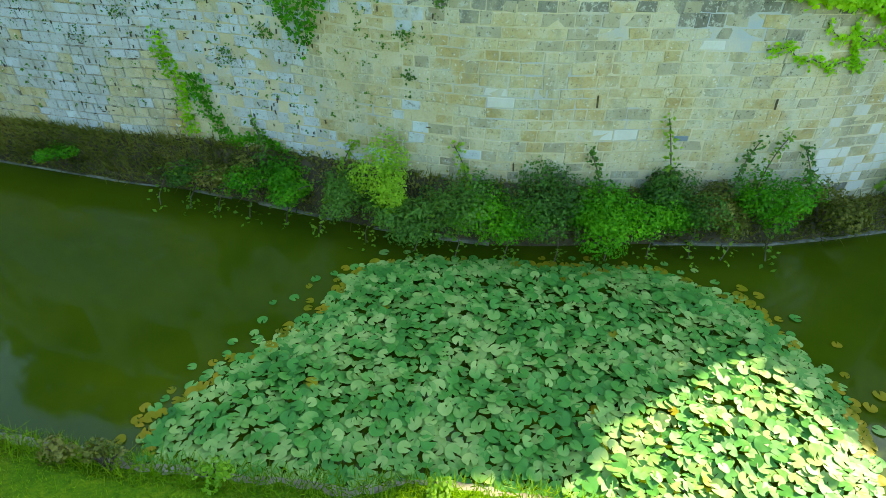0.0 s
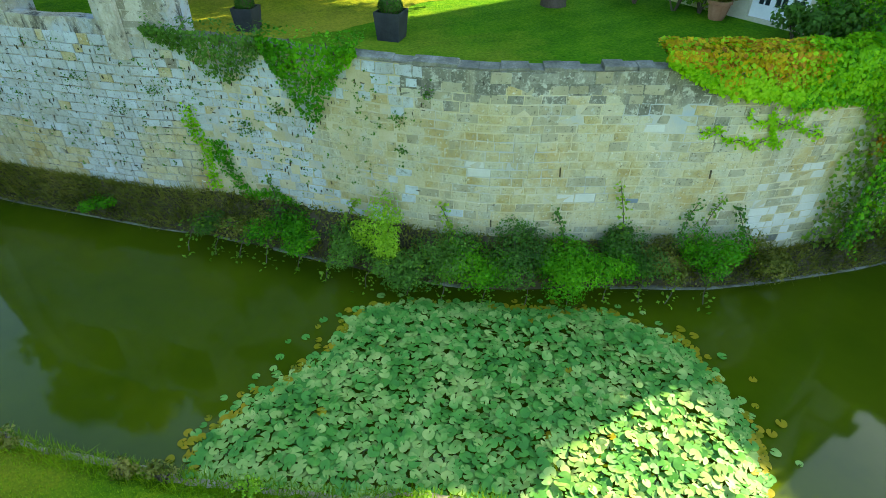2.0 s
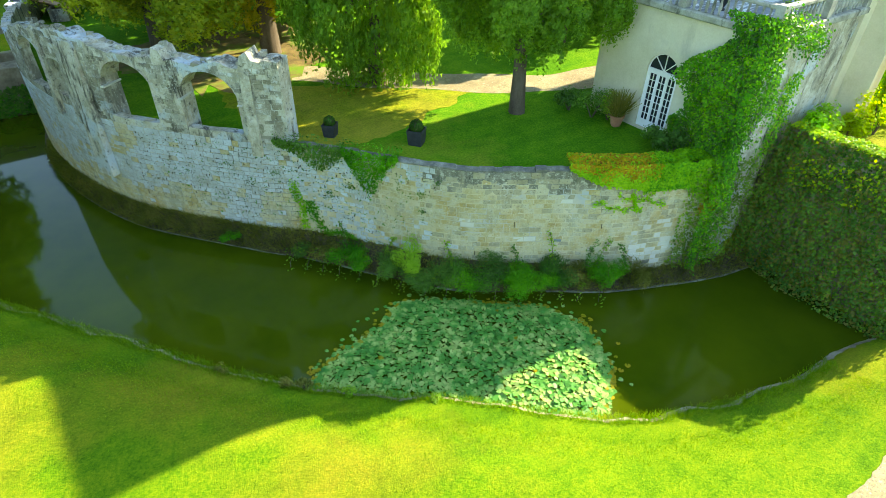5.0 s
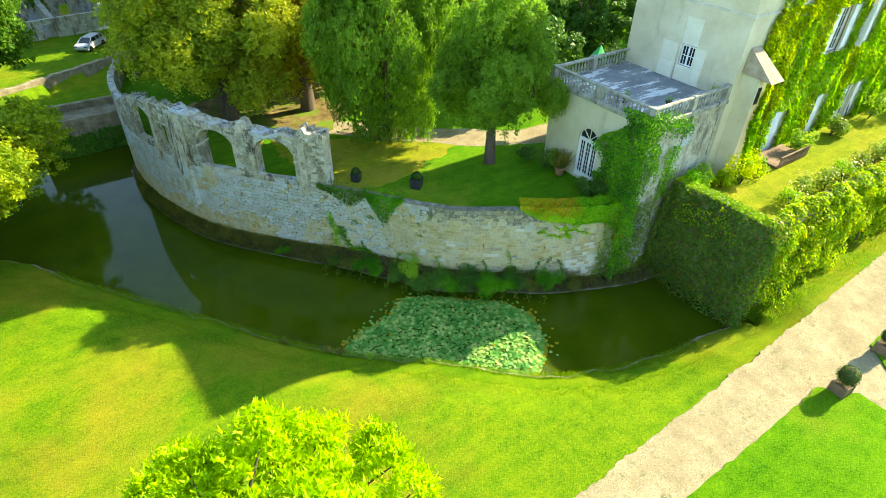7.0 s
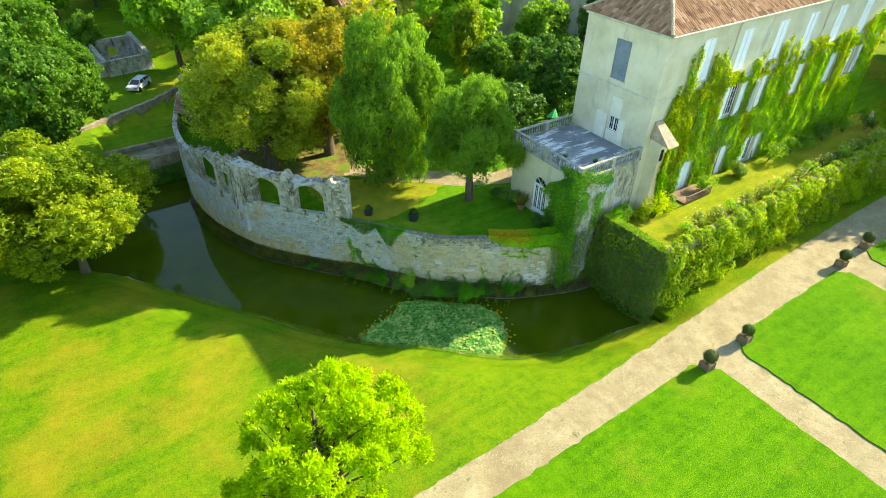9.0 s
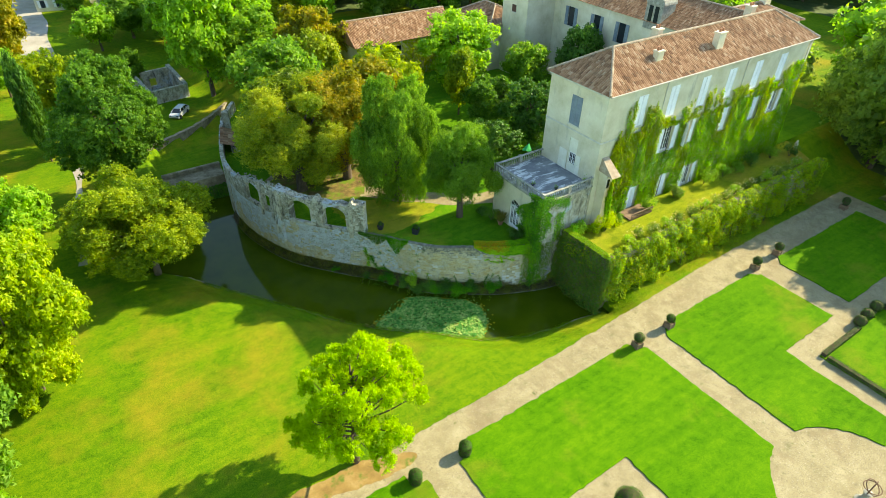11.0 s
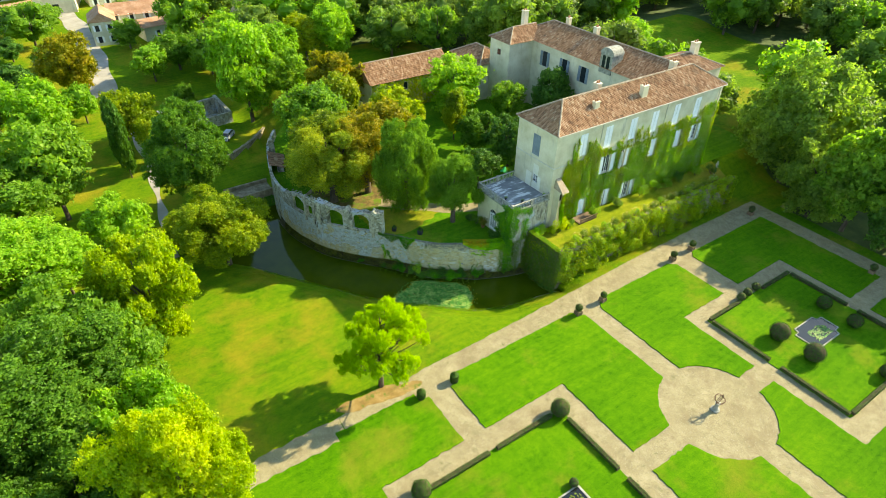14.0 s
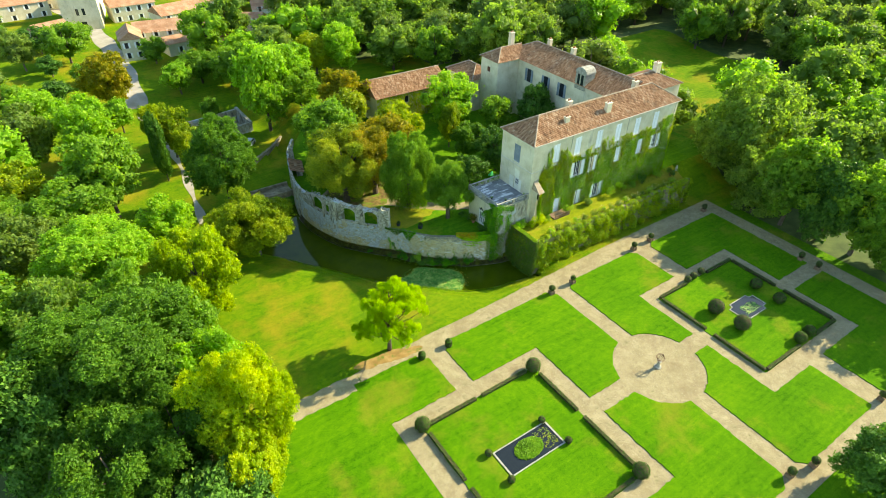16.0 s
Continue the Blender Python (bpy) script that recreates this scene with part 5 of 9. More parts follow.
def inner_geo(seed, lobes, lift):
    """The dense inside of a far crown: one small knobbly mass for each lobe."""
    rng = np.random.default_rng(seed + 5)
    g = Geo()
    base = [(0, 0, 1), (1, 0, 0), (0, 1, 0), (-1, 0, 0), (0, -1, 0), (0, 0, -1)]
    tri = [(0, 1, 2), (0, 2, 3), (0, 3, 4), (0, 4, 1), (5, 2, 1), (5, 3, 2), (5, 4, 3), (5, 1, 4)]
    for c, r in zip(*lobes):
        vs = [Vector(p) for p in base]
        fs, mid = [], {}
        for a, b, d in tri:
            m = []
            for e in ((a, b), (b, d), (d, a)):
                e = tuple(sorted(e))
                if e not in mid:
                    mid[e] = len(vs)
                    vs.append((vs[e[0]] + vs[e[1]]).normalized())
                m.append(mid[e])
            fs += [(a, m[0], m[2]), (m[0], b, m[1]), (m[2], m[1], d), (m[0], m[1], m[2])]
        g.add([Vector(c) + v * float(r * rng.uniform(0.62, 0.95)) + Vector((0, 0, lift)) for v in vs], fs)
    return g


def trunk_geo(seed, c, height, base, shape):
    """Tapered trunk with limbs to some clumps; crown units with its centre at height."""
    rng = np.random.default_rng(seed + 77)
    g = Geo()
    top = height + (0.55 if shape != "column" else 0.7)
    pts = [(0, 0, 0), (rng.normal(0, 0.01), rng.normal(0, 0.01), height * 0.3), (rng.normal(0, 0.02), rng.normal(0, 0.02), height * 0.7), (rng.normal(0, 0.04), rng.normal(0, 0.04), top)]
    g.tube([(0, 0, -0.15), *pts], [base * 1.5, base * 1.2, base * 0.9, base * 0.7, base * 0.2], 9)
    order = rng.permutation(len(c))[:9]
    for k in order:
        z0 = rng.uniform(height * 0.45, height * 0.95)
        e = Vector((c[k][0], c[k][1], c[k][2] + height)) * 0.96
        mid = Vector((0, 0, z0)).lerp(e, 0.5) + Vector((0, 0, 0.05))
        g.tube([(0, 0, z0), mid, e], [base * 0.5, base * 0.32, base * 0.1], 6, False)
    return g


def tree(name, label, x, y, z, radius, top, mat, seed=1, detail="mid", shape="round", group="", bare=None):
    """A tree standing at x, y, z whose crown has that radius and reaches up to top."""
    count, clumps, leaf = {"fine": (88000, 2200, 0.028), "close": (52000, 1400, 0.038), "near": (22000, 900, 0.055), "mid": (10400, 520, 0.075), "far": (3100, 260, 0.092)}[detail]
    whole = top - z
    half = min(0.42 * whole, 1.35 * radius) if bare is None else (whole - bare) / 2
    hgt = (whole - half) / half
    key = (seed, detail, shape, mat, round(hgt, 1))
    if key not in TREES:
        lv, c, lobes = crown_arrays(seed, count, clumps, leaf, shape)
        lv = lv + np.array([0, 0, round(hgt, 1)])
        TREES[key] = (quads("crown", lv, M[mat]), trunk_geo(seed, c, round(hgt, 1), 0.085 if shape == "drape" else 0.05, shape).mesh("trunk", M["bark"], True),
                      inner_geo(seed, lobes, round(hgt, 1)).mesh("inner_foliage", M[mat]) if detail == "far" else None)
    crown, trunk, inner = TREES[key]
    t = thing(name, label, "tree", group)
    t.matrix_basis = Matrix.LocRotScale((x, y, z), Euler((0, 0, (seed * 1.7 + x * 0.37 + y * 0.21) % 6.28)), (radius * (1 + 0.12 * math.sin(x * 1.3 + y)), radius * (1 - 0.12 * math.sin(x * 1.3 + y)), half))
    part("trunk", trunk, None, t)
    crown_part = part("crown", crown, None, t)
    if inner:
        part("inner_foliage", inner, None, crown_part)
    return t


T = [
    # name, label, x, y, ground, radius, top, leaf, seed, detail, shape
    ("broadleaf_tree", "yellow-green tree in turning leaf at the lawn edge", -31.2, -14.4, 1.5, 5.0, 20.0, "leaf_gold", 1, "fine", "round"),
    ("oak_tree", "dark green oak behind the yellow tree", -37.6, -13.0, 1.5, 5.2, 15.5, "leaf_oak", 2, "close", "round"),
    ("broadleaf_tree", "lower yellow-leaved tree at the lawn edge", -32.6, -19.4, 1.5, 4.4, 13.5, "leaf_gold", 3, "close", "round"),
    ("broadleaf_tree", "tall light green tree at the edge of the wood", -28.9, 13.4, 1.5, 5.6, 17.0, "leaf_gold", 2, "close", "round"),
    ("broadleaf_tree", "broad green tree in the wood", -40.0, 24.0, 1.5, 8.0, 16.5, "leaf_light", 3, "close", "round"),
    ("oak_tree", "large dark green oak with bare twigs in its crown", -41.5, -1.5, 1.5, 9.0, 20.5, "leaf_oak", 4, "fine", "round"),
    ("oak_tree", "large green oak of the wood", -50.3, -2.5, 1.5, 6.8, 18.5, "leaf_dark", 5, "near", "round"),
    ("broadleaf_tree", "grey-green tree in the wood", -49.2, 36.0, 1.5, 6.0, 13.6, "leaf_grey", 3, "mid", "round"),
    ("broadleaf_tree", "mid-green tree in the wood", -38.0, 10.5, 1.5, 6.5, 16.5, "leaf", 1, "near", "round"),
    ("broadleaf_tree", "dark green tree in the wood", -44.0, -14.0, 1.5, 6.5, 15.5, "leaf_oak", 2, "close", "round"),
    ("broadleaf_tree", "green tree in the west wood", -55.0, 14.0, 1.5, 7.5, 17.0, "leaf", 4, "mid", "round"),
    ("broadleaf_tree", "yellowish tree in the wood", -56.0, 25.0, 1.5, 6.0, 14.0, "leaf_yellow", 5, "mid", "round"),
    ("broadleaf_tree", "green tree in the west wood", -36.5, -22.5, 1.5, 6.0, 13.0, "leaf_dark", 5, "near", "round"),
    ("willow_tree", "yellow-green spreading tree overhanging the moat bank", -17.2, 25.2, 1.2, 6.7, 13.4, "leaf_willow", 6, "fine", "dome"),
    ("chestnut_tree", "dense dark green chestnut tree", -16.4, 43.2, 2.6, 6.6, 18.6, "leaf_oak", 7, "close", "round"),
    ("broadleaf_tree", "small light green tree with a forked trunk", -28.7, 34.9, 1.8, 4.4, 10.8, "leaf_light", 6, "mid", "dome"),
    ("conifer_tree", "small yellow-green conifer by the wood", -36.3, 33.6, 1.8, 2.6, 10.0, "leaf_yellow", 8, "mid", "cone"),
    ("broadleaf_tree", "rounded green lime tree on grass", -35.2, 50.5, 2.2, 6.6, 17.6, "leaf", 1, "mid", "round"),
    ("broadleaf_tree", "bright green spreading tree by the lane", -35.2, 76.4, 3.0, 7.0, 15.5, "leaf_light", 2, "mid", "round"),
    ("broadleaf_tree", "olive-brown tree in autumn leaf beside the road", -27.0, 101.0, 4.0, 6.0, 16.6, "leaf_orange", 3, "mid", "round"),
    ("broadleaf_tree", "green tree beside the road", -32.0, 135.8, 4.0, 5.9, 16.2, "leaf", 4, "far", "round"),
    ("broadleaf_tree", "slender grey-green tree by fields", -43.1, 134.5, 4.0, 4.2, 15.5, "leaf_grey", 5, "far", "round"),
    ("cypress_tree", "dark columnar cypress beside the lane", -24.1, 60.7, 3.0, 2.4, 15.0, "leaf_dark", 9, "mid", "column"),
    ("broadleaf_tree", "yellow-green shrubby tree along the road", -20.0, 70.5, 3.5, 3.9, 12.5, "leaf_yellow", 1, "mid", "round"),
    ("broadleaf_tree", "yellow-green shrubby tree along the road", -18.2, 63.0, 3.5, 3.2, 10.5, "leaf_yellow", 2, "mid", "round"),
    ("broadleaf_tree", "large light green ash tree", 2.3, 72.0, 4.5, 7.6, 22.0, "leaf_light", 3, "mid", "round"),
    ("broadleaf_tree", "yellow-green tree behind the barn", 23.2, 90.6, 5.0, 5.0, 16.5, "leaf_yellow", 4, "mid", "round"),
    ("broadleaf_tree", "bright green tree behind the barn", 29.2, 87.2, 5.0, 5.8, 18.5, "leaf_light", 5, "mid", "round"),
    ("broadleaf_tree", "tree turning orange beside the barn", 16.5, 59.0, 5.2, 5.8, 17.6, "leaf_orange", 6, "mid", "round"),
    ("lime_tree", "green tree in the courtyard", 4.7, 42.1, COURT, 6.6, 18.4, "leaf", 1, "mid", "drape"),
    ("lime_tree", "broad green and yellow courtyard lime tree", 0.3, 25.9, COURT, 5.9, 18.8, "leaf_olive", 2, "fine", "drape"),
    ("chestnut_tree", "courtyard chestnut with orange-brown leaves", 6.0, 25.6, COURT, 5.6, 18.8, "leaf_orange", 3, "close", "drape"),
    ("lime_tree", "green and gold courtyard lime tree", 2.0, 31.5, COURT, 6.0, 18.0, "leaf_olive", 5, "near", "drape"),
    ("chestnut_tree", "courtyard chestnut turning orange brown", 11.5, 31.0, COURT, 5.8, 18.0, "leaf_orange", 1, "mid", "drape"),
    ("lime_tree", "tall green courtyard lime tree", 8.9, 18.2, COURT, 4.0, 20.9, "leaf", 4, "fine", "drape"),
    ("lime_tree", "green courtyard lime tree with a stout trunk", 12.7, 11.4, COURT, 3.9, 16.6, "leaf", 5, "fine", "drape"),
    ("broadleaf_tree", "green and yellow courtyard tree", 17.7, 37.8, COURT, 5.2, 16.6, "leaf_yellow", 1, "mid", "round"),
    ("broadleaf_tree", "bright green tree beside the barn", 34.9, 43.1, COURT, 6.4, 17.6, "leaf_light", 2, "mid", "round"),
    ("broadleaf_tree", "slender yellow-green tree in the courtyard", 28.4, 34.0, COURT, 2.8, 15.4, "leaf_yellow", 3, "mid", "column"),
    ("broadleaf_tree", "dark green tree in the shaded courtyard", 30.5, 20.5, COURT, 4.2, 14.5, "leaf_dark", 2, "mid", "round"),
    ("broadleaf_tree", "dark green tree in the shaded courtyard", 29.0, 27.5, COURT, 3.8, 13.5, "leaf_oak", 4, "mid", "round"),
    ("magnolia_tree", "small dark-leaved magnolia in the courtyard", 22.2, 18.0, COURT, 3.2, 12.4, "leaf_dark", 6, "mid", "dome"),
    ("broadleaf_tree", "green tree by the rear wing", 41.0, 33.9, COURT, 4.3, 14.4, "leaf", 3, "mid", "round"),
    ("holm_oak", "clipped dark round holm oak", 49.0, 30.2, COURT, 4.4, 16.8, "leaf_dark", 7, "mid", "round"),
    ("broadleaf_tree", "bright green tree behind the wing", 85.7, 43.4, 4.6, 6.6, 17.0, "leaf_light", 5, "mid", "round"),
    ("oak_tree", "huge green oak beside the east path", 73.5, -5.0, 2.0, 9.5, 24.0, "leaf_far", 1, "near", "round"),
    ("oak_tree", "green oak overhanging the garden corner", 66.5, -14.0, 1.5, 6.2, 16.0, "leaf_far", 2, "near", "round"),
    ("broadleaf_tree", "dark tree shading the east path", 68.0, -26.0, 1.5, 6.0, 18.0, "leaf_dark", 3, "near", "round"),
    ("broadleaf_tree", "dark tree shading the east path", 69.5, -37.0, 1.5, 6.0, 17.5, "leaf", 4, "near", "round"),
    ("broadleaf_tree", "tall tree shading the garden corner", 67.0, -19.5, 1.5, 6.2, 19.0, "leaf", 5, "mid", "round"),
    ("broadleaf_tree", "broad tree shading the east path", 68.5, -31.5, 1.5, 6.4, 18.5, "leaf", 1, "mid", "round"),
    ("broadleaf_tree", "broad tree shading the east path", 66.5, -43.5, 1.5, 6.2, 17.5, "leaf_dark", 2, "mid", "round"),
    ("broadleaf_tree", "broad tree shading the east path", 68.5, -51.5, 1.5, 6.2, 16.5, "leaf", 3, "mid", "round"),
    ("broadleaf_tree", "grey-green tree on the meadow", -46.3, 78.8, 3.0, 6.4, 15.0, "leaf_grey", 4, "mid", "round"),
    ("broadleaf_tree", "yellow-green tree at the wood edge", -48.0, 55.6, 2.2, 5.4, 13.0, "leaf_yellow", 2, "mid", "round"),
    ("broadleaf_tree", "light green tree at the wood edge", -41.8, 42.7, 2.0, 6.2, 14.0, "leaf", 4, "mid", "round"),
    ("broadleaf_tree", "small light green tree at the wood edge", -36.8, 29.0, 1.7, 3.4, 10.6, "leaf_light", 1, "mid", "round"),
    ("broadleaf_tree", "green tree at the wood edge", -52.0, 47.0, 2.2, 5.2, 12.5, "leaf", 3, "mid", "round"),
    ("broadleaf_tree", "green tree in the wood", -45.5, 12.0, 1.5, 6.4, 16.5, "leaf_far", 5, "near", "round"),
    ("broadleaf_tree", "green tree at the lawn edge", -33.6, 4.8, 1.5, 5.6, 14.8, "leaf", 3, "near", "round"),
    ("broadleaf_tree", "light green tree at the lawn edge", -32.6, -6.4, 1.5, 4.4, 16.2, "leaf_light", 2, "near", "round"),
    ("broadleaf_tree", "light green tree on the meadow", -43.0, 92.0, 3.4, 5.6, 14.0, "leaf_light", 3, "mid", "round"),
    ("small_tree", "green tree at the meadow hedge", -52.0, 118.0, 4.0, 5.0, 13.0, "leaf_grey", 1, "far", "round"),
    ("small_tree", "green tree at the meadow hedge", -48.0, 106.0, 4.0, 4.2, 11.0, "leaf", 2, "far", "round"),
    ("small_tree", "bushy tree at the meadow hedge", -38.0, 109.0, 4.0, 3.6, 9.5, "leaf_dark", 3, "far", "round"),
    ("small_tree", "bushy tree beside the lane", -30.5, 117.0, 4.0, 3.6, 10.0, "leaf", 4, "far", "round"),
    ("small_tree", "bushy tree beside the lane", -27.5, 90.0, 3.8, 3.2, 9.0, "leaf_light", 5, "far", "round"),
    ("small_tree", "green tree among village houses", -27.0, 150.0, 4.5, 4.2, 12.0, "leaf", 1, "far", "round"),
    ("small_tree", "dark tree among village houses", -38.0, 148.0, 4.5, 4.6, 13.0, "leaf_dark", 2, "far", "round"),
    ("small_tree", "green tree among village houses", -8.0, 150.0, 4.5, 3.8, 11.0, "leaf_grey", 3, "far", "round"),
    ("small_tree", "green tree among village houses", 17.0, 152.0, 4.5, 4.4, 12.0, "leaf", 4, "far", "round"),
    ("small_tree", "green tree among village houses", 26.0, 164.0, 4.5, 4.4, 12.0, "leaf_dark", 5, "far", "round"),
    ("small_tree", "green tree among village houses", 2.0, 126.0, 4.3, 3.8, 11.0, "leaf_light", 1, "far", "round"),
    ("small_tree", "green tree among village houses", -50.0, 168.0, 4.5, 5.0, 13.0, "leaf", 2, "far", "round"),
    ("small_tree", "green tree among village houses", -46.0, 150.0, 4.5, 4.6, 13.0, "leaf_grey", 3, "far", "round"),
    ("small_tree", "small dark tree beside the church lane", -37.5, 126.5, 4.0, 3.4, 10.5, "leaf_dark", 1, "far", "round"),
    ("small_tree", "small green tree among the village houses", -11.7, 124.0, 4.2, 3.8, 12.0, "leaf", 2, "far", "round"),
    ("small_tree", "bright green tree behind the lawn", -10.5, 103.5, 4.0, 4.4, 11.0, "leaf_light", 3, "far", "round"),
    ("small_tree", "bright green tree behind the lawn", -3.8, 107.0, 4.2, 4.8, 12.0, "leaf", 4, "far", "round"),
    ("small_tree", "green tree behind the lawn", 2.4, 101.4, 4.3, 5.0, 13.0, "leaf", 5, "far", "round"),
    ("broadleaf_tree", "green tree behind the old barn", 6.5, 93.0, 4.5, 5.6, 16.0, "leaf", 1, "mid", "round"),
    ("broadleaf_tree", "light green tree behind the old barn", 11.5, 82.5, 4.6, 6.2, 18.0, "leaf_light", 4, "mid", "round"),
    ("broadleaf_tree", "green tree near the roofless barn", 10.0, 70.0, 4.8, 5.4, 15.0, "leaf", 2, "mid", "round"),
    ("broadleaf_tree", "green tree near the long barn", 13.5, 51.0, 5.0, 5.0, 16.0, "leaf_olive", 3, "mid", "round"),
    ("broadleaf_tree", "tall green tree before the woods", 18.5, 112.0, 4.6, 6.2, 17.0, "leaf", 3, "far", "round"),
    ("broadleaf_tree", "green tree before the woods", 9.5, 108.0, 4.4, 5.4, 15.0, "leaf_light", 1, "far", "round"),
    ("small_tree", "yellow-green shrubby tree along the road", -21.8, 77.0, 3.6, 3.4, 11.0, "leaf_yellow", 3, "mid", "round"),
    ("small_tree", "small bushy tree on the orchard grass", -8.5, 82.0, 3.8, 2.6, 8.0, "leaf", 5, "far", "round"),
    ("small_tree", "yellow-green shrub by the moat bank", -21.5, 31.5, 1.4, 3.0, 7.0, "leaf_yellow", 4, "mid", "round"),
    ("broadleaf_tree", "dark green tree at the garden corner", 24.5, -55.0, 1.5, 4.6, 10.8, "leaf_dark", 5, "near", "round"),
    ("small_tree", "lighter green tree at the garden corner", 25.0, -60.5, 1.5, 4.0, 9.0, "leaf", 2, "near", "round"),
]
for nm, lb, x, y, z, r, tp, mt, sd, dt, sp in T:
    if z != COURT:
        z = float(ground_z(np.array([x]), np.array([y]))[0]) - 0.05
    tree(nm, lb, x, y, z, r, tp, mt, sd, dt, sp, "", 0.3 if (x, y) == (8.9, 18.2) else 2.6 if (x, y) == (12.7, 11.4) else 2.3 if sp == "drape" and y > 20 else 1.2 if z == COURT else 0.4 if sp in ("column", "cone") else 0.5 if mt == "leaf_gold" else 0.7 if nm == "willow_tree" else 0.7 if sp == "dome" else 1.0 if dt == "near" else None)

# woods behind and to the east
rf = np.random.default_rng(41)
woods = []
tries = 0
while len(woods) < 235 and tries < 30000:
    tries += 1
    x, y = rf.uniform(-75, 300), rf.uniform(-75, 260)
    if (x + 45) * 176 + (y - 222) * 296 > 296 * 18 or x > 235 or y > 232:
        continue
    keep = (x > 72 and y < 46 and not (74 < x < 128 and 8 < y < 60)) or (y > 78 and x > 32) or (x > 128 and y > -60) or (y > 62 and 50 < x) or (x < -48 and -30 < y < 98) or (0 < x < 34 and 96 < y < 125)
    if y < -66 + 0.326 * (x + 36) or x < -56 or (x < -30 and y < 30):
        continue
    if not keep or any((x - a) ** 2 + (y - b) ** 2 < (0.48 * (5.2 + c)) ** 2 for a, b, c in woods):
        continue
    if any((x - t[2]) ** 2 + (y - t[3]) ** 2 < (4.0 + t[5] * 0.7) ** 2 for t in T):
        continue
    r = rf.uniform(4.6, 7.8)
    woods.append((x, y, r))
for x, y, r in woods:
    mt = rf.choice(["leaf", "leaf_far", "leaf_grey", "leaf_far", "leaf_far", "leaf_grey", "leaf_light", "leaf_far"])
    g = float(ground_z(np.array([x]), np.array([y]))[0])
    tree("woodland_tree", "green woodland tree in full leaf", x, y, g, r, g + r * rf.uniform(1.9, 2.5), str(mt), int(rf.integers(1, 6)), "far", "round", "woodland")


# the pine on the lawn
def pine():
    rng = np.random.default_rng(61)
    t = thing("pine_tree", "bright yellow-green young stone pine on the lawn", "tree", at=pose(-9.8, -7.1, 1.45))
    g = Geo()
    g.tube([(0, 0, -0.2), (0.05, 0, 1.5), (0.3, 0.1, 4.0), (0.5, 0.3, 7.0), (0.6, 0.5, 10.0)], [0.34, 0.27, 0.22, 0.15, 0.05], 10)
    tufts = []
    c0 = np.array([1.05, 0.1, 6.4])
    cush = []
    while len(cush) < 50:
        d = unit(rng.normal(0, 1, 3) + np.array([0, 0, 0.2]))
        if d[2] < -0.38 + 0.15 * (d[0] > 0):
            continue
        c = c0 + d * np.array([3.95, 3.95, 4.4]) * rng.uniform(0.64, 1.1)
        if all(np.linalg.norm(c - q[0]) > 1.15 for q in cush) or rng.random() < 0.02:
            cush.append((c, d, rng.uniform(0.5, 1.0)))
    for k, (a, z) in enumerate([(3.6, 3.1), (4.5, 2.6), (5.2, 3.0), (4.0, 4.0), (4.9, 3.7), (3.2, 2.3)]):
        d = unit(np.array([-0.82, 0.57 + rng.normal(0, 0.2), 0.1]))
        cush.append((np.array([d[0] * a + 0.4, d[1] * a, z]), d, 0.45))
    for k in range(14):
        d = unit(rng.normal(0, 1, 3) + np.array([0, 0, 0.2]))
        cush.append((c0 + d * np.array([2.6, 2.6, 3.2]) * rng.uniform(0.5, 1.0), d, 0.8))
    for c, d, r in cush:
        b = Vector((0.35, 0.2, min(9.0, max(2.4, c[2] - rng.uniform(1.0, 3.0)))))
        e = Vector(c)
        g.tube([b, b.lerp(e, 0.55) + Vector((0, 0, -0.25)), e], [0.08, 0.05, 0.02], 6, False)
        for j in range(int(30 * r / 0.8)):
            v = unit(rng.normal(0, 1, 3) + 0.45 * d + np.array([0, 0, 0.75]))
            p = c + v * r * rng.uniform(0.75, 1.0) * np.array([1, 1, 0.95]) - np.array([0, 0, 0.3 * r])
            n = 40
            w = unit(rng.normal(0, 0.75, (n, 3)) + 0.5 * v + np.array([0, 0, 0.6]))
            ln = rng.uniform(0.13, 0.26, (n, 1))
            side = unit(np.cross(w, rng.normal(0, 1, (n, 3)))) * 0.045
            q = p + rng.normal(0, 0.1, (n, 3)) + np.array([0, 0, 0.12]) * rng.normal(0, 1, (n, 1))
            tufts.append(np.stack([q - side, q + side, q + w * ln], 1))
    part("trunk", g, M["bark"], t, smooth=True)
    part("crown", quads("crown", np.concatenate(tufts), M["pine"]), None, t)


pine()

# ---------------------------------------------------------------- plants on and round the walls
def leaf_mass(name, label, category, pos, nor, size, mat, seed, tilt=0.5, droop=0.6, kind="", parent=None):
    ob = part(name, quads(name, leaves(np.asarray(pos), np.asarray(nor), size, np.random.default_rng(seed), tilt, 0.75, droop), M[mat]), None, parent)
    if parent is None:
        tagged(ob, label, category, "", kind)
    return ob


def blob_points(rng, n, c, r, squash=1.0, fill=0.55):
    v = unit(rng.normal(0, 1, (n, 3)))
    return np.array(c) + v * np.array([r, r, r * squash]) * rng.uniform(fill, 1.0, (n, 1)), v


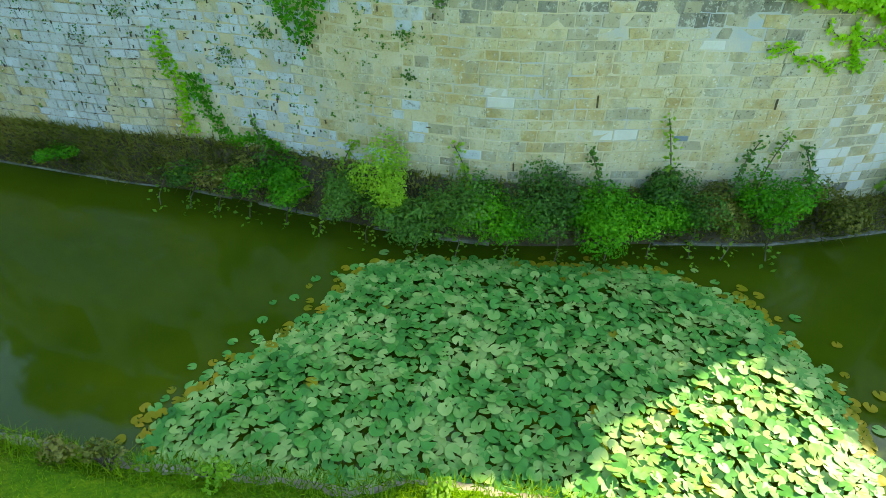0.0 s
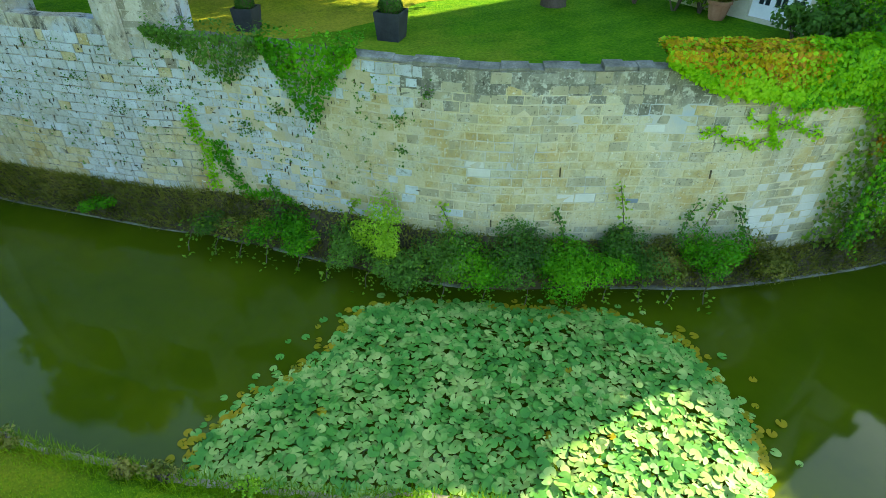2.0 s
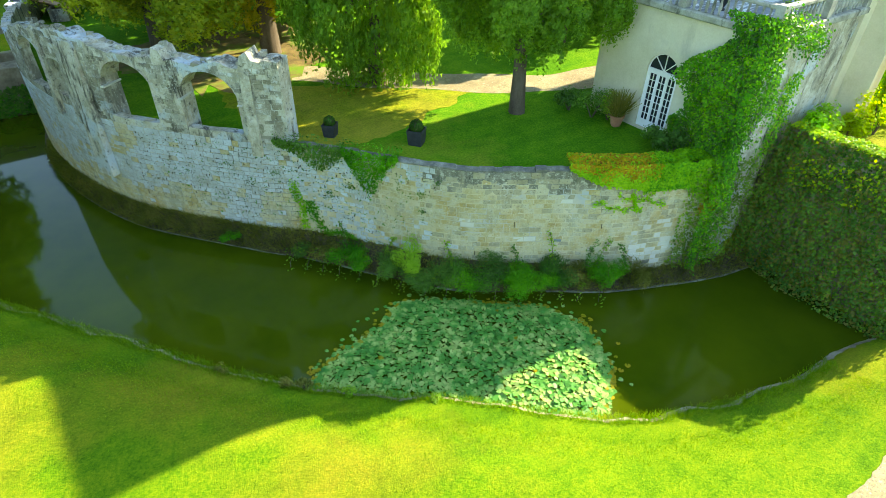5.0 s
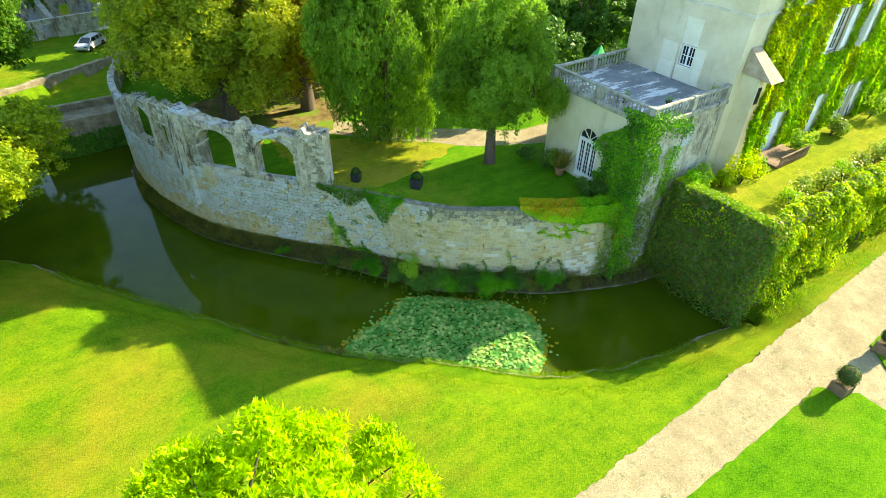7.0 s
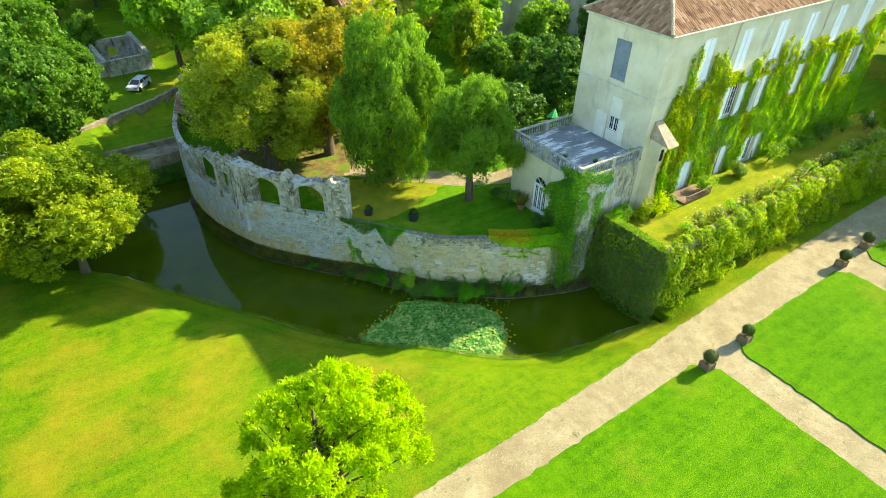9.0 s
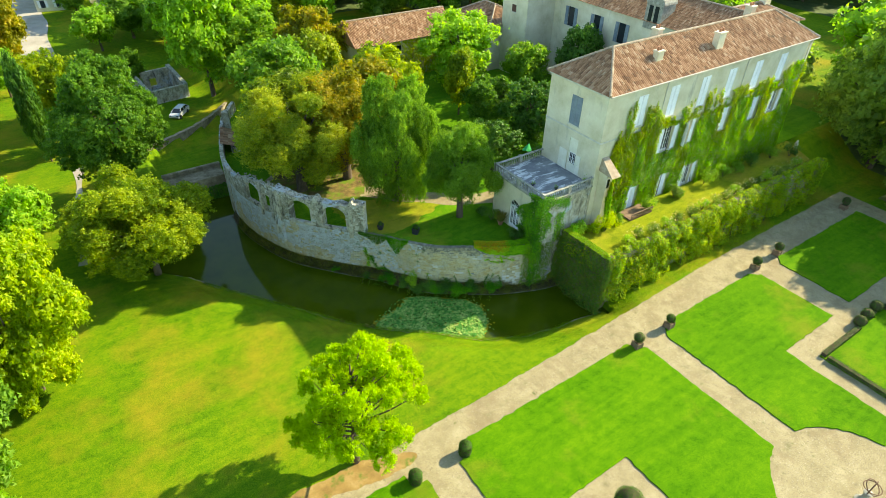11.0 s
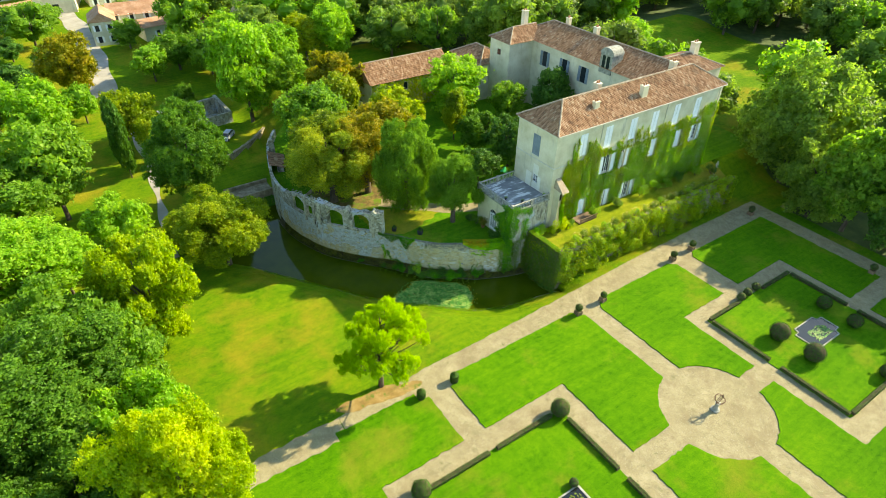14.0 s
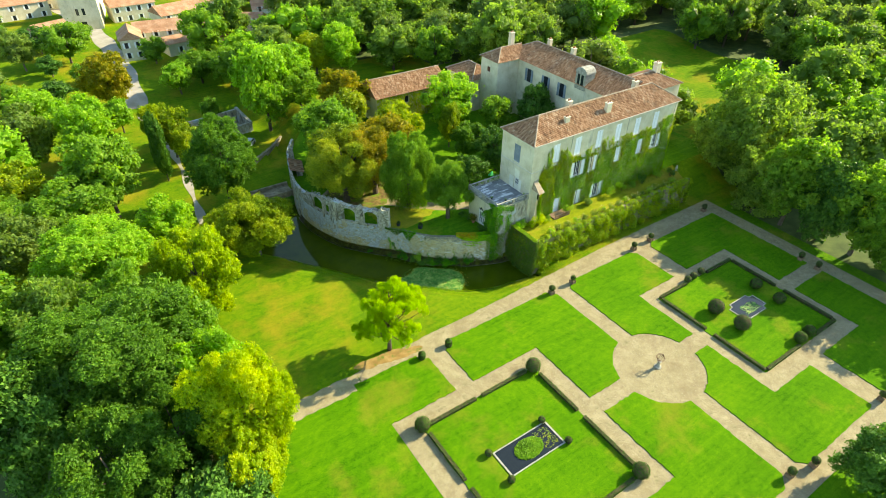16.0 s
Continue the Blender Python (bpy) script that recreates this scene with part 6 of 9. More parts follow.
def bush(name, label, x, y, z, r, h, mat, seed, n=900, leaf=0.13, group="", stems=5):
    """A shrub: a few stems from one root and an uneven mass of leaves."""
    rng = np.random.default_rng(seed)
    t = thing(name, label, "shrub", group, at=pose(x, y, z))
    g = Geo()
    pos, nor = [], []
    for k in range(stems + 3):
        a = rng.uniform(0, 6.28)
        q = rng.uniform(0.2, 0.75) * r
        c = (math.cos(a) * q, math.sin(a) * q, h * rng.uniform(0.35, 0.75))
        if k < stems:
            g.tube([(0, 0, -0.1), (c[0] * 0.5, c[1] * 0.5, c[2] * 0.6), c], [0.03, 0.02, 0.008], 5, False)
        p, v = blob_points(rng, n // (stems + 3), c, r * rng.uniform(0.35, 0.6), h / r * 0.6)
        p[:, 2] = np.maximum(p[:, 2], 0.02)
        pos.append(p)
        nor.append(v + np.array([0, 0, 0.4]))
    part("stem", g, M["bark"], t)
    part("foliage", quads("foliage", leaves(np.concatenate(pos), np.concatenate(nor), leaf, rng, 0.5, 0.7, 0.2), M[mat]), None, t)
    return t


rp = np.random.default_rng(71)


def on_wall(s, z, out):
    x, y = moat_wall.at(s, out)
    return (x, y, z)


def wall_normal(s):
    a, b = moat_wall.at(s, 0.0), moat_wall.at(s, 1.0)
    return (b[0] - a[0], b[1] - a[1], 0.15)


# brambles on the ledge, hanging towards the water
for k, (s, o, hgt, r, mt, n) in enumerate([
        (4.3, 0.35, 1.1, 0.7, "weed", 1300), (5.4, 0.4, 1.2, 0.75, "leaf", 1700), (6.6, 0.4, 0.8, 0.6, "weed", 900), (7.6, 0.5, 1.15, 0.8, "leaf", 1900), (8.6, 0.5, 1.45, 0.85, "leaf", 2300), (9.5, 0.5, 1.3, 0.9, "ivy", 2300), (10.5, 0.55, 1.45, 0.85, "leaf", 2200),
        (11.4, 0.5, 1.2, 0.85, "ivy", 2000), (12.4, 0.5, 1.15, 0.8, "leaf", 2000), (13.3, 0.55, 1.1, 0.8, "leaf", 1900), (14.1, 0.55, 1.45, 0.6, "leaf_light", 1700), (15.1, 0.5, 1.0, 0.75, "leaf", 1700), (16.2, 0.5, 0.85, 0.7, "ivy", 1500), (17.3, 0.5, 0.75, 0.7, "leaf", 1300), (18.2, 0.5, 0.6, 0.6, "weed", 900),
        (19.5, 0.45, 0.6, 0.55, "leaf", 800), (23.0, 0.4, 0.5, 0.5, "leaf", 600), (27.5, 0.4, 0.6, 0.6, "weed", 700)]):
    x, y = moat_wall.at(s, o * ledge_width(s) / 0.86 + 0.2)
    mt = {"leaf": ("leaf_dark", "ivy", "leaf_dark")[k % 3], "ivy": "ivy"}.get(mt, mt)
    bush("bramble_bush", "tangled green bramble on the ledge above the water", x, y, 0.3, r * 1.35, hgt * rp.uniform(0.75, 1.5), mt, 100 + k, int(n * 2.4), 0.066, "brambles on the ledge")
# trailing sprays over the water
for k, (s, n) in enumerate([(7.2, 70), (9.1, 80), (11.0, 80), (11.9, 70), (12.7, 80), (13.8, 70), (14.8, 60), (15.7, 60), (17.6, 60), (5.6, 60), (6.4, 70), (8.2, 60), (10.1, 60), (16.8, 60), (18.3, 70), (19.3, 60)]):
    x, y = moat_wall.at(s, 0.7)
    x2, y2 = moat_wall.at(s + 0.4, 1.55)
    g = Geo()
    ends = [(x + (x2 - x) * t + rp.normal(0, 0.04), y + (y2 - y) * t + rp.normal(0, 0.04), 0.75 + 0.25 * math.sin(3.1 * t) - 0.62 * t * t) for t in np.linspace(0, 1, 9)]
    t_ = thing("bramble_shoot", "long leafy bramble shoot trailing over the water", "shrub", "bramble shoots")
    part("stem", g.tube(ends, [0.012] * 9, 5), M["bark"], t_)
    p = np.array(ends)[rp.integers(2, 9, n)] + rp.normal(0, 0.13, (n, 3)) * np.array([1, 1, 0.4])
    part("foliage", quads("foliage", leaves(p, np.tile((0, 0, 1.0), (n, 1)), 0.11, rp, 0.4), M["leaf"]), None, t_)
# young shoots standing up against the wall
for k, (s, top, lean) in enumerate([(7.9, 2.7, 0.25), (6.5, 2.2, -0.4), (6.0, 2.3, -0.5), (9.4, 2.0, 0.3), (12.2, 2.0, 0.4), (4.7, 2.0, 0.3), (15.2, 1.8, -0.3), (17.2, 1.9, 0.4)]):
    ends = [on_wall(s + lean * t * t, 0.9 + (top - 0.9) * t, 0.35 - 0.2 * t + 0.05 * math.sin(5 * t)) for t in np.linspace(0, 1, 8)]
    t_ = thing("bramble_shoot", "young leafy bramble shoot against the stone", "shrub", "bramble shoots")
    part("stem", Geo().tube(ends, [0.012] * 8, 5), M["bark"], t_)
    n = 85
    p = np.array(ends)[rp.integers(1, 8, n)] + rp.normal(0, 0.075, (n, 3))
    part("foliage", quads("foliage", leaves(p, np.tile((-0.5, -0.6, 0.5), (n, 1)), 0.1, rp, 0.5), M["leaf_dark" if k % 2 else "leaf"]), None, t_)
# dry weeds all along the ledge
n = 15000
s_ = rp.uniform(S_OUT + 0.3, 39, n)
s_ = np.where((s_ > 5) & (s_ < 18) & (rp.random(n) < 0.6), rp.uniform(18, 38, n), s_)
o_ = rp.uniform(0.02, 0.85, n)
base = np.array([on_wall(a, 0.1 + (1.02 - 1.05 * max(0, b - 0.1) / 0.75 * (0.9 if b < 0.78 else 1.0)) * ledge_top(a), b * ledge_width(a) / 0.86) for a, b in zip(s_, o_)])
ln = rp.uniform(0.12, 0.42, (n, 1))
dr = unit(rp.normal(0, 0.5, (n, 3)) + np.array([-0.25, -0.3, 0.8]))
sd = unit(np.cross(dr, rp.normal(0, 1, (n, 3)))) * 0.012
tagged(part("dry_weeds", quads("dry_weeds", np.stack([base - sd, base + sd, base + dr * ln + sd * 0.3, base + dr * ln - sd * 0.3], 1), M["weed"])), "dry brown and green weeds covering the ledge", "weeds", "", "stuff")
n = 8500
s_ = rp.uniform(S_OUT + 0.3, 39, n)
o_ = rp.uniform(0.02, 0.85, n)
base = np.array([on_wall(a, 0.12 + (1.08 - 1.05 * max(0, b - 0.1) / 0.75) * ledge_top(a), b * ledge_width(a) / 0.86) for a, b in zip(s_, o_)]) + rp.normal(0, 0.05, (n, 3))
leaf_mass("ledge_weeds", "low green and brown weeds on the ledge", "weeds", base, np.tile((-0.3, -0.35, 0.8), (n, 1)), 0.085, "weed", 5, 0.6, 0.2, "stuff")

# ivy hanging over the coping
def hanging(name, label, s0, s1, tips, mat, seed, density, size=0.085, top=5.8):
    rng = np.random.default_rng(seed)
    pos, nor = [], []
    n = int(density * (s1 - s0))
    ss_ = rng.uniform(s0, s1, n)
    low = np.interp(ss_, [a for a, _ in tips], [b for _, b in tips])
    for s, lo in zip(ss_, low):
        z = lo + (top + 0.1 - lo) * rng.random() ** 0.8
        z += rng.normal(0, 0.08)
        pos.append(on_wall(s, z, 0.05 + 0.22 * rng.random() * (0.4 + 0.6 * (z - lo) / max(0.1, top - lo)) if z < top else rng.uniform(-0.5, 0.15)))
        nor.append(wall_normal(s) if z < top else (0, 0, 1))
    t = thing(name, label, "climber")
    st = Geo()
    for k in range(6):
        s = rng.uniform(s0 + 0.1, s1 - 0.1)
        lo = float(np.interp(s, [a for a, _ in tips], [b for _, b in tips]))
        st.tube([on_wall(s, top, 0.03), on_wall(s + rng.normal(0, 0.1), (top + lo) / 2, 0.05), on_wall(s + rng.normal(0, 0.15), lo + 0.1, 0.04)], [0.014, 0.01, 0.005], 5, False)
    part("stem", st, M["bark"], t)
    part("foliage", quads("foliage", leaves(np.array(pos), np.array(nor), size, rng, 0.45, 0.8, 0.8), M[mat]), None, t)


hanging("ivy", "dark green ivy hanging in a point from the coping", 14.6, 17.1, [(14.6, 5.7), (15.2, 4.9), (15.9, 3.6), (16.4, 4.2), (17.1, 5.5)], "ivy", 31, 950)
hanging("ivy", "dark ivy and capers hanging from the wall top", 17.1, 20.2, [(17.1, 5.4), (17.9, 4.6), (18.4, 4.5), (19.2, 5.2), (20.2, 5.6)], "leaf_dark", 32, 620)
def cushion(s0, s1, n, low, mats, seed, label):
    """A thick mass of creeper rolled over the wall top and hanging down its face."""
    rng = np.random.default_rng(seed)
    t = thing("virginia_creeper", label, "climber")
    got = {m: ([], []) for m, _, _ in mats}
    for k in range(n):
        s = rng.uniform(s0, s1)
        lo = float(np.interp(s, [a for a, _ in low], [b for _, b in low])) + rng.normal(0, 0.05)
        u = rng.random()
        fat = 0.75 + 0.35 * noise.noise((s * 1.6, u * 3.0, 4.0))
        face = 6.02 - lo
        if u < 0.4:
            a = u / 0.4
            p, q = (-0.7 + 0.8 * a, 5.85 + 0.32 * fat * math.sin(math.pi * min(1, 0.25 + 0.6 * a))), (0.3 * a, 1.0)
        else:
            a = (u - 0.4) / 0.6
            p, q = (0.1 + (0.34 * (1 - a) ** 0.5 + 0.05) * fat, 6.05 - face * a), (1.0, 0.35)
        d = rng.random() ** 2 * 0.18
        x, y = moat_wall.at(s, p[0] - d * q[0])
        w = wall_normal(s)
        val = (p[1] - lo) / face + 0.35 * noise.noise((s * 1.3, u * 4.0, 9.0))
        for m, lo_v, share in mats:
            if val > lo_v and rng.random() < share:
                got[m][0].append((x, y, p[1] - d * q[1]))
                got[m][1].append((w[0] * q[0], w[1] * q[0], q[1]))
                break
    st = Geo()
    for s in np.linspace(s0 + 0.3, s1 - 0.3, 5):
        st.tube([on_wall(s, 5.85, -0.5), on_wall(s + 0.1, 5.9, 0.08), on_wall(s + 0.2, 5.3, 0.06)], [0.02, 0.014, 0.006], 5, False)
    part("stem", st, M["bark"], t)
    for m, (pp, nn) in got.items():
        if pp:
            part("foliage", quads("foliage", leaves(np.array(pp), np.array(nn), 0.105, rng, 0.35, 0.85, 0.8), M[m]), None, t)


cushion(4.2, 7.75, 6500, [(4.2, 4.75), (5.2, 4.85), (6.2, 5.0), (7.0, 5.35), (7.75, 5.75)], [("cushion_gold", 0.85, 0.45), ("leaf_rust", 0.6, 0.3), ("cushion_gold", 0.4, 0.4), ("cushion", -9, 1.0)], 33, "creeper turning yellow and orange over the wall top")
cushion(0.8, 4.5, 7000, [(0.8, 3.9), (1.8, 4.3), (2.8, 4.7), (4.5, 4.7)], [("cushion", 0.2, 0.8), ("ivy", -9, 1.0)], 35, "bright green creeper cushion over the wall top")
hanging("ivy", "bright green ivy cushion over the wall top", 0.9, 4.6, [(0.9, 3.2), (1.6, 3.6), (2.6, 4.6), (3.4, 4.7), (4.6, 4.5)], "cushion", 34, 1100, 0.1)
# rust-coloured leaves in the creeper
n = 160
ss_ = rp.uniform(1.0, 1.9, n)
leaf_mass("creeper_tuft", "orange-red creeper leaves on the wall face", "climber", [on_wall(s, 3.3 + rp.random() * 0.55, 0.16 + 0.18 * rp.random()) for s in ss_], [wall_normal(s) for s in ss_], 0.095, "leaf_rust", 36)
# creeper sprays on the wall face
for k, (s0, s1, z0, z1) in enumerate([(5.6, 3.4, 4.55, 3.9), (6.6, 4.4, 4.1, 3.75), (5.0, 4.6, 4.6, 3.8)]):
    n = 230
    t = rp.random(n)
    s = s0 + (s1 - s0) * t
    t_ = thing("creeper_spray", "bright green creeper spray on the stone", "climber", "creeper sprays")
    line = [on_wall(s0 + (s1 - s0) * q, z0 + (z1 - z0) * q + 0.35 * noise.noise(((s0 + (s1 - s0) * q) * 2.0, k * 3.0, 0)), 0.03) for q in np.linspace(0, 1, 12)]
    part("stem", Geo().tube(line, [0.012] * 12, 5), M["bark"], t_)
    pp = [on_wall(a, z0 + (z1 - z0) * b + 0.35 * noise.noise((a * 2.0, k * 3.0, 0)) + rp.normal(0, 0.08), 0.05) for a, b in zip(s, t)]
    part("foliage", quads("foliage", leaves(np.array(pp), np.array([wall_normal(a) for a in s]), 0.085, rp, 0.5, 0.75, 0.6), M["cushion"]), None, t_)
# the light green vine and the weeds in the joints
n = 420
t = rp.random(n)
leaf_mass("vine", "thin light green vine climbing the wall", "climber", [on_wall(19.55 - 0.35 * b + 0.12 * math.sin(9 * b) + rp.normal(0, 0.13), 1.3 + 2.5 * (1 - b) + rp.normal(0, 0.1), 0.05) for b in t], [wall_normal(19.4)] * n, 0.085, "cushion", 51)
t = rp.random(n)
leaf_mass("vine", "dark green vine climbing the wall", "climber", [on_wall(18.9 - 0.9 * b * b + rp.normal(0, 0.16), 0.9 + 2.0 * (1 - b), 0.06) for b in t], [wall_normal(19.0)] * n, 0.085, "ivy", 52)
t = rp.random(n)
leaf_mass("vine", "dark green vine spreading above the ledge", "climber", [on_wall(18.4 - 1.6 * b + rp.normal(0, 0.1), 1.05 + 0.75 * math.sin(3 * b) * 0.5 + rp.normal(0, 0.07), 0.06) for b in t], [wall_normal(18.0)] * n, 0.08, "ivy", 53)
pos, nor = [], []
for k in range(420):
    s, z = rp.uniform(12.8, 26), rp.uniform(1.6, 5.4)
    if rp.random() < smoothstep(12.8, 15, s) * smoothstep(1.2, 3.0, z) + 0.1:
        m = int(rp.integers(2, 7))
        for j in range(m):
            pos.append(on_wall(s + rp.normal(0, 0.045), z + rp.normal(0, 0.03) - 0.02, 0.02))
            nor.append(wall_normal(s))
for s, z, m, sp in ((17.9, 3.4, 90, 0.16), (13.7, 4.2, 60, 0.1), (13.6, 3.4, 40, 0.09), (16.9, 4.0, 60, 0.12), (20.4, 4.2, 60, 0.15), (21.5, 3.6, 50, 0.15), (22.6, 4.4, 50, 0.15), (12.9, 4.9, 40, 0.12)):
    for j in range(m):
        pos.append(on_wall(s + rp.normal(0, sp), z + rp.normal(0, sp * 0.8), 0.05))
        nor.append(wall_normal(s))
leaf_mass("wall_weeds", "small weeds rooted in the joints of the old wall", "weeds", pos, nor, 0.055, "leaf_dark", 55, 0.6, 1.0, "stuff")


# ivy mass on the corner of the garden room
def ivy_sheet(name, label, pts, nors, size, mats, seed, stems):
    rng = np.random.default_rng(seed)
    t = thing(name, label, "climber")
    for a, b in stems:
        a, b = Vector(a), Vector(b)
        m = a.lerp(b, 0.5) + Vector(rng.normal(0, 0.15, 3))
        part("stem", Geo().tube([a, m, b], [0.05, 0.035, 0.012], 6, False), M["bark"], t)
    pts, nors = np.asarray(pts), np.asarray(nors)
    pick = rng.random(len(pts))
    lo = 0.0
    for mt, share in mats:
        sel = (pick >= lo) & (pick < lo + share)
        lo += share
        part("foliage", quads("foliage", leaves(pts[sel], nors[sel], size, rng, 0.45, 0.8, 0.7), M[mt]), None, t)
    return t


pts, nors = [], []
for k in range(21000):
    y, z = rp.uniform(2.0, 5.7), rp.uniform(5.3, 11.3)
    edge = 5.1 - 1.4 * smoothstep(8.5, 11.2, z) + 0.35 * math.sin(z * 2.3)
    if y > edge:
        continue
    pts.append((16.2 - (0.1 + 0.9 * rp.random() ** 0.45) * (1.25 - 0.6 * smoothstep(8, 11, z)) * max(0.08, 0.6 + 0.6 * noise.noise((y * 0.9, z * 0.7, 3.3)) + 0.35 * noise.noise((y * 2.6, z * 1.9, 1.3))), y, z))
    nors.append((-1, -0.3, 0.35))
for k in range(9000):
    x, z = rp.uniform(15.2, 17.6), rp.uniform(0.6, 11.4)
    if x > 16.55 + 0.75 * smoothstep(4, 9, z) + 0.25 * math.sin(z * 1.7) + 0.2 * math.sin(z * 5.1):
        continue
    pts.append((x, 2.35 - rp.random() ** 1.5 * 0.7 * (0.6 + 0.4 * math.sin(x * 3 + z)), z))
    nors.append((-0.4, -1, 0.35))
for k in range(1300):
    x = rp.uniform(15.8, 19.5)
    pts.append((x, 2.2 - 0.4 * rp.random(), OT + 0.3 * rp.normal() + 0.5 - 0.35 * (x - 15.8)))
    nors.append((-0.3, -0.8, 0.6))
ivy_sheet("ivy", "thick bright green ivy covering the garden room corner", pts, nors, 0.1, [("cushion", 0.2), ("ivy", 0.5), ("leaf_dark", 0.3)], 81, [((16.1, 2.3, 0.8), (16.1, 2.6, 9)), ((15.9, 2.5, 5.4), (16.1, 4.0, 9.5)), ((16.0, 3.2, 5.4), (16.1, 4.8, 8))])
pts, nors = [], []
for k in range(900):
    z = rp.uniform(5.4, 8.9)
    pts.append((18.7 + 0.3 * noise.noise((z * 0.8, 0.0, 3.0)) + rp.normal(0, 0.34), 2.36 - 0.2 * rp.random(), z))
    nors.append((-0.4, -1, 0.3))
ivy_sheet("ivy", "thin green creeper strand on the bare side wall", pts, nors, 0.1, [("ivy", 0.6), ("leaf_light", 0.4)], 88, [((18.7, 2.33, 5.4), (18.8, 2.33, 8.8))])
pts, nors = [], []
for k in range(2600):
    s, z = rp.uniform(S_OUT + 1.5, 2.6), rp.uniform(0.6, 5.8)
    pts.append(on_wall(s, z, 0.05 + 0.5 * rp.random() ** 1.5))
    nors.append(wall_normal(s))
ivy_sheet("ivy", "dusty grey-green ivy in the corner of the moat", pts, nors, 0.12, [("leaf_grey", 0.6), ("leaf", 0.4)], 82, [(on_wall(0.6, 0.8, 0.1), on_wall(1.4, 5.4, 0.1))])

# creeper on the house front
pts, nors, up_, un_ = [], [], [], []
open_spots = [(a - 0.15, b + 0.15, *Z2) for a, b in W2] + [(a - 0.15, b + 0.15, *Z1) for a, b in W1] + [(W1[0][0] - 0.85, W1[0][1] + 0.85, *Z1), (W1[4][0] - 0.7, W1[4][1] + 0.7, *Z1), (W1[1][0] - 0.15, W1[1][1] + 0.75, *Z1)] + [(a - 0.15, b + 0.15, *Z0) for a, b in W0] + [(W0[2][0] - 0.75, W0[2][1] + 0.75, *Z0)]
tops = [(23.7, 9.2), (23.95, 11.2), (24.6, 13.6), (25.2, 15.8), (26.0, 17.6), (26.8, 18.6), (27.2, 17.8), (28.0, 16.2), (29.0, 17.6), (30.5, 17.2), (31.5, 16.0), (33, 15.4), (35, 16.0), (36.2, 16.4), (38, 16.2), (39.8, 17.3), (41, 17.0), (42.5, 16.0), (44.5, 16.6), (46, 16.4), (48, 15.8), (50.5, 16.5), (52, 16.0), (54.5, 17.0), (57, 17.6), (58.3, 16.8)]
for k in range(105000):
    x = 23.7 + 34.6 * rp.random() ** 1.25
    top = float(np.interp(x, [a for a, _ in tops], [b for _, b in tops])) + 0.4 + 0.5 * noise.noise((x * 1.9, 3.1, 0)) + 0.8 * noise.noise((x * 5.0, 1.1, 0))
    z = 5.7 + (top - 5.7) * rp.random()
    if any(a < x < b and c - 0.05 < z < d + 0.1 for a, b, c, d in open_spots):
        continue
    if noise.noise((x * 0.55, z * 0.55, 7.7)) + 0.5 * noise.noise((x * 2.4, z * 0.7, 1.7)) < -0.62 - 0.4 * (z < 12) + 0.3 * (z > 15.2) - 0.5 * (x < 29.5 and z < 15.5):
        continue
    if 29.8 < x < 36.5 and 8.6 < z < 11.6 and rp.random() < 0.25:
        continue
    depth = (0.22 + 0.16 * max(0, noise.noise((x * 0.8, z * 0.6, 1.3)) + 0.25 + 0.4 * noise.noise((x * 2.2, z * 1.3, 5.3)))) * (1.0 + 0.9 * smoothstep(12, 6, z) * smoothstep(36, 42, x)) * rp.random() ** 0.5
    p, q = (x, HY0 - 0.03 - depth - (1.16 + 0.35 * smoothstep(9.5, 6.5, z) if x < 24.4 and z < 12.2 else 0.0), z), (1.0, -0.45, 0.75)
    if noise.noise((x * 0.42, z * 0.2, 4.0)) + 0.4 * noise.noise((x * 1.7, z * 0.5, 8.0)) + 0.075 * (z - 12.2) - 0.012 * (x - 34) > rp.normal(0, 0.12):
        up_.append(p)
        un_.append(q)
    else:
        pts.append(p)
        nors.append(q)
ivy_sheet("house_creeper", "green creeper hanging in mats on the house front", pts, nors, 0.165, [("cushion", 0.42), ("leaf_light", 0.28), ("ivy", 0.08), ("creeper", 0.14), ("leaf", 0.08)], 83, [((x, 2.2, 5.7), (x + rp.normal(0, 1), 2.22, 12)) for x in np.arange(25, 58, 3.1)])
ivy_sheet("house_creeper", "yellow and olive creeper between the house windows", up_, un_, 0.165, [("creeper", 0.6), ("leaf_yellow", 0.14), ("leaf_orange", 0.16), ("leaf_light", 0.10)], 84, [((x, 2.2, 10), (x + rp.normal(0, 1), 2.22, 15.5)) for x in np.arange(25.5, 58, 2.7)])

# creeper hedge over the retaining wall
def clumpy(a, b, c):
    return 0.6 * noise.noise((a * 0.55, b * 0.5, c)) + 0.45 * noise.noise((a * 1.5, b * 1.1, c + 3.0)) + 0.25 * noise.noise((a * 3.4, b * 2.2, c + 7.0))


pts, nors = [], []
for k in range(16000):
    x, z = 19.3 + 39.3 * rp.random(), rp.uniform(1.3, 6.75)
    pts.append((x, -4.15 - 0.25 * rp.random(), z))
    nors.append((0.8, -0.6, 0.4))
for k in range(235):
    x, z = 19.5 + 38.9 * rp.random(), 1.5 + 5.0 * rp.random() ** 0.85
    r = rp.uniform(0.45, 0.95)
    p, v = blob_points(rp, int(330 * r / 0.7), (x, -4.25 - 0.5 * (6.8 - z) / 5.3 - 0.1 * rp.random(), z), r, 1.15, 0.7)
    keep = (p[:, 1] < -4.12) & (p[:, 2] > 1.4) & (p[:, 2] < 7.1)
    pts.extend(map(tuple, p[keep]))
    nors.extend(map(tuple, v[keep] + np.array([0.7, -0.3, 0.5])))
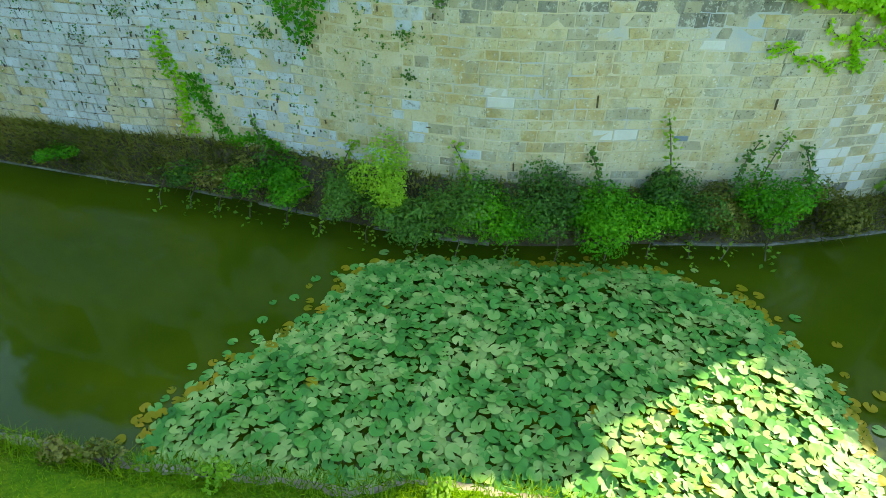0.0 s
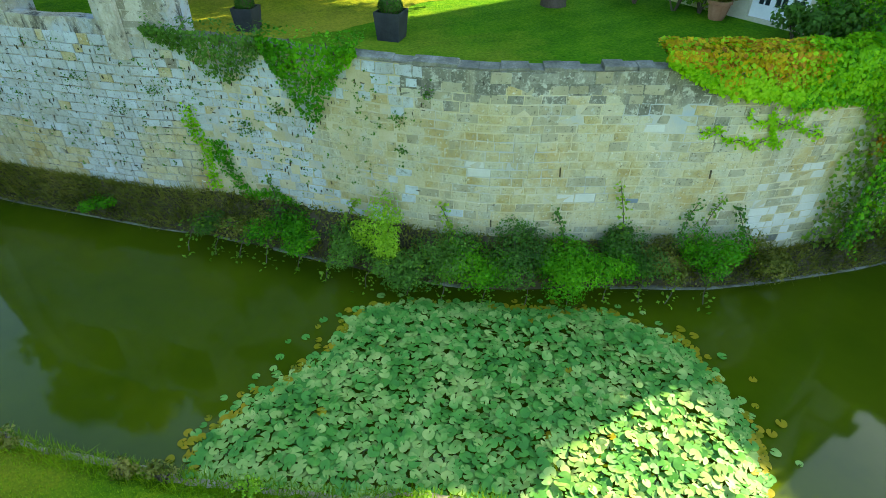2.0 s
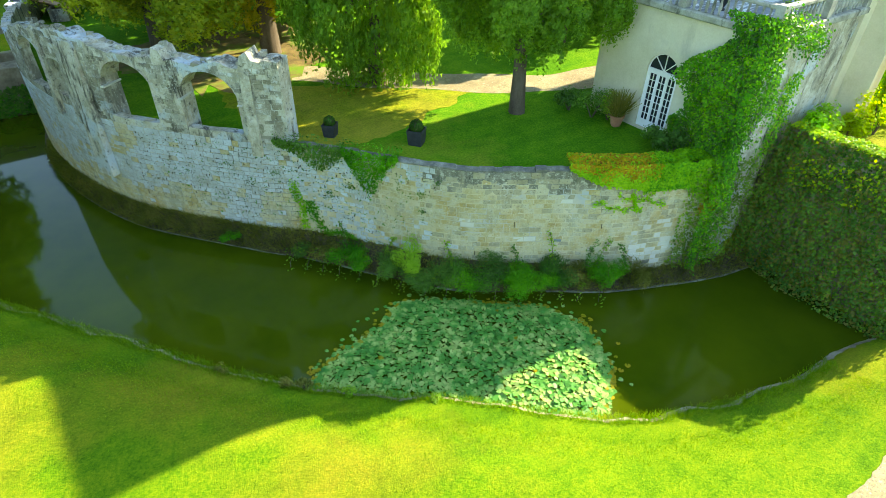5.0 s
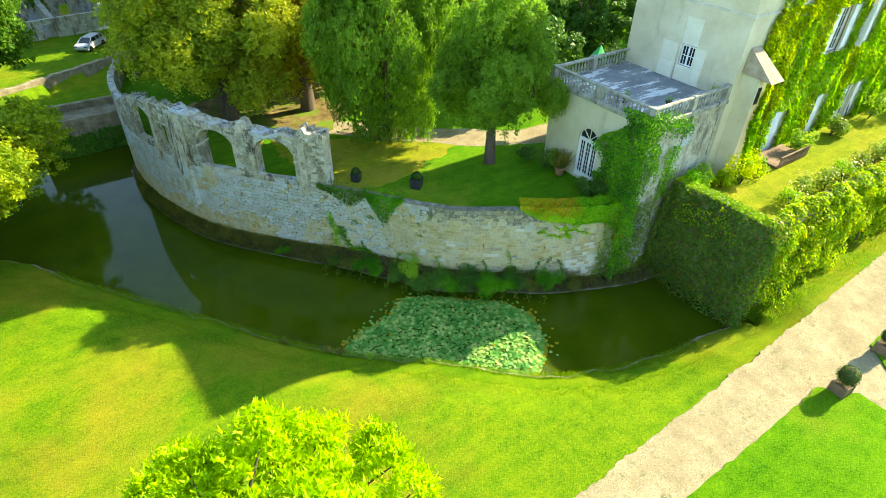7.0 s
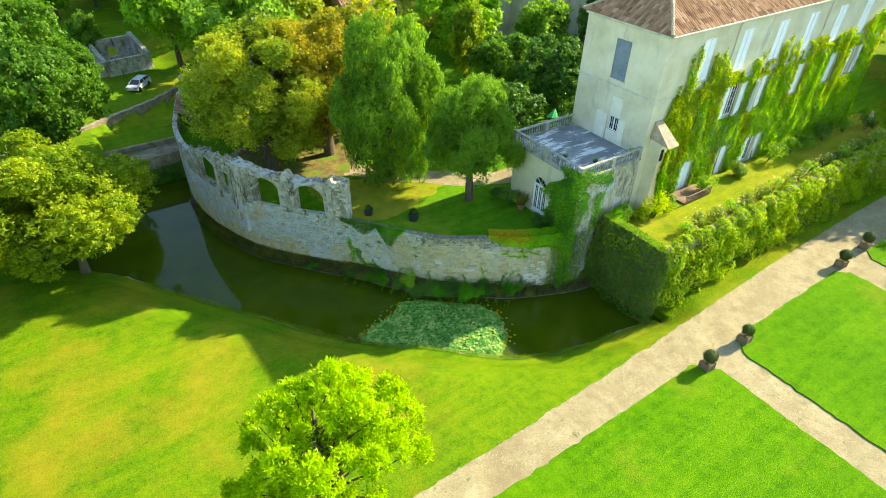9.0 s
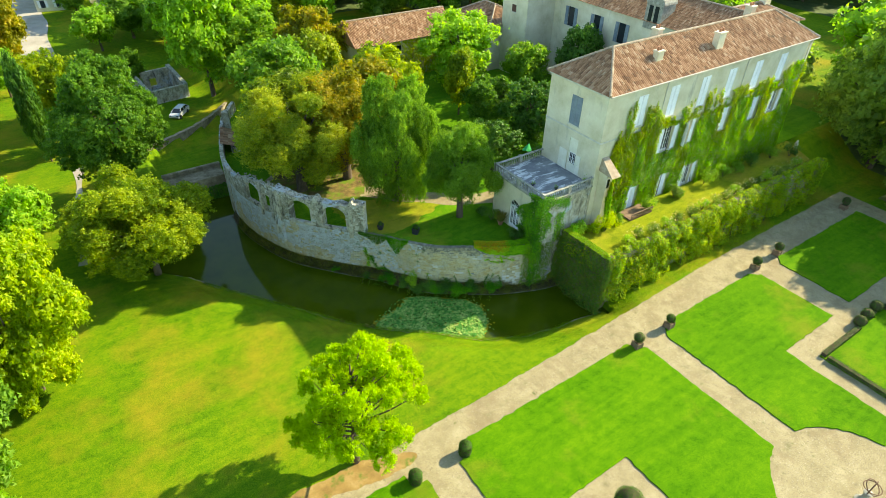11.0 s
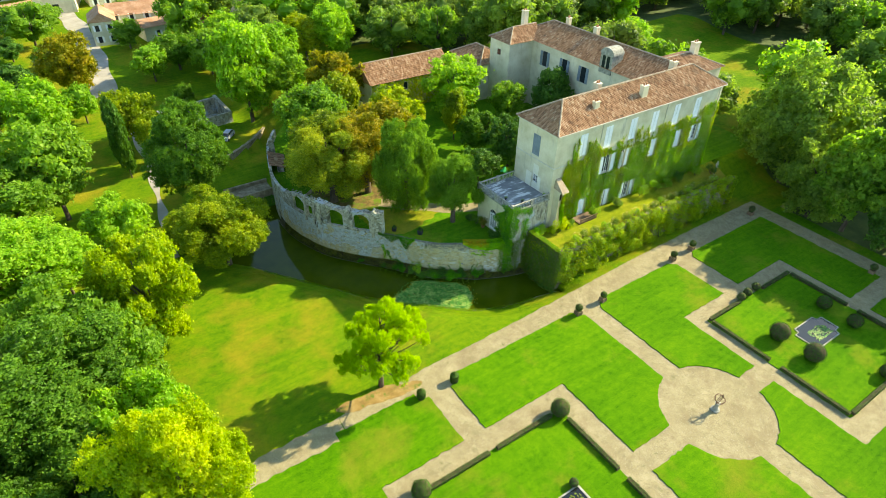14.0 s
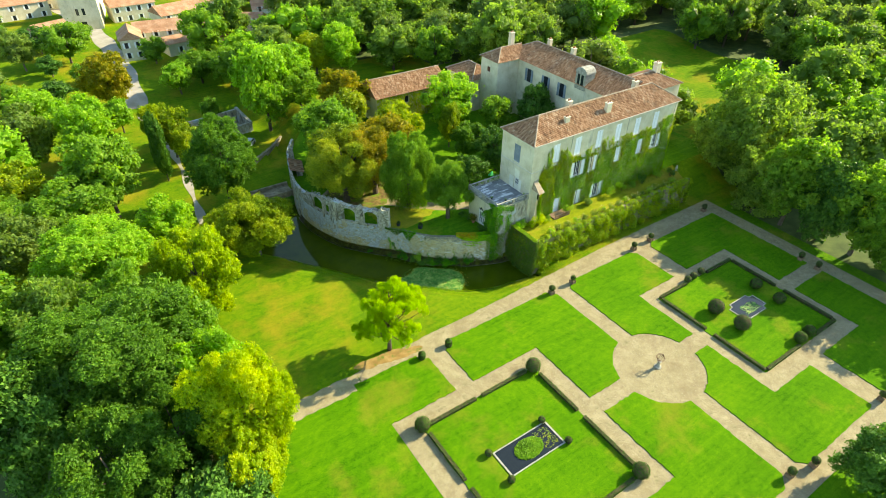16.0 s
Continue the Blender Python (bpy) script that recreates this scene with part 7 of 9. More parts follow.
for k in range(75):
    x, r = 19.6 + 38.8 * rp.random() ** 1.1, rp.uniform(0.3, 0.62)
    p, v = blob_points(rp, int(230 * r / 0.5), (x, -4.05 + rp.normal(0, 0.15), 6.72), r, 0.85, 0.7)
    keep = p[:, 2] > 6.66
    pts.extend(map(tuple, p[keep]))
    nors.extend(map(tuple, v[keep] + np.array([0.5, -0.1, 0.6])))
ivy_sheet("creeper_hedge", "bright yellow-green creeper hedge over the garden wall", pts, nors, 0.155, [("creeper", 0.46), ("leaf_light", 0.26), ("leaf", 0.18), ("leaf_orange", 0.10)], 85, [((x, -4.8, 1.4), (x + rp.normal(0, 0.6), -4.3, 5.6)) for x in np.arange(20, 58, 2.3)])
# same creeper at the end: darker leaves paint its shade, brighter ones its sun
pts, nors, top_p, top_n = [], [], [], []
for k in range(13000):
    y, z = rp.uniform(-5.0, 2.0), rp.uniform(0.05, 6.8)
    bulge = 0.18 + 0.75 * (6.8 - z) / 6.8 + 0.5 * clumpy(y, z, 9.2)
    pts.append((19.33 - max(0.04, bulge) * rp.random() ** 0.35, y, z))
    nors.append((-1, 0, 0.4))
for k in range(3600):
    x, z = rp.uniform(18.0, 19.8), rp.uniform(0.05, 6.1)
    if x < 18.25 + 0.35 * clumpy(x, z, 4.0) + 0.06 * z:
        continue
    pts.append((x, 2.3 - max(0.05, 0.5 + 0.4 * clumpy(x, z, 1.0)) * rp.random() ** 0.4, z))
    nors.append((-0.4, -0.8, 0.4))
for k in range(2400):
    y = rp.uniform(-3.9, 1.9)
    top_p.append((rp.uniform(19.15, 19.95), y, 6.72 + 0.25 * max(0, clumpy(y, 0, 2.5) + 0.4) * rp.random() ** 0.5))
    top_n.append((-0.2, 0, 1))
for k in range(700):
    y, z = rp.uniform(-2.8, 1.4), rp.uniform(4.6, 6.8)
    if clumpy(y, z, 6.0) > 0.0:
        top_p.append((19.1 - 0.3 * rp.random(), y, z))
        top_n.append((-1, 0, 0.4))
ivy_sheet("creeper_hedge", "brown-green creeper on the garden wall end, shade put into darker leaves", pts, nors, 0.13, [("weed", 0.34), ("leaf_dark", 0.48), ("leaf", 0.18)], 86, [((18.9, y, 0.3), (19.5, y + rp.normal(0, 0.5), 5.5)) for y in np.arange(-4.6, 1.6, 0.7)])
ivy_sheet("creeper_hedge", "green creeper along the end wall top, sunlight put into brighter leaves", top_p, top_n, 0.13, [("creeper", 0.5), ("leaf_light", 0.5)], 87, [((19.9, -3.0, 5.5), (19.9, 1.2, 5.8))])

# shrubs on the terrace garden
for k, x in enumerate(np.arange(23.5, 56, 2.1)):
    rose = bush("rose_bush", "pale flowering rose bush along the terrace hedge", x + rp.normal(0, 0.3), -2.7 + rp.normal(0, 0.2), 5.68, 0.85, 1.6, "leaf_grey" if k % 3 else "leaf_light", 200 + k, 520, 0.13, "rose bushes")
    p, v = blob_points(rp, 34, (0, 0, 1.05), 0.75, 0.85, 0.85)
    part("flowers", quads("flowers", leaves(p, v + np.array([0, 0, 0.5]), 0.14, rp, 0.4, 0.9), M["petal"]), None, rose, "pale cream flowers", kind="stuff")
for k, (x, y, r, h, mt) in enumerate([(20.3, 1.4, 0.9, 1.9, "cushion"), (21.4, 1.5, 0.9, 1.7, "leaf_light"), (22.6, 0.9, 0.8, 1.2, "creeper"), (23.9, 0.4, 1.2, 2.3, "creeper"), (25.2, 0.8, 0.9, 1.6, "creeper"), (26.3, 0.9, 0.8, 1.0, "leaf"), (31.2, 0.9, 1.0, 1.8, "leaf"), (35.9, 1.0, 0.9, 1.6, "leaf_grey"), (36.6, 0.9, 0.7, 1.2, "leaf"), (41.5, 1.0, 1.3, 2.2, "leaf"), (45.3, 0.8, 1.3, 2.0, "leaf_light"), (47.6, 0.6, 1.2, 1.6, "leaf"), (50.8, 0.6, 1.3, 2.2, "leaf_dark"), (55, 0.5, 1.3, 2.0, "leaf"), (57.8, -0.5, 1.4, 2.0, "leaf_dark")]):
    bush("shrub", "leafy shrub at the foot of the house", x, y, 5.68, r, h, mt, 240 + k, 800, 0.16, "terrace shrubs")
# grass verge under the creeper hedge
n = 5000
x = 19.5 + 39 * rp.random(n)
base = np.stack([x, -5.75 + 0.35 * rp.normal(0, 1, n).clip(-1.6, 1.6), np.full(n, 1.48)], 1)
dr = unit(rp.normal(0, 0.5, (n, 3)) + np.array([0, 0, 1.0]))
sd = unit(np.cross(dr, rp.normal(0, 1, (n, 3)))) * 0.014
ln = rp.uniform(0.08, 0.26, (n, 1))
tagged(part("verge_grass", quads("verge_grass", np.stack([base - sd, base + sd, base + dr * ln + sd * 0.3, base + dr * ln - sd * 0.3], 1), M["blade"])), "rough bright grass below the creeper hedge", "grass", "", "stuff")

# grass blades on the near bank
n = 46000
s_ = rp.uniform(4, 44, n)
o_ = -0.12 + np.abs(rp.normal(0, 1.0, n)) * 1.3
bx = np.array([bank.at(a, b) for a, b in zip(s_, o_)])
bz = np.concatenate([ground_z(bx[i : i + 4000, 0], bx[i : i + 4000, 1]) for i in range(0, n, 4000)]) + 0.0
bz = np.where(o_ < 0.25, 0.28 + (bz - 0.28) * np.clip(o_ / 0.25, 0, 1), bz)
base = np.column_stack([bx, bz])
dr = unit(rp.normal(0, 0.55, (n, 3)) + np.array([0.1, 0.1, 1.0]))
sd = unit(np.cross(dr, rp.normal(0, 1, (n, 3)))) * 0.008
ln = rp.uniform(0.04, 0.13, (n, 1)) * np.where(o_ < 0.35, 2.0, 1.0)[:, None]
tagged(part("bank_grass", quads("bank_grass", np.stack([base - sd, base + sd, base + dr * ln + sd * 0.2, base + dr * ln - sd * 0.2], 1), M["blade"])), "tufted grass along the lawn edge above the moat", "grass", "", "stuff")
for k, (s, r, h, mt) in enumerate([(24.2, 0.35, 0.5, "weed"), (24.9, 0.3, 0.45, "weed"), (22.6, 0.3, 0.4, "leaf_light"), (27.5, 0.3, 0.3, "weed"), (19.5, 0.25, 0.3, "leaf")]):
    x, y = bank.at(s, 0.15)
    bush("bank_weed", "tall feathery weed on the lawn edge", x, y, 0.3, r, h, mt, 270 + k, 240, 0.07, "bank weeds")

# ---------------------------------------------------------------- water lilies
lily_poly = [(-0.9, 6.6), (-0.95, 5.55), (0.0, 4.5), (1.25, 3.4), (2.9, 2.1), (4.1, 0.95), (5.2, -0.05), (6.15, -0.8), (7.0, -0.95), (7.95, -0.35), (8.85, 0.5), (9.2, 1.6), (9.65, 2.5), (9.4, 3.4), (8.95, 4.55), (7.1, 6.05), (5.25, 7.6), (3.95, 8.2), (2.2, 7.25), (0.6, 6.95)]
rl = np.random.default_rng(91)
pads = []
lx, ly = np.array([p[0] for p in lily_poly]), np.array([p[1] for p in lily_poly])
cell = {}
for k in range(90000):
    x, y = rl.uniform(-1, 9.9), rl.uniform(-1, 8.3)
    if not inside(lily_poly, np.array([x]), np.array([y]))[0]:
        continue
    key = (int(x / 0.2), int(y / 0.2))
    if any((x - a) ** 2 + (y - b) ** 2 < 0.11**2 for i in (-1, 0, 1) for j in (-1, 0, 1) for a, b in cell.get((key[0] + i, key[1] + j), ())):
        continue
    cell.setdefault(key, []).append((x, y))
    pads.append((x, y))
edge_d = [min(abs((x1 - x0) * (y0 - y) - (x0 - x) * (y1 - y0)) / math.hypot(x1 - x0, y1 - y0) if 0 <= ((x - x0) * (x1 - x0) + (y - y0) * (y1 - y0)) / ((x1 - x0) ** 2 + (y1 - y0) ** 2) <= 1 else min(math.hypot(x - x0, y - y0), math.hypot(x - x1, y - y1)) for (x0, y0), (x1, y1) in zip(lily_poly, lily_poly[1:] + lily_poly[:1])) for x, y in pads]
for k in range(70):
    i = int(rl.choice([0, 9, 10, 11, 12, 13, 14, 15, 16, 17, 18, 19, 17, 18, 19]))
    (x0, y0), (x1, y1) = lily_poly[i], lily_poly[(i + 1) % len(lily_poly)]
    f, o = rl.random(), abs(rl.normal(0, 0.22))
    w_ = math.hypot(x1 - x0, y1 - y0)
    pads.append((x0 + (x1 - x0) * f + (y1 - y0) / w_ * o, y0 + (y1 - y0) * f - (x1 - x0) / w_ * o))
    edge_d.append(-0.2)
for x, y in [(0.3, 7.0), (0.0, 6.9), (0.75, 7.15), (1.3, 7.5), (1.0, 7.0), (1.55, 7.75), (2.3, 8.0), (2.9, 8.3), (9.95, 2.0), (9.9, 1.2), (9.3, 0.2), (8.7, -0.5), (9.9, 3.1), (9.6, 4.0), (-0.3, 7.0), (0.9, 7.5), (1.9, 8.1)]:
    pads.append((x, y))
    edge_d.append(-0.2)


def pad_shape(seed):
    """A round notched leaf with a waved, slightly cupped rim."""
    r = np.random.default_rng(seed)
    n = 15
    gap = 0.28
    cup, ph = r.uniform(-0.04, 0.1), r.uniform(0, 6.28)
    vs = [(0.0, 0.0, 0.0)]
    for i in range(n):
        a = gap + (2 * math.pi - 2 * gap) * i / (n - 1)
        q = 1 + 0.05 * math.sin(3 * a + ph)
        vs.append((q * math.cos(a), q * math.sin(a), cup * (0.4 + 0.8 * abs(math.sin(a + ph))) + 0.04 * math.sin(4 * a + ph)))
    return vs, [(0, i, i + 1) for i in range(1, n)]


shapes = [pad_shape(k) for k in range(10)]
pad_mesh = {(k, m): Geo().add(*shapes[k]).mesh("lily_pad", M[m], True) for k in range(10) for m in ("pad", "pad_old")}
lily = thing("water_lilies", "dense patch of green water lily pads on the moat", "water plants")
joined = {"pad": Geo(), "pad_old": Geo()}
ones = 0
for (x, y), d in zip(pads, edge_d):
    size = rl.uniform(0.075, 0.13) * (0.9 if d < 0.1 else 1.0)
    mid = float(smoothstep(0.1, 0.9, d))
    tilt = 3 + 9 * mid
    z = 0.02 + mid * rl.uniform(0.01, 0.14)
    m = Matrix.LocRotScale((x, y, z), Euler((radians(rl.normal(0, tilt)), radians(rl.normal(0, tilt)), rl.uniform(0, 6.28))), (size, size, size))
    k = int(rl.integers(0, 10))
    mt = "pad_old" if (d < 0.12 and rl.random() < 0.45) or rl.random() < 0.006 else "pad"
    if ones < 300 and x < 4.6 and y < 6.4:
        ones += 1
        o = part("lily_pad", pad_mesh[k, mt], None, lily)
        o.matrix_basis = m
    else:
        vs, fs = shapes[k]
        joined[mt].add([m @ Vector(v) for v in vs], fs)
part("pad_cover", joined["pad"], M["pad"], lily, "crowded green pads", smooth=True, kind="stuff")
part("faded_pad_cover", joined["pad_old"], M["pad_old"], lily, "yellowed floating pads", smooth=True, kind="stuff")
st = Geo()
for x, y in pads[::3]:
    st.tube([(x, y, -0.3), (x + rl.normal(0, 0.03), y + rl.normal(0, 0.03), 0.06)], [0.012, 0.01], 4, False)
part("stalk_mass", st, M["leaf_dark"], lily, kind="stuff")

# ---------------------------------------------------------------- garden furniture and clipped plants
def clipped(name, label, category, pos, nor, size, mat, seed, parent=None, core=None, group=""):
    """A clipped plant: a leafy skin over a dark twiggy core."""
    rng = np.random.default_rng(seed)
    t = parent or thing(name, label, category, group)
    if core:
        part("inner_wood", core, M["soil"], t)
    part("foliage", quads("foliage", leaves(pos, nor, size, rng, 0.35, 0.75, 0.0), M[mat]), None, t)
    return t


def ball_cloud(rng, n, c, r):
    v = unit(rng.normal(0, 1, (n, 3)))
    lump = 1 + 0.05 * np.sin(v[:, :1] * 5 + c[0]) * np.cos(v[:, 1:2] * 4)
    return np.array(c) + v * r * lump * rng.uniform(0.93, 1.04, (n, 1)), v


def sphere_geo(c, r):
    return Geo().lathe([(max(0.01, r * math.sin(radians(a))), c[2] - r * math.cos(radians(a))) for a in range(0, 181, 20)], c[:2], 12)


def topiary_ball(x, y, z, r, seed, label="clipped box ball on the lawn", group="box balls", n=1500, leaf=0.09):
    rng = np.random.default_rng(seed)
    p, v = ball_cloud(rng, n, (x, y, z + r * 0.86), r)
    keep = p[:, 2] > z
    return clipped("topiary_ball", label, "topiary", p[keep], v[keep], leaf, "box", seed, None, sphere_geo((x, y, z + r * 0.86), r * 0.92), group)


PZ = 1.515
LZ = 1.60
for k, (x, y, r) in enumerate([(4.55, -21.1, 1.05), (-13.0, -20.9, 1.0), (4.4, -39.8, 1.0), (-12.8, -39.9, 1.0), (35.6, -27.6, 1.25), (35.8, -31.9, 1.25), (46.2, -27.6, 0.95), (46.0, -31.7, 0.95), (40.5, -38.2, 0.9), (42.9, -38.2, 0.9)]):
    topiary_ball(x, y, LZ, r, 300 + k, "large clipped box ball in the parterre", "large box balls", 2200, 0.1)
for k, (x, y) in enumerate([(-0.1, -28.1), (0.6, -32.1), (-8.5, -28.2), (-8.4, -32.3)]):
    topiary_ball(x, y, LZ, 0.48, 320 + k, "small clipped box ball at the basin corner", "basin box balls", 700, 0.08)
for k, (x, y) in enumerate([(39.8, -20.6), (41.9, -20.5), (38.2, -20.7)]):
    topiary_ball(x, y, LZ, 0.6, 330 + k, "clipped box ball in the parterre hedge", "hedge box balls", 700, 0.09)


def box_planter(x, y, z, s, h, ball_r, seed, turn=0.0, stem=0.25, ball=True):
    """A square timber planter with feet and corner posts, a clipped ball on a short stem."""
    t = thing("planter_box", "weathered square wooden planter with a clipped ball" if ball else "weathered square wooden planter with a small shrub", "planter", "garden planters", at=pose(x, y, z, 0, 0, turn))
    b = s / 2
    for sx in (-1, 1):
        for sy in (-1, 1):
            part("post", Geo().box(sx * b - 0.05, sx * b + 0.05, sy * b - 0.05, sy * b + 0.05, 0, h + 0.06, 0.012), M["wood"], t)
    for ax in (0, 1):
        for sg in (-1, 1):
            g = Geo()
            q = [(-b + 0.05, b - 0.05, sg * b - 0.02, sg * b + 0.02), (sg * b - 0.02, sg * b + 0.02, -b + 0.05, b - 0.05)][ax]
            part("side_panel", g.box(*q, 0.08, h, 0.008), M["wood"], t)
    part("soil", Geo().box(-b + 0.03, b - 0.03, -b + 0.03, b - 0.03, h - 0.16, h - 0.06), M["soil"], t)
    part("stem", Geo().tube([(0, 0, h - 0.1), (0, 0, h + stem + ball_r * 0.5)], [0.035, 0.03], 7), M["bark"], t)
    rng = np.random.default_rng(seed)
    p, v = ball_cloud(rng, 900, (0, 0, h + stem + ball_r * 0.75), ball_r)
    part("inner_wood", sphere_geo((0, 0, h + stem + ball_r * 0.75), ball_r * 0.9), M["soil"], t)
    part("foliage", quads("foliage", leaves(p, v, 0.08, rng, 0.35, 0.75), M["box"]), None, t)
    return t


for k, (x, y, s, h, r) in enumerate([(17.5, -10.75, 0.68, 0.66, 0.5), (22.15, -10.65, 0.68, 0.66, 0.44), (37.6, -9.9, 0.66, 0.64, 0.5), (42.2, -9.7, 0.66, 0.64, 0.5), (58.8, -8.8, 0.66, 0.64, 0.5), (59.6, -27.6, 0.66, 0.64, 0.5), (59.5, -30.6, 0.66, 0.64, 0.5), (18.6, -49.4, 0.66, 0.64, 0.5), (39.2, -49.9, 0.66, 0.64, 0.5), (22.2, -50.2, 0.66, 0.64, 0.5)]):
    box_planter(x, y, PZ, s, h, r, 340 + k, (k * 7) % 12 - 6, 0.2)


def topiary_drum(x, y, z, r, h, seed):
    """A clipped round-topped drum of box."""
    rng = np.random.default_rng(seed)
    a, u = rng.uniform(0, 6.28, 1500), rng.random(1500) * (h + r)
    rad = np.where(u < h, r, r * (1 - (u - h) / r) ** 0.5) * rng.uniform(0.94, 1.04, 1500)
    zz = np.where(u < h, u, h + 0.22 * (u - h) / r)
    pos = np.stack([x + rad * np.cos(a), y + rad * np.sin(a), z + zz], 1)
    nor = np.stack([np.cos(a), np.sin(a), np.where(u < h, 0.2, 1.5)], 1)
    core = Geo().lathe([(r * 0.92, z), (r * 0.92, z + h), (r * 0.6, z + h + 0.14)], (x, y), 12)
    clipped("topiary_drum", "small clipped round-topped box bush by the path", "topiary", pos, nor, 0.08, "box", seed, None, core, "path topiaries")


topiary_drum(-2.45, -11.1, PZ, 0.5, 1.05, 336)
topiary_drum(-6.9, -11.05, PZ, 0.5, 1.0, 337)


def zinc_planter(x, y, z, turn, seed, k=1.0):
    """A tall tapered dark metal planter with a clipped ball."""
    t = thing("metal_planter", "tall dark metal planter with a clipped box ball", "planter", "courtyard planters", at=pose(x, y, z, 0, 0, turn) @ Matrix.Scale(k, 4))
    g = Geo()
    a, b, h = 0.3, 0.36, 0.72
    g.add([(-a, -a, 0), (a, -a, 0), (a, a, 0), (-a, a, 0), (-b, -b, h), (b, -b, h), (b, b, h), (-b, b, h), (-b + 0.04, -b + 0.04, h), (b - 0.04, -b + 0.04, h), (b - 0.04, b - 0.04, h), (-b + 0.04, b - 0.04, h), (-b + 0.05, -b + 0.05, h - 0.12), (b - 0.05, -b + 0.05, h - 0.12), (b - 0.05, b - 0.05, h - 0.12), (-b + 0.05, b - 0.05, h - 0.12)],
          [(3, 2, 1, 0)] + [(i, (i + 1) % 4, 4 + (i + 1) % 4, 4 + i) for i in range(4)] + [(4 + i, 4 + (i + 1) % 4, 8 + (i + 1) % 4, 8 + i) for i in range(4)] + [(8 + i, 8 + (i + 1) % 4, 12 + (i + 1) % 4, 12 + i) for i in range(4)])
    part("pot", g, M["dark_metal"], t)
    part("soil", Geo().box(-0.3, 0.3, -0.3, 0.3, h - 0.18, h - 0.1), M["soil"], t)
    rng = np.random.default_rng(seed)
    p, v = ball_cloud(rng, 1500, (0, 0, h + 0.12), 0.31)
    part("inner_wood", sphere_geo((0, 0, h + 0.12), 0.28), M["soil"], t)
    part("foliage", quads("foliage", leaves(p, v, 0.06, rng, 0.35, 0.75), M["box"]), None, t)


zinc_planter(6.9, 11.25, COURT, 38, 360, 0.95)
zinc_planter(4.15, 13.95, COURT, 44, 361, 0.8)


# box edging of the two square beds
def hedge_run(x0, y0, x1, y1, w, h, seed):
    rng = np.random.default_rng(seed)
    L = math.hypot(x1 - x0, y1 - y0)
    dx, dy = (x1 - x0) / L, (y1 - y0) / L
    n = int(L * 260)
    u, f = rng.random(n) * L, rng.random(n)
    pos, nor = np.zeros((n, 3)), np.zeros((n, 3))
    top = f < 0.42
    side = np.where(rng.random(n) < 0.5, -1, 1)
    off = np.where(top, rng.uniform(-w / 2, w / 2, n), side * w / 2) + rng.normal(0, 0.02, n)
    z = np.where(top, h, rng.uniform(0.03, h, n)) + rng.normal(0, 0.025, n)
    pos[:, 0], pos[:, 1], pos[:, 2] = x0 + dx * u - dy * off, y0 + dy * u + dx * off, LZ + z
    nor[:, 0], nor[:, 1], nor[:, 2] = np.where(top, 0, -dy * side), np.where(top, 0, dx * side), np.where(top, 1, 0.2)
    a = math.degrees(math.atan2(dy, dx))
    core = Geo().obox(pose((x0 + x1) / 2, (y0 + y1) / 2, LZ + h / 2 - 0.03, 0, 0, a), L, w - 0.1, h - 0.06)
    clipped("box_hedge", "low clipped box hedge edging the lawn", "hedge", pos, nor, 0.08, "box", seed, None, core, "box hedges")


runs = [(-12.0, -20.9, -4.9, -20.9), (-3.9, -20.9, 3.5, -20.9), (4.75, -22.2, 4.75, -29.4), (4.75, -30.6, 4.75, -38.8), (3.4, -39.8, -3.9, -39.8), (-4.9, -39.8, -11.8, -39.8), (-12.7, -38.8, -12.7, -30.6), (-12.7, -29.4, -12.7, -22.0),
        (31.1, -21.0, 37.5, -21.0), (42.8, -21.0, 49.2, -21.0), (31.1, -21.4, 31.1, -29.3), (31.1, -30.7, 31.1, -38.7), (31.5, -38.8, 39.6, -38.8), (43.8, -38.8, 49.2, -38.8), (49.2, -21.4, 49.2, -29.3), (49.2, -30.7, 49.2, -38.4)]
for k, (a, b, c, d) in enumerate(runs):
    hedge_run(a, b, c, d, 0.5, 0.42, 380 + k)


# basins
def basin(name, poly, seed, plants):
    t = tagged(thing(name, "shallow stone-edged garden basin with dark water", "pond"), kind="structure")
    cx, cy = sum(p[0] for p in poly) / len(poly), sum(p[1] for p in poly) / len(poly)
    n = len(poly)
    inner = [(cx + (x - cx) * 0.945, cy + (y - cy) * 0.92) for x, y in poly]
    rim = Geo().add([(x, y, LZ + 0.09) for x, y in poly] + [(x, y, LZ + 0.09) for x, y in inner] + [(x, y, LZ - 0.1) for x, y in poly] + [(x, y, LZ - 0.3) for x, y in inner],
                    [(i, (i + 1) % n, n + (i + 1) % n, n + i) for i in range(n)] + [(2 * n + i, 2 * n + (i + 1) % n, (i + 1) % n, i) for i in range(n)] + [(n + i, n + (i + 1) % n, 3 * n + (i + 1) % n, 3 * n + i) for i in range(n)])
    part("rim", rim, M["old_trim"], t, "pale worn stone rim")
    part("water", Geo().add([(x, y, LZ + 0.035) for x, y in inner], [tuple(range(n))]), M["pool"], t, "dark still pond water")
    return t


def pool_build(n, l, b):
    b.inputs["Base Color"].default_value = (0.012, 0.016, 0.016, 1)
    bumped(n, l, b, noise_tex(n, l, coords(n, "World"), 2.0, 2, 0.5), 0.03, 0.01)


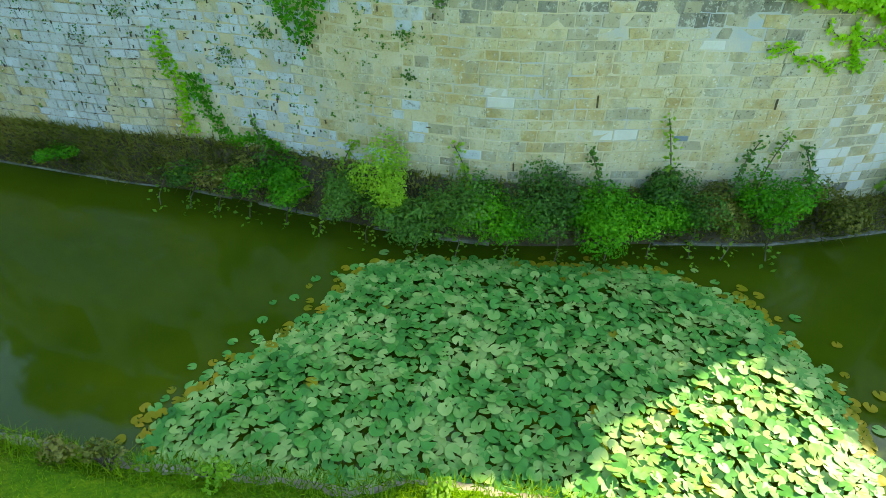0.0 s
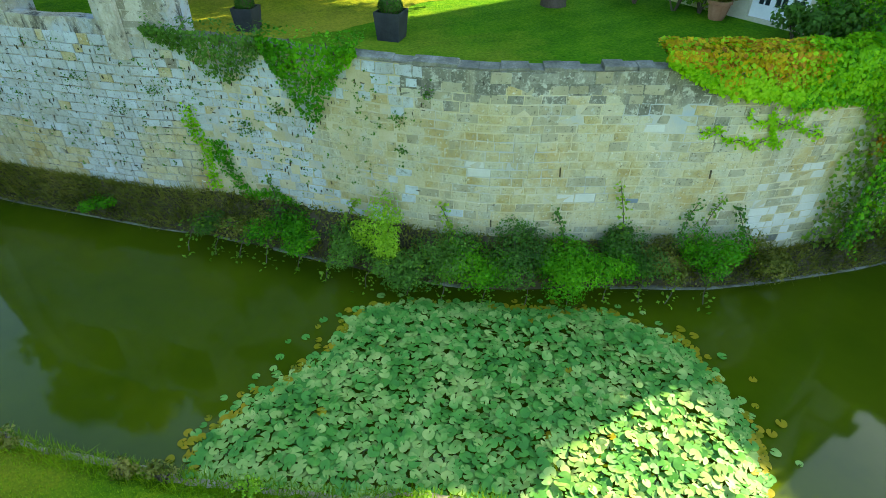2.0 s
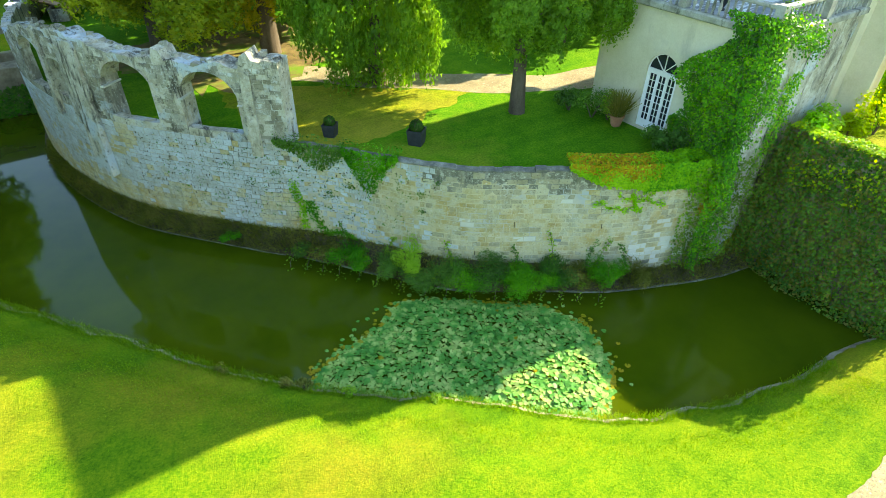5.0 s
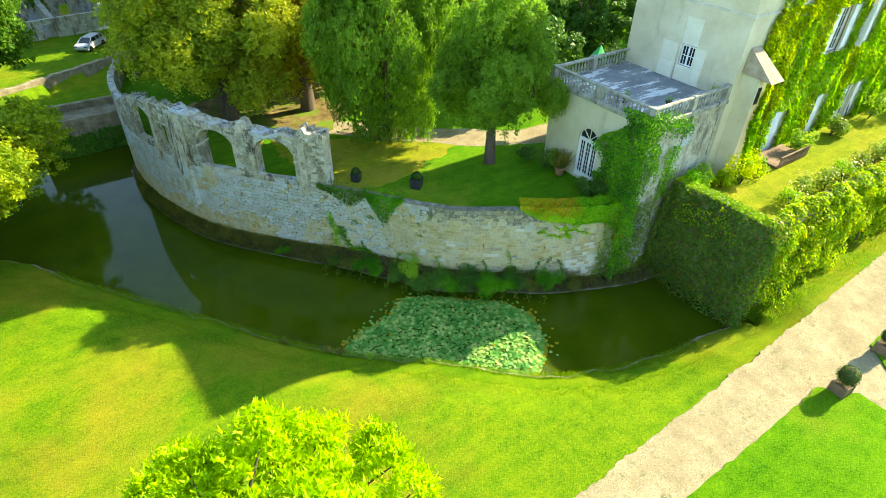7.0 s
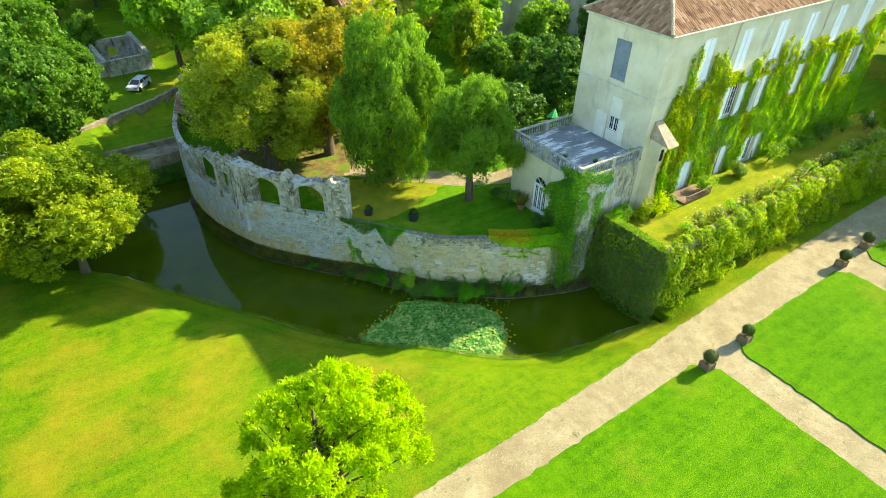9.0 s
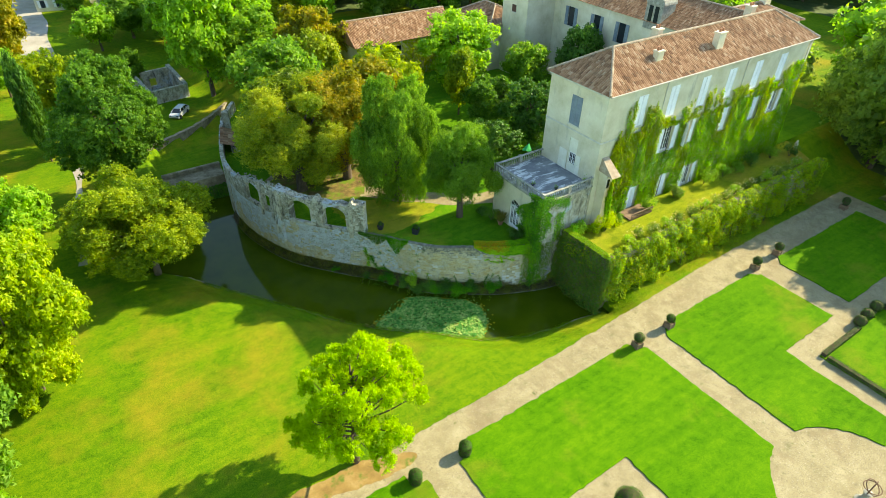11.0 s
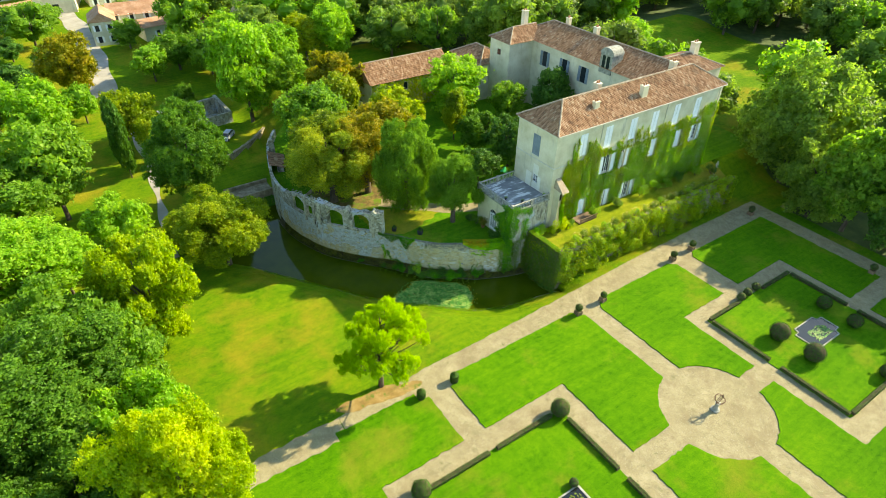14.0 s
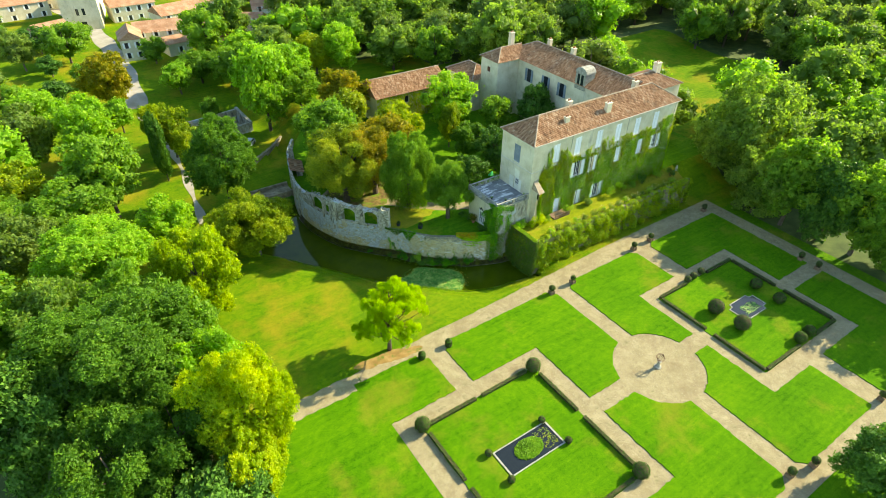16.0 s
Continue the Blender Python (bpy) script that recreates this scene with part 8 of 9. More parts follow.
M["pool"] = material("pool_water", pool_build, 0.03, 0.5)
basin("basin", [(-8.0, -32.0), (0.3, -32.0), (0.3, -28.3), (-8.0, -28.3)], 1, None)
basin("basin", [(37.9, -30.9), (38.7, -31.0), (38.9, -31.6), (43.0, -31.6), (43.2, -31.0), (44.1, -30.9), (44.1, -28.6), (43.2, -28.5), (43.0, -27.9), (38.9, -27.9), (38.7, -28.5), (37.9, -28.6)], 2, None)
rng = np.random.default_rng(9)
n = 2600
a, q = rng.uniform(0, 6.28, n), np.sqrt(rng.random(n))
pos = np.stack([-3.9 + 2.0 * q * np.cos(a), -30.15 + 1.3 * q * np.sin(a), LZ + 0.05 + (0.45 * (1 - q * q) + 0.1) * rng.random(n)], 1)
leaf_mass("lotus_clump", "pale green lotus clump in the basin", "water plants", pos, np.tile((0, 0, 1.0), (n, 1)), 0.2, "leaf_light", 10, 0.4, 0.0)
pos = np.stack([rng.uniform(-2.2, -0.2, 150), rng.uniform(-31.5, -28.8, 150), np.full(150, LZ + 0.045) + rng.random(150) * 0.01], 1)
leaf_mass("basin_lilies", "yellowish lily pads floating in the basin", "water plants", pos[pos[:, 0] > -2.3], np.tile((0, 0, 1.0), (150, 1)), 0.16, "leaf_yellow", 11, 0.03, 0.0, "stuff")
pos = np.stack([rng.uniform(39.5, 42.8, 260), rng.uniform(-30.9, -29.2, 260), np.full(260, LZ + 0.045) + rng.random(260) * 0.02], 1)
leaf_mass("basin_lilies", "green lily pads floating in the basin", "water plants", pos, np.tile((0, 0, 1.0), (260, 1)), 0.22, "pad", 12, 0.05, 0.0, "stuff")

# the armillary on its pedestal at the centre of the round
arm = thing("armillary_sundial", "rusty iron armillary sphere on a stone pedestal", "sundial", at=pose(19.4, -30.1, PZ))
part("pedestal", Geo().lathe([(0.5, 0), (0.5, 0.14), (0.38, 0.18), (0.3, 0.3), (0.22, 0.5), (0.2, 0.95), (0.3, 1.05), (0.32, 1.15), (0.1, 1.2)], (0, 0), 16), M["old_trim"], arm)
for k, (rx, ry) in enumerate([(0, 0), (90, 0), (90, 90), (35, 0), (90, 45)]):
    m = pose(0, 0, 1.8, rx, ry, 0)
    part("ring", Geo().tube([m @ Vector((0.58 * math.cos(radians(a)), 0.58 * math.sin(radians(a)), 0)) for a in range(0, 361, 15)], [0.035] * 25, 6, False), M["iron"], arm)
part("axis_rod", Geo().tube([(-0.42, 0, 1.3), (0.42, 0, 2.3)], [0.025, 0.02], 6), M["iron"], arm)
part("post", Geo().tube([(0, 0, 1.15), (0, 0, 1.3)], [0.06, 0.05], 8), M["iron"], arm)

# ---------------------------------------------------------------- courtyard
cp = Line([(40, 9.5 + 3), (30, 12.2), (19.4, 12.6), (15, 14.3), (10, 18.2), (6, 22), (1, 27), (-2, 31)])
pathg = Geo()
for s in np.arange(0, cp.length, 0.6):
    wd = 1.25 + 0.15 * math.sin(s)
    pathg.v += [(*cp.at(s, wd), COURT + 0.012), (*cp.at(s, -wd), COURT + 0.012)]
pathg.f = [(2 * i, 2 * i + 1, 2 * i + 3, 2 * i + 2) for i in range(len(pathg.v) // 2 - 1)]
ltr = [(4.2 + (6.0 + 0.8 * math.sin(5 * a) + rp.normal(0, 0.35)) * math.cos(a), 27.8 + (6.6 + 0.9 * math.cos(4 * a) + rp.normal(0, 0.35)) * math.sin(a)) for a in np.linspace(0, 6.283, 90, endpoint=False)]
ltr = [(x, y) for x, y in ltr if inside(court_poly, np.array([x]), np.array([y]))[0]]
# brighter sheet where the sun falls on the court: sunlight put into its colour
sunlit_edge = [(1.3, 19.5), (2.3, 14.6), (4.2, 12.7), (6.7, 12.5), (9.0, 13.4), (12.6, 14.6), (9.5, 17.0), (7.0, 18.8), (4.2, 21.0), (2.0, 22.5), (1.3, 19.5)]
sunlit_patch = [(x + 0.5 * noise.noise((x * 1.3, y * 1.3, 1.0)), y + 0.5 * noise.noise((x * 1.3, y * 1.3, 7.0))) for (xa, ya), (xb, yb) in zip(sunlit_edge, sunlit_edge[1:]) for x, y in [(xa + (xb - xa) * k / 8, ya + (yb - ya) * k / 8) for k in range(8)]]
structure("dry_grass", Geo().prism(sunlit_patch, COURT - 0.05, COURT + 0.006), M["dry_sunlit_lawn"], "dry yellow grass, brightened to paint the sunlight in the open courtyard", "lawn")
structure("leaf_litter", Geo().prism(ltr, COURT - 0.05, COURT + 0.02), M["litter"], "brown fallen leaves under the courtyard trees", "leaf litter")
structure("courtyard_path", pathg, M["gravel"], "pale gravel path across the courtyard", "path")
tp = thing("flower_pot", "terracotta pot with a dry feathery plant", "pot", at=pose(15.55, 7.75, COURT))
part("pot", Geo().lathe([(0.2, 0), (0.24, 0.1), (0.3, 0.42), (0.34, 0.44), (0.34, 0.52), (0.28, 0.52), (0.26, 0.44)], (0, 0), 16), M["terracotta"], tp)
rng = np.random.default_rng(14)
n = 500
d = unit(rng.normal(0, 0.35, (n, 3)) + np.array([0, 0, 1.0]))
c0 = rng.normal(0, 0.1, (n, 3)) * np.array([1, 1, 0]) + np.array([0, 0, 0.45])
sd = unit(np.cross(d, rng.normal(0, 1, (n, 3)))) * 0.012
ln = rng.uniform(0.5, 1.3, (n, 1))
part("foliage", quads("foliage", np.stack([c0 - sd, c0 + sd, c0 + d * ln + sd, c0 + d * ln - sd], 1), M["weed"]), None, tp)
for k, (x, y, r, h, mt) in enumerate([(15.3, 9.0, 0.9, 1.6, "leaf_dark"), (15.0, 10.2, 0.7, 1.1, "leaf_dark"), (15.4, 5.4, 0.7, 1.1, "leaf_dark"), (15.2, 4.4, 0.9, 1.2, "leaf_dark"), (15.7, 8.4, 0.5, 1.5, "leaf")]):
    bush("shrub", "dark evergreen shrub beside the arched door", x, y, COURT, r, h, mt, 430 + k, 900, 0.12, "door shrubs")
# terrace things
for k, (x, y) in enumerate([(17.2, 5.2), (18.7, 3.4), (22.3, 3.0)]):
    t = thing("urn_pot", "small stone urn with a sparse plant on the terrace", "pot", "terrace urns", at=pose(x, y, OT + 0.12))
    part("urn", Geo().lathe([(0.12, 0), (0.12, 0.05), (0.05, 0.1), (0.16, 0.3), (0.2, 0.42), (0.16, 0.42)], (0, 0), 12), M["dark_metal"], t)
    part("foliage", quads("foliage", leaves(rng.normal(0, 0.12, (60, 3)) + np.array([0, 0, 0.5]), rng.normal(0, 1, (60, 3)), 0.1, rng), M["leaf"]), None, t)
par = thing("parasol", "small green garden parasol behind the terrace", "parasol", at=pose(21.0, 11.4, COURT, 0, 22, 30))
part("pole", Geo().tube([(0, 0, 0), (0, 0, 6.0)], [0.03, 0.03], 8), M["dark_metal"], par)
part("canopy", Geo().add([(0, 0, 6.2)] + [(0.62 * math.cos(radians(a)), 0.62 * math.sin(radians(a)), 5.35 - 0.1 * (a % 90 > 0)) for a in range(0, 360, 45)], [(0, i, i % 8 + 1) for i in range(1, 9)] ), M["green_cloth"], par)
bush("shrub", "dark climbing shrub at the terrace corner", 22.0, 10.6, COURT, 0.9, 7.0, "leaf_dark", 450, 1200, 0.14)
# timber deck rail before the house
dk = thing("deck_rail", "weathered timber deck with a slatted rail", "railing", at=pose(28.0, 0.6, 5.7))
part("deck", Geo().box(-0.3, 3.2, -0.4, 1.5, 0, 0.16, 0.02), M["wood"], dk)
part("top_rail", Geo().box(-0.3, 3.2, -0.46, -0.36, 0.78, 0.86, 0.01), M["wood"], dk)
for k in range(18):
    part("slat", Geo().box(-0.28 + k * 0.2, -0.2 + k * 0.2, -0.43, -0.39, 0.16, 0.78), M["wood"], dk)
# statues at the far end of the terrace
for x, y in ((59.5, -2.4), (60.8, 0.4)):
    st_ = Geo().lathe([(0.4, 0), (0.4, 0.2), (0.3, 0.25), (0.3, 0.9), (0.36, 0.95), (0.36, 1.0), (0.24, 1.05), (0.27, 1.5), (0.2, 1.85), (0.26, 2.15), (0.1, 2.4), (0.13, 2.55), (0.02, 2.72)], (0, 0), 12)
    o = tagged(part("statue", st_, M["trim"], None, "", True), "weathered pale stone garden statue", "statue", "garden statues")
    o.location = (x, y, float(ground_z(np.array([x]), np.array([y]))[0]) - 0.05)

# ---------------------------------------------------------------- beyond the bridge
def estate_car(x, y, z, turn):
    t = thing("car", "white estate car parked on the grass", "car", at=pose(x, y, z, 0, 0, turn) @ Matrix.Scale(0.92, 4))
    prof = [(-2.12, 0.32), (-2.22, 0.55), (-2.16, 0.74), (-1.95, 0.86), (-1.2, 0.98), (1.9, 1.04), (2.18, 0.98), (2.24, 0.55), (2.12, 0.3)]
    n = len(prof)
    rows = [(-0.86, 0.96), (-0.9, 1.0), (0.9, 1.0), (0.86, 0.96)]
    g = Geo().add([(a * q, w, b) for w, q in rows for a, b in prof], [tuple(range(n)), tuple(range(3 * n, 4 * n))[::-1]] + [(r * n + i, (r + 1) * n + i, (r + 1) * n + (i + 1) % n, r * n + (i + 1) % n) for r in range(3) for i in range(n)])
    body = part("body", g, M["car_white"], t, smooth=False)
    cab = [(-1.3, 0.98), (-0.5, 1.42), (1.6, 1.44), (2.1, 1.0)]
    part("cabin_glass", Geo().add([(a, -0.8, b) if b < 1.2 else (a, -0.64, b) for a, b in cab] + [(a, 0.8, b) if b < 1.2 else (a, 0.64, b) for a, b in cab], [(0, 1, 2, 3)[::-1], (4, 5, 6, 7)] + [(i, i + 4, (i + 1) % 4 + 4, (i + 1) % 4) for i in range(3)]), M["glass"], body)
    part("roof", Geo().box(-0.5, 1.65, -0.65, 0.65, 1.42, 1.49, 0.03), M["car_white"], body)
    for a0, a1 in (((-1.32, 0.98), (-0.5, 1.43)), ((0.35, 1.0), (0.42, 1.43)), ((1.25, 1.0), (1.2, 1.43)), ((2.12, 1.0), (1.62, 1.44))):
        for e in (-1, 1):
            part("pillar", Geo().tube([(a0[0], e * 0.81, a0[1]), (a1[0], e * 0.65, a1[1])], [0.045, 0.04], 6), M["car_white"], body)
    for a in (-1.38, 1.38):
        for b in (-0.84, 0.84):
            w_ = part("wheel", Geo().tube([(a, b - 0.1, 0.32), (a, b + 0.1, 0.32)], [0.33, 0.33], 18), M["rubber"], t)
            part("rim", Geo().tube([(a, b - 0.11, 0.32), (a, b + 0.11, 0.32)], [0.2, 0.2], 12), M["dark_metal"], w_)
    for b in (-0.64, 0.64):
        part("headlight", Geo().box(-2.2, -2.02, b - 0.18, b + 0.18, 0.66, 0.78, 0.02), M["glass"], body)
        part("mirror", Geo().box(-0.95, -0.8, b * 1.5 - 0.08, b * 1.5 + 0.08, 1.0, 1.12, 0.02), M["car_white"], body)


estate_car(-4.7, 67.6, float(ground_z(np.array([-4.7]), np.array([67.6]))[0]), 52)
rb = thing("ruined_barn", "roofless stone barn with bare gable walls", "ruin", at=pose(-9.0, 76.6, 0.25, 0, 0, 8) @ Matrix.Diagonal((1.22, 1.05, 0.9, 1)))
part("wall", wall_with_holes((-4.6, -2.6), (6.2, -2.6), -0.5, 2.6, 0.5, [(-0.2 + 4.6, 0.9 + 4.6, -0.5, 1.9)]), M["ruin"], rb)
part("wall", wall_with_holes((-4.6, 4.0), (6.2, 4.0), -0.5, 3.9, 0.5, [(2.0, 3.0, 1.0, 2.3), (7.4, 8.4, 0.8, 2.4)]), M["ruin"], rb)
part("wall", Geo().add([(5.7, -2.1, -0.5), (6.2, -2.1, -0.5), (6.2, 4.0, -0.5), (5.7, 4.0, -0.5), (5.7, -2.1, 2.7), (6.2, -2.1, 2.7), (6.2, 4.0, 4.2), (5.7, 4.0, 4.2)], [(4, 5, 6, 7), (0, 1, 5, 4), (1, 2, 6, 5), (2, 3, 7, 6), (3, 0, 4, 7)]), M["ruin"], rb)
part("wall", Geo().add([(0.6, -2.1, -0.5), (1.1, -2.1, -0.5), (1.1, 4.0, -0.5), (0.6, 4.0, -0.5), (0.6, -2.1, 2.4), (1.1, -2.1, 2.4), (1.1, 4.0, 3.8), (0.6, 4.0, 3.8)], [(4, 5, 6, 7), (0, 1, 5, 4), (1, 2, 6, 5), (2, 3, 7, 6), (3, 0, 4, 7)]), M["ruin"], rb)
part("wall", Geo().box(-4.6, -4.1, -2.1, 4.0, -0.5, 3.0), M["ruin"], rb)
for x in (-4.35, 0.85, 5.95):
    part("wall_top", Geo().add([(x - 0.27, -2.7, 2.62 if x < 5 else 2.78), (x + 0.27, -2.7, 2.62 if x < 5 else 2.78), (x + 0.27, 4.5, 4.0 if x < 5 else 4.35), (x - 0.27, 4.5, 4.0 if x < 5 else 4.35)] + [(x - 0.27, -2.7, 2.5), (x + 0.27, -2.7, 2.5), (x + 0.27, 4.5, 3.8), (x - 0.27, 4.5, 3.8)], [(0, 1, 2, 3), (4, 5, 1, 0), (5, 6, 2, 1), (6, 7, 3, 2), (7, 4, 0, 3)]), M["old_trim"], rb, "pale wall coping")
part("earth_floor", Geo().box(-4.0, 5.6, -2.0, 3.9, -0.3, 0.08), M["ruin"], rb)
# small tiled roof on the end of the moat wall
er = thing("wall_end_shed", "narrow tiled lean-to at the end of the moat wall", "shed", at=pose(-4.05, 41.7, 3.0, 0, 0, 73))
part("wall", Geo().box(-2.2, 2.6, -2.0, -0.9, 0, 3.2), M["ruin"], er)
part("pier", Geo().box(3.6, 4.5, -1.0, -0.1, 1.2, 5.6, 0.06), M["ruin"], er, "square stone end pier")
tl = Geo()
tiled_slope(tl, (-2.4, -2.3, 3.2), (2.8, -2.3, 3.2), 0.9, 2.6, 0, 0, rr, 0.4, 0.6)
part("roof", Geo().add([(-2.4, -2.3, 3.17), (2.8, -2.3, 3.17), (2.8, 0.3, 4.07), (-2.4, 0.3, 4.07)], [(0, 1, 2, 3)]), M["tile"], er)
part("tiles", tl, M["tile"], er, "pale clay barrel tiles", kind="stuff")

# lane to the village
lane = Line([(-23.5, 30), (-22.0, 47), (-20.5, 66), (-20.7, 84), (-22.2, 97), (-21.5, 108), (-20.6, 128), (-21.2, 153), (-24, 175), (-30, 210)])
lg = Geo()
for s in np.arange(0, lane.length, 1.0):
    wd = 0.6 + 2.0 * float(smoothstep(60, 75, s)) - 0.3 * math.sin(s * 0.4)
    for o in (wd, -wd):
        x, y = lane.at(s, o)
        lg.v.append((x, y, float(ground_z(np.array([x]), np.array([y]))[0]) + 0.05))
lg.f = [(2 * i, 2 * i + 1, 2 * i + 3, 2 * i + 2) for i in range(len(lg.v) // 2 - 1)]
structure("lane", lg, M["road"], "pale dusty lane leading to the village", "road")


def village_house(x, y, z, sx, sy, h, rise, turn, label, mat="render", windows=2, axis="x"):
    t = thing("village_house", label, "house", "village houses", at=pose(x, y, z, 0, 0, turn))
    part("wall", Geo().box(-sx / 2, sx / 2, -sy / 2, sy / 2, -1, h), M[mat], t)
    o = 0.35
    g = Geo()
    if axis == "x":
        g.add([(-sx / 2 - o, -sy / 2 - o, h - 0.05), (sx / 2 + o, -sy / 2 - o, h - 0.05), (sx / 2 + o, sy / 2 + o, h - 0.05), (-sx / 2 - o, sy / 2 + o, h - 0.05), (-sx / 2 - o, 0, h + rise), (sx / 2 + o, 0, h + rise)], [(0, 1, 5, 4), (2, 3, 4, 5), (1, 2, 5), (3, 0, 4), (3, 2, 1, 0)])
    else:
        g.add([(-sx / 2 - o, -sy / 2 - o, h - 0.05), (sx / 2 + o, -sy / 2 - o, h - 0.05), (sx / 2 + o, sy / 2 + o, h - 0.05), (-sx / 2 - o, sy / 2 + o, h - 0.05), (0, -sy / 2 - o, h + rise), (0, sy / 2 + o, h + rise)], [(0, 1, 4), (1, 2, 5, 4), (2, 3, 5), (3, 0, 4, 5), (3, 2, 1, 0)])
    part("roof", g, M["tile_orange"], t)
    for k in range(windows):
        xx = -sx / 2 + sx * (k + 0.5) / windows
        for zz in ([0.9] if h < 4.2 else [0.9, 3.7]):
            w_ = part("window", Geo().box(xx - 0.55, xx + 0.55, -sy / 2 - 0.05, -sy / 2 + 0.02, zz - 0.1, zz, 0.01), M["trim"], t)
            part("pane", Geo().box(xx - 0.45, xx + 0.45, -sy / 2 - 0.03, -sy / 2 + 0.01, zz, zz + 1.5), M["glass"], w_)
            for e in (-1, 1):
                part("shutter", Geo().box(xx + e * 0.72 - 0.25, xx + e * 0.72 + 0.25, -sy / 2 - 0.06, -sy / 2 - 0.005, zz, zz + 1.5, 0.01), M["white"], w_)
    return t


G5 = 4.6
village_house(-15.5, 134, G5, 6.0, 9.5, 6.0, 2.2, -6, "two-storey village house with a clay roof", "render", 2, "y")
village_house(0.5, 141, G5, 27, 9, 5.0, 2.3, -8, "long low village house with a clay roof", "render", 7)
village_house(9.5, 121, G5, 9.5, 8, 4.6, 1.9, 22, "small white village house with a clay roof", "white", 3)
village_house(-4, 131, G5, 7, 6, 3.6, 1.6, 10, "low stone outbuilding with clay roof", "render", 1)
village_house(2.5, 158, G5, 13, 9, 5.5, 2.4, 14, "stone village house with a clay roof", "render", 3)
village_house(16, 168, G5, 16, 9, 5.5, 2.4, -5, "cream village house with a clay roof", "render", 4)
village_house(34, 152, G5, 14, 9, 4.5, 2.2, -15, "pale village house with a clay roof", "white", 3)
village_house(-41, 196, G5, 18, 10, 5.5, 2.5, 10, "village house with orange clay roof", "render", 4)
village_house(-58, 178, G5, 14, 9, 5.0, 2.3, -12, "village house with orange clay roof", "render", 3)
village_house(52, 170, G5, 12, 9, 5.0, 2.3, 8, "pale village house behind trees", "render", 3)
church = thing("church", "pale stone village church with a plain gable front", "church", at=pose(-23.5, 170, G5, 0, 0, -10))
part("wall", Geo().box(-5.2, 5.2, -2, 22, -1, 9.5), M["render"], church)
part("gable_front", Geo().add([(-5.4, -2.6, -1), (5.4, -2.6, -1), (5.4, -2.6, 10), (0, -2.6, 13.2), (-5.4, -2.6, 10), (-5.4, -1.99, -1), (5.4, -1.99, -1), (5.4, -1.99, 10), (0, -1.99, 13.2), (-5.4, -1.99, 10)], [(0, 1, 2, 3, 4), (9, 8, 7, 6, 5), (1, 6, 7, 2), (2, 7, 8, 3), (3, 8, 9, 4), (4, 9, 5, 0)]), M["render"], church)
part("roof", Geo().add([(-5.6, -1.9, 9.4), (5.6, -1.9, 9.4), (5.6, 22.3, 9.4), (-5.6, 22.3, 9.4), (0, -1.9, 12.6), (0, 22.3, 12.6)], [(0, 1, 4), (1, 2, 5, 4), (2, 3, 5), (3, 0, 4, 5)]), M["tile_orange"], church)
for x, z0, z1, w in ((0, 0, 3.2, 0.9), (-0.9, 5.2, 7.2, 0.4), (0.9, 5.2, 7.2, 0.4)):
    part("opening", Geo().box(x - w, x + w, -2.66, -2.5, z0, z1, 0.05), M["glass"], church)

part("bell_gable", Geo().box(-1.6, -0.6, -2.5, -1.9, 12.0, 15.6, 0.05).box(0.6, 1.6, -2.5, -1.9, 12.0, 15.6, 0.05).box(-1.7, 1.7, -2.55, -1.85, 15.601, 16.4, 0.05), M["trim"], church)
part("tower", Geo().box(-4.6, 0.2, 12, 17, 9, 15.5), M["trim"], church)
village_house(-34, 158, G5, 9, 8, 4.8, 2.0, 20, "small village house with an orange clay roof", "render", 2)
village_house(22, 140, G5, 8, 8, 4.4, 1.9, -30, "small village house among trees", "render", 2)
village_house(-8, 176, G5, 14, 9, 5.6, 2.4, 4, "village house with a long clay roof", "render", 4)
village_house(27, 184, G5, 18, 9, 5.6, 2.4, 12, "long village house with a clay roof", "white", 5)
village_house(-24, 205, G5, 16, 9, 5.6, 2.4, -14, "village house with orange clay roof", "render", 4)
structure("village_square", Geo().prism([(-22, 132), (-14, 142), (-12, 168), (12, 178), (20, 190), (-30, 192), (-28, 160), (-24, 138)], 3.5, 4.72), M["road"], "pale paved village square", "road")

# dark ivy on the bridge and its abutment
pts, nors = [], []
for k in range(4200):
    x, z = rp.uniform(-12.4, -5.3), rp.uniform(0.05, 2.7)
    if z > 1.9 + 0.7 * noise.noise((x * 0.9, 1.0, 8.0)) + 0.3 * noise.noise((x * 3.0, 2.0, 8.0)):
        continue
    pts.append((x, 38.72 - 0.5 * rp.random() ** 0.6 * (0.6 + 0.6 * noise.noise((x, z, 3.0))), z))
    nors.append((-0.1, -1, 0.3))
ivy_sheet("ivy", "dark ivy hanging over the bridge face", pts, nors, 0.2, [("leaf_dark", 0.75), ("ivy", 0.25)], 89, [((x, 38.7, 0.1), (x + 0.4, 38.7, 2.2)) for x in (-11.5, -9.6, -7.4)])
# creeper on the barn front
n = 5200
pos = np.stack([rng.uniform(20.8, 39.4, n), 51.5 - 0.25 * rng.random(n), rng.uniform(5.4, 11.5, n)], 1)
hide = ((abs(pos[:, 0] - 28.5) < 0.6) | (abs(pos[:, 0] - 33.5) < 0.6)) & (pos[:, 2] > 9.2) & (pos[:, 2] < 10.9)
pos = pos[~hide]
leaf_mass("barn_creeper", "pale yellow-green creeper covering the barn front", "climber", pos, np.tile((0, -1, 0.4), (len(pos), 1)), 0.3, "leaf_yellow", 13, 0.4, 1.5)

# ---------------------------------------------------------------- stones of the moat wall
rs = np.random.default_rng(123)


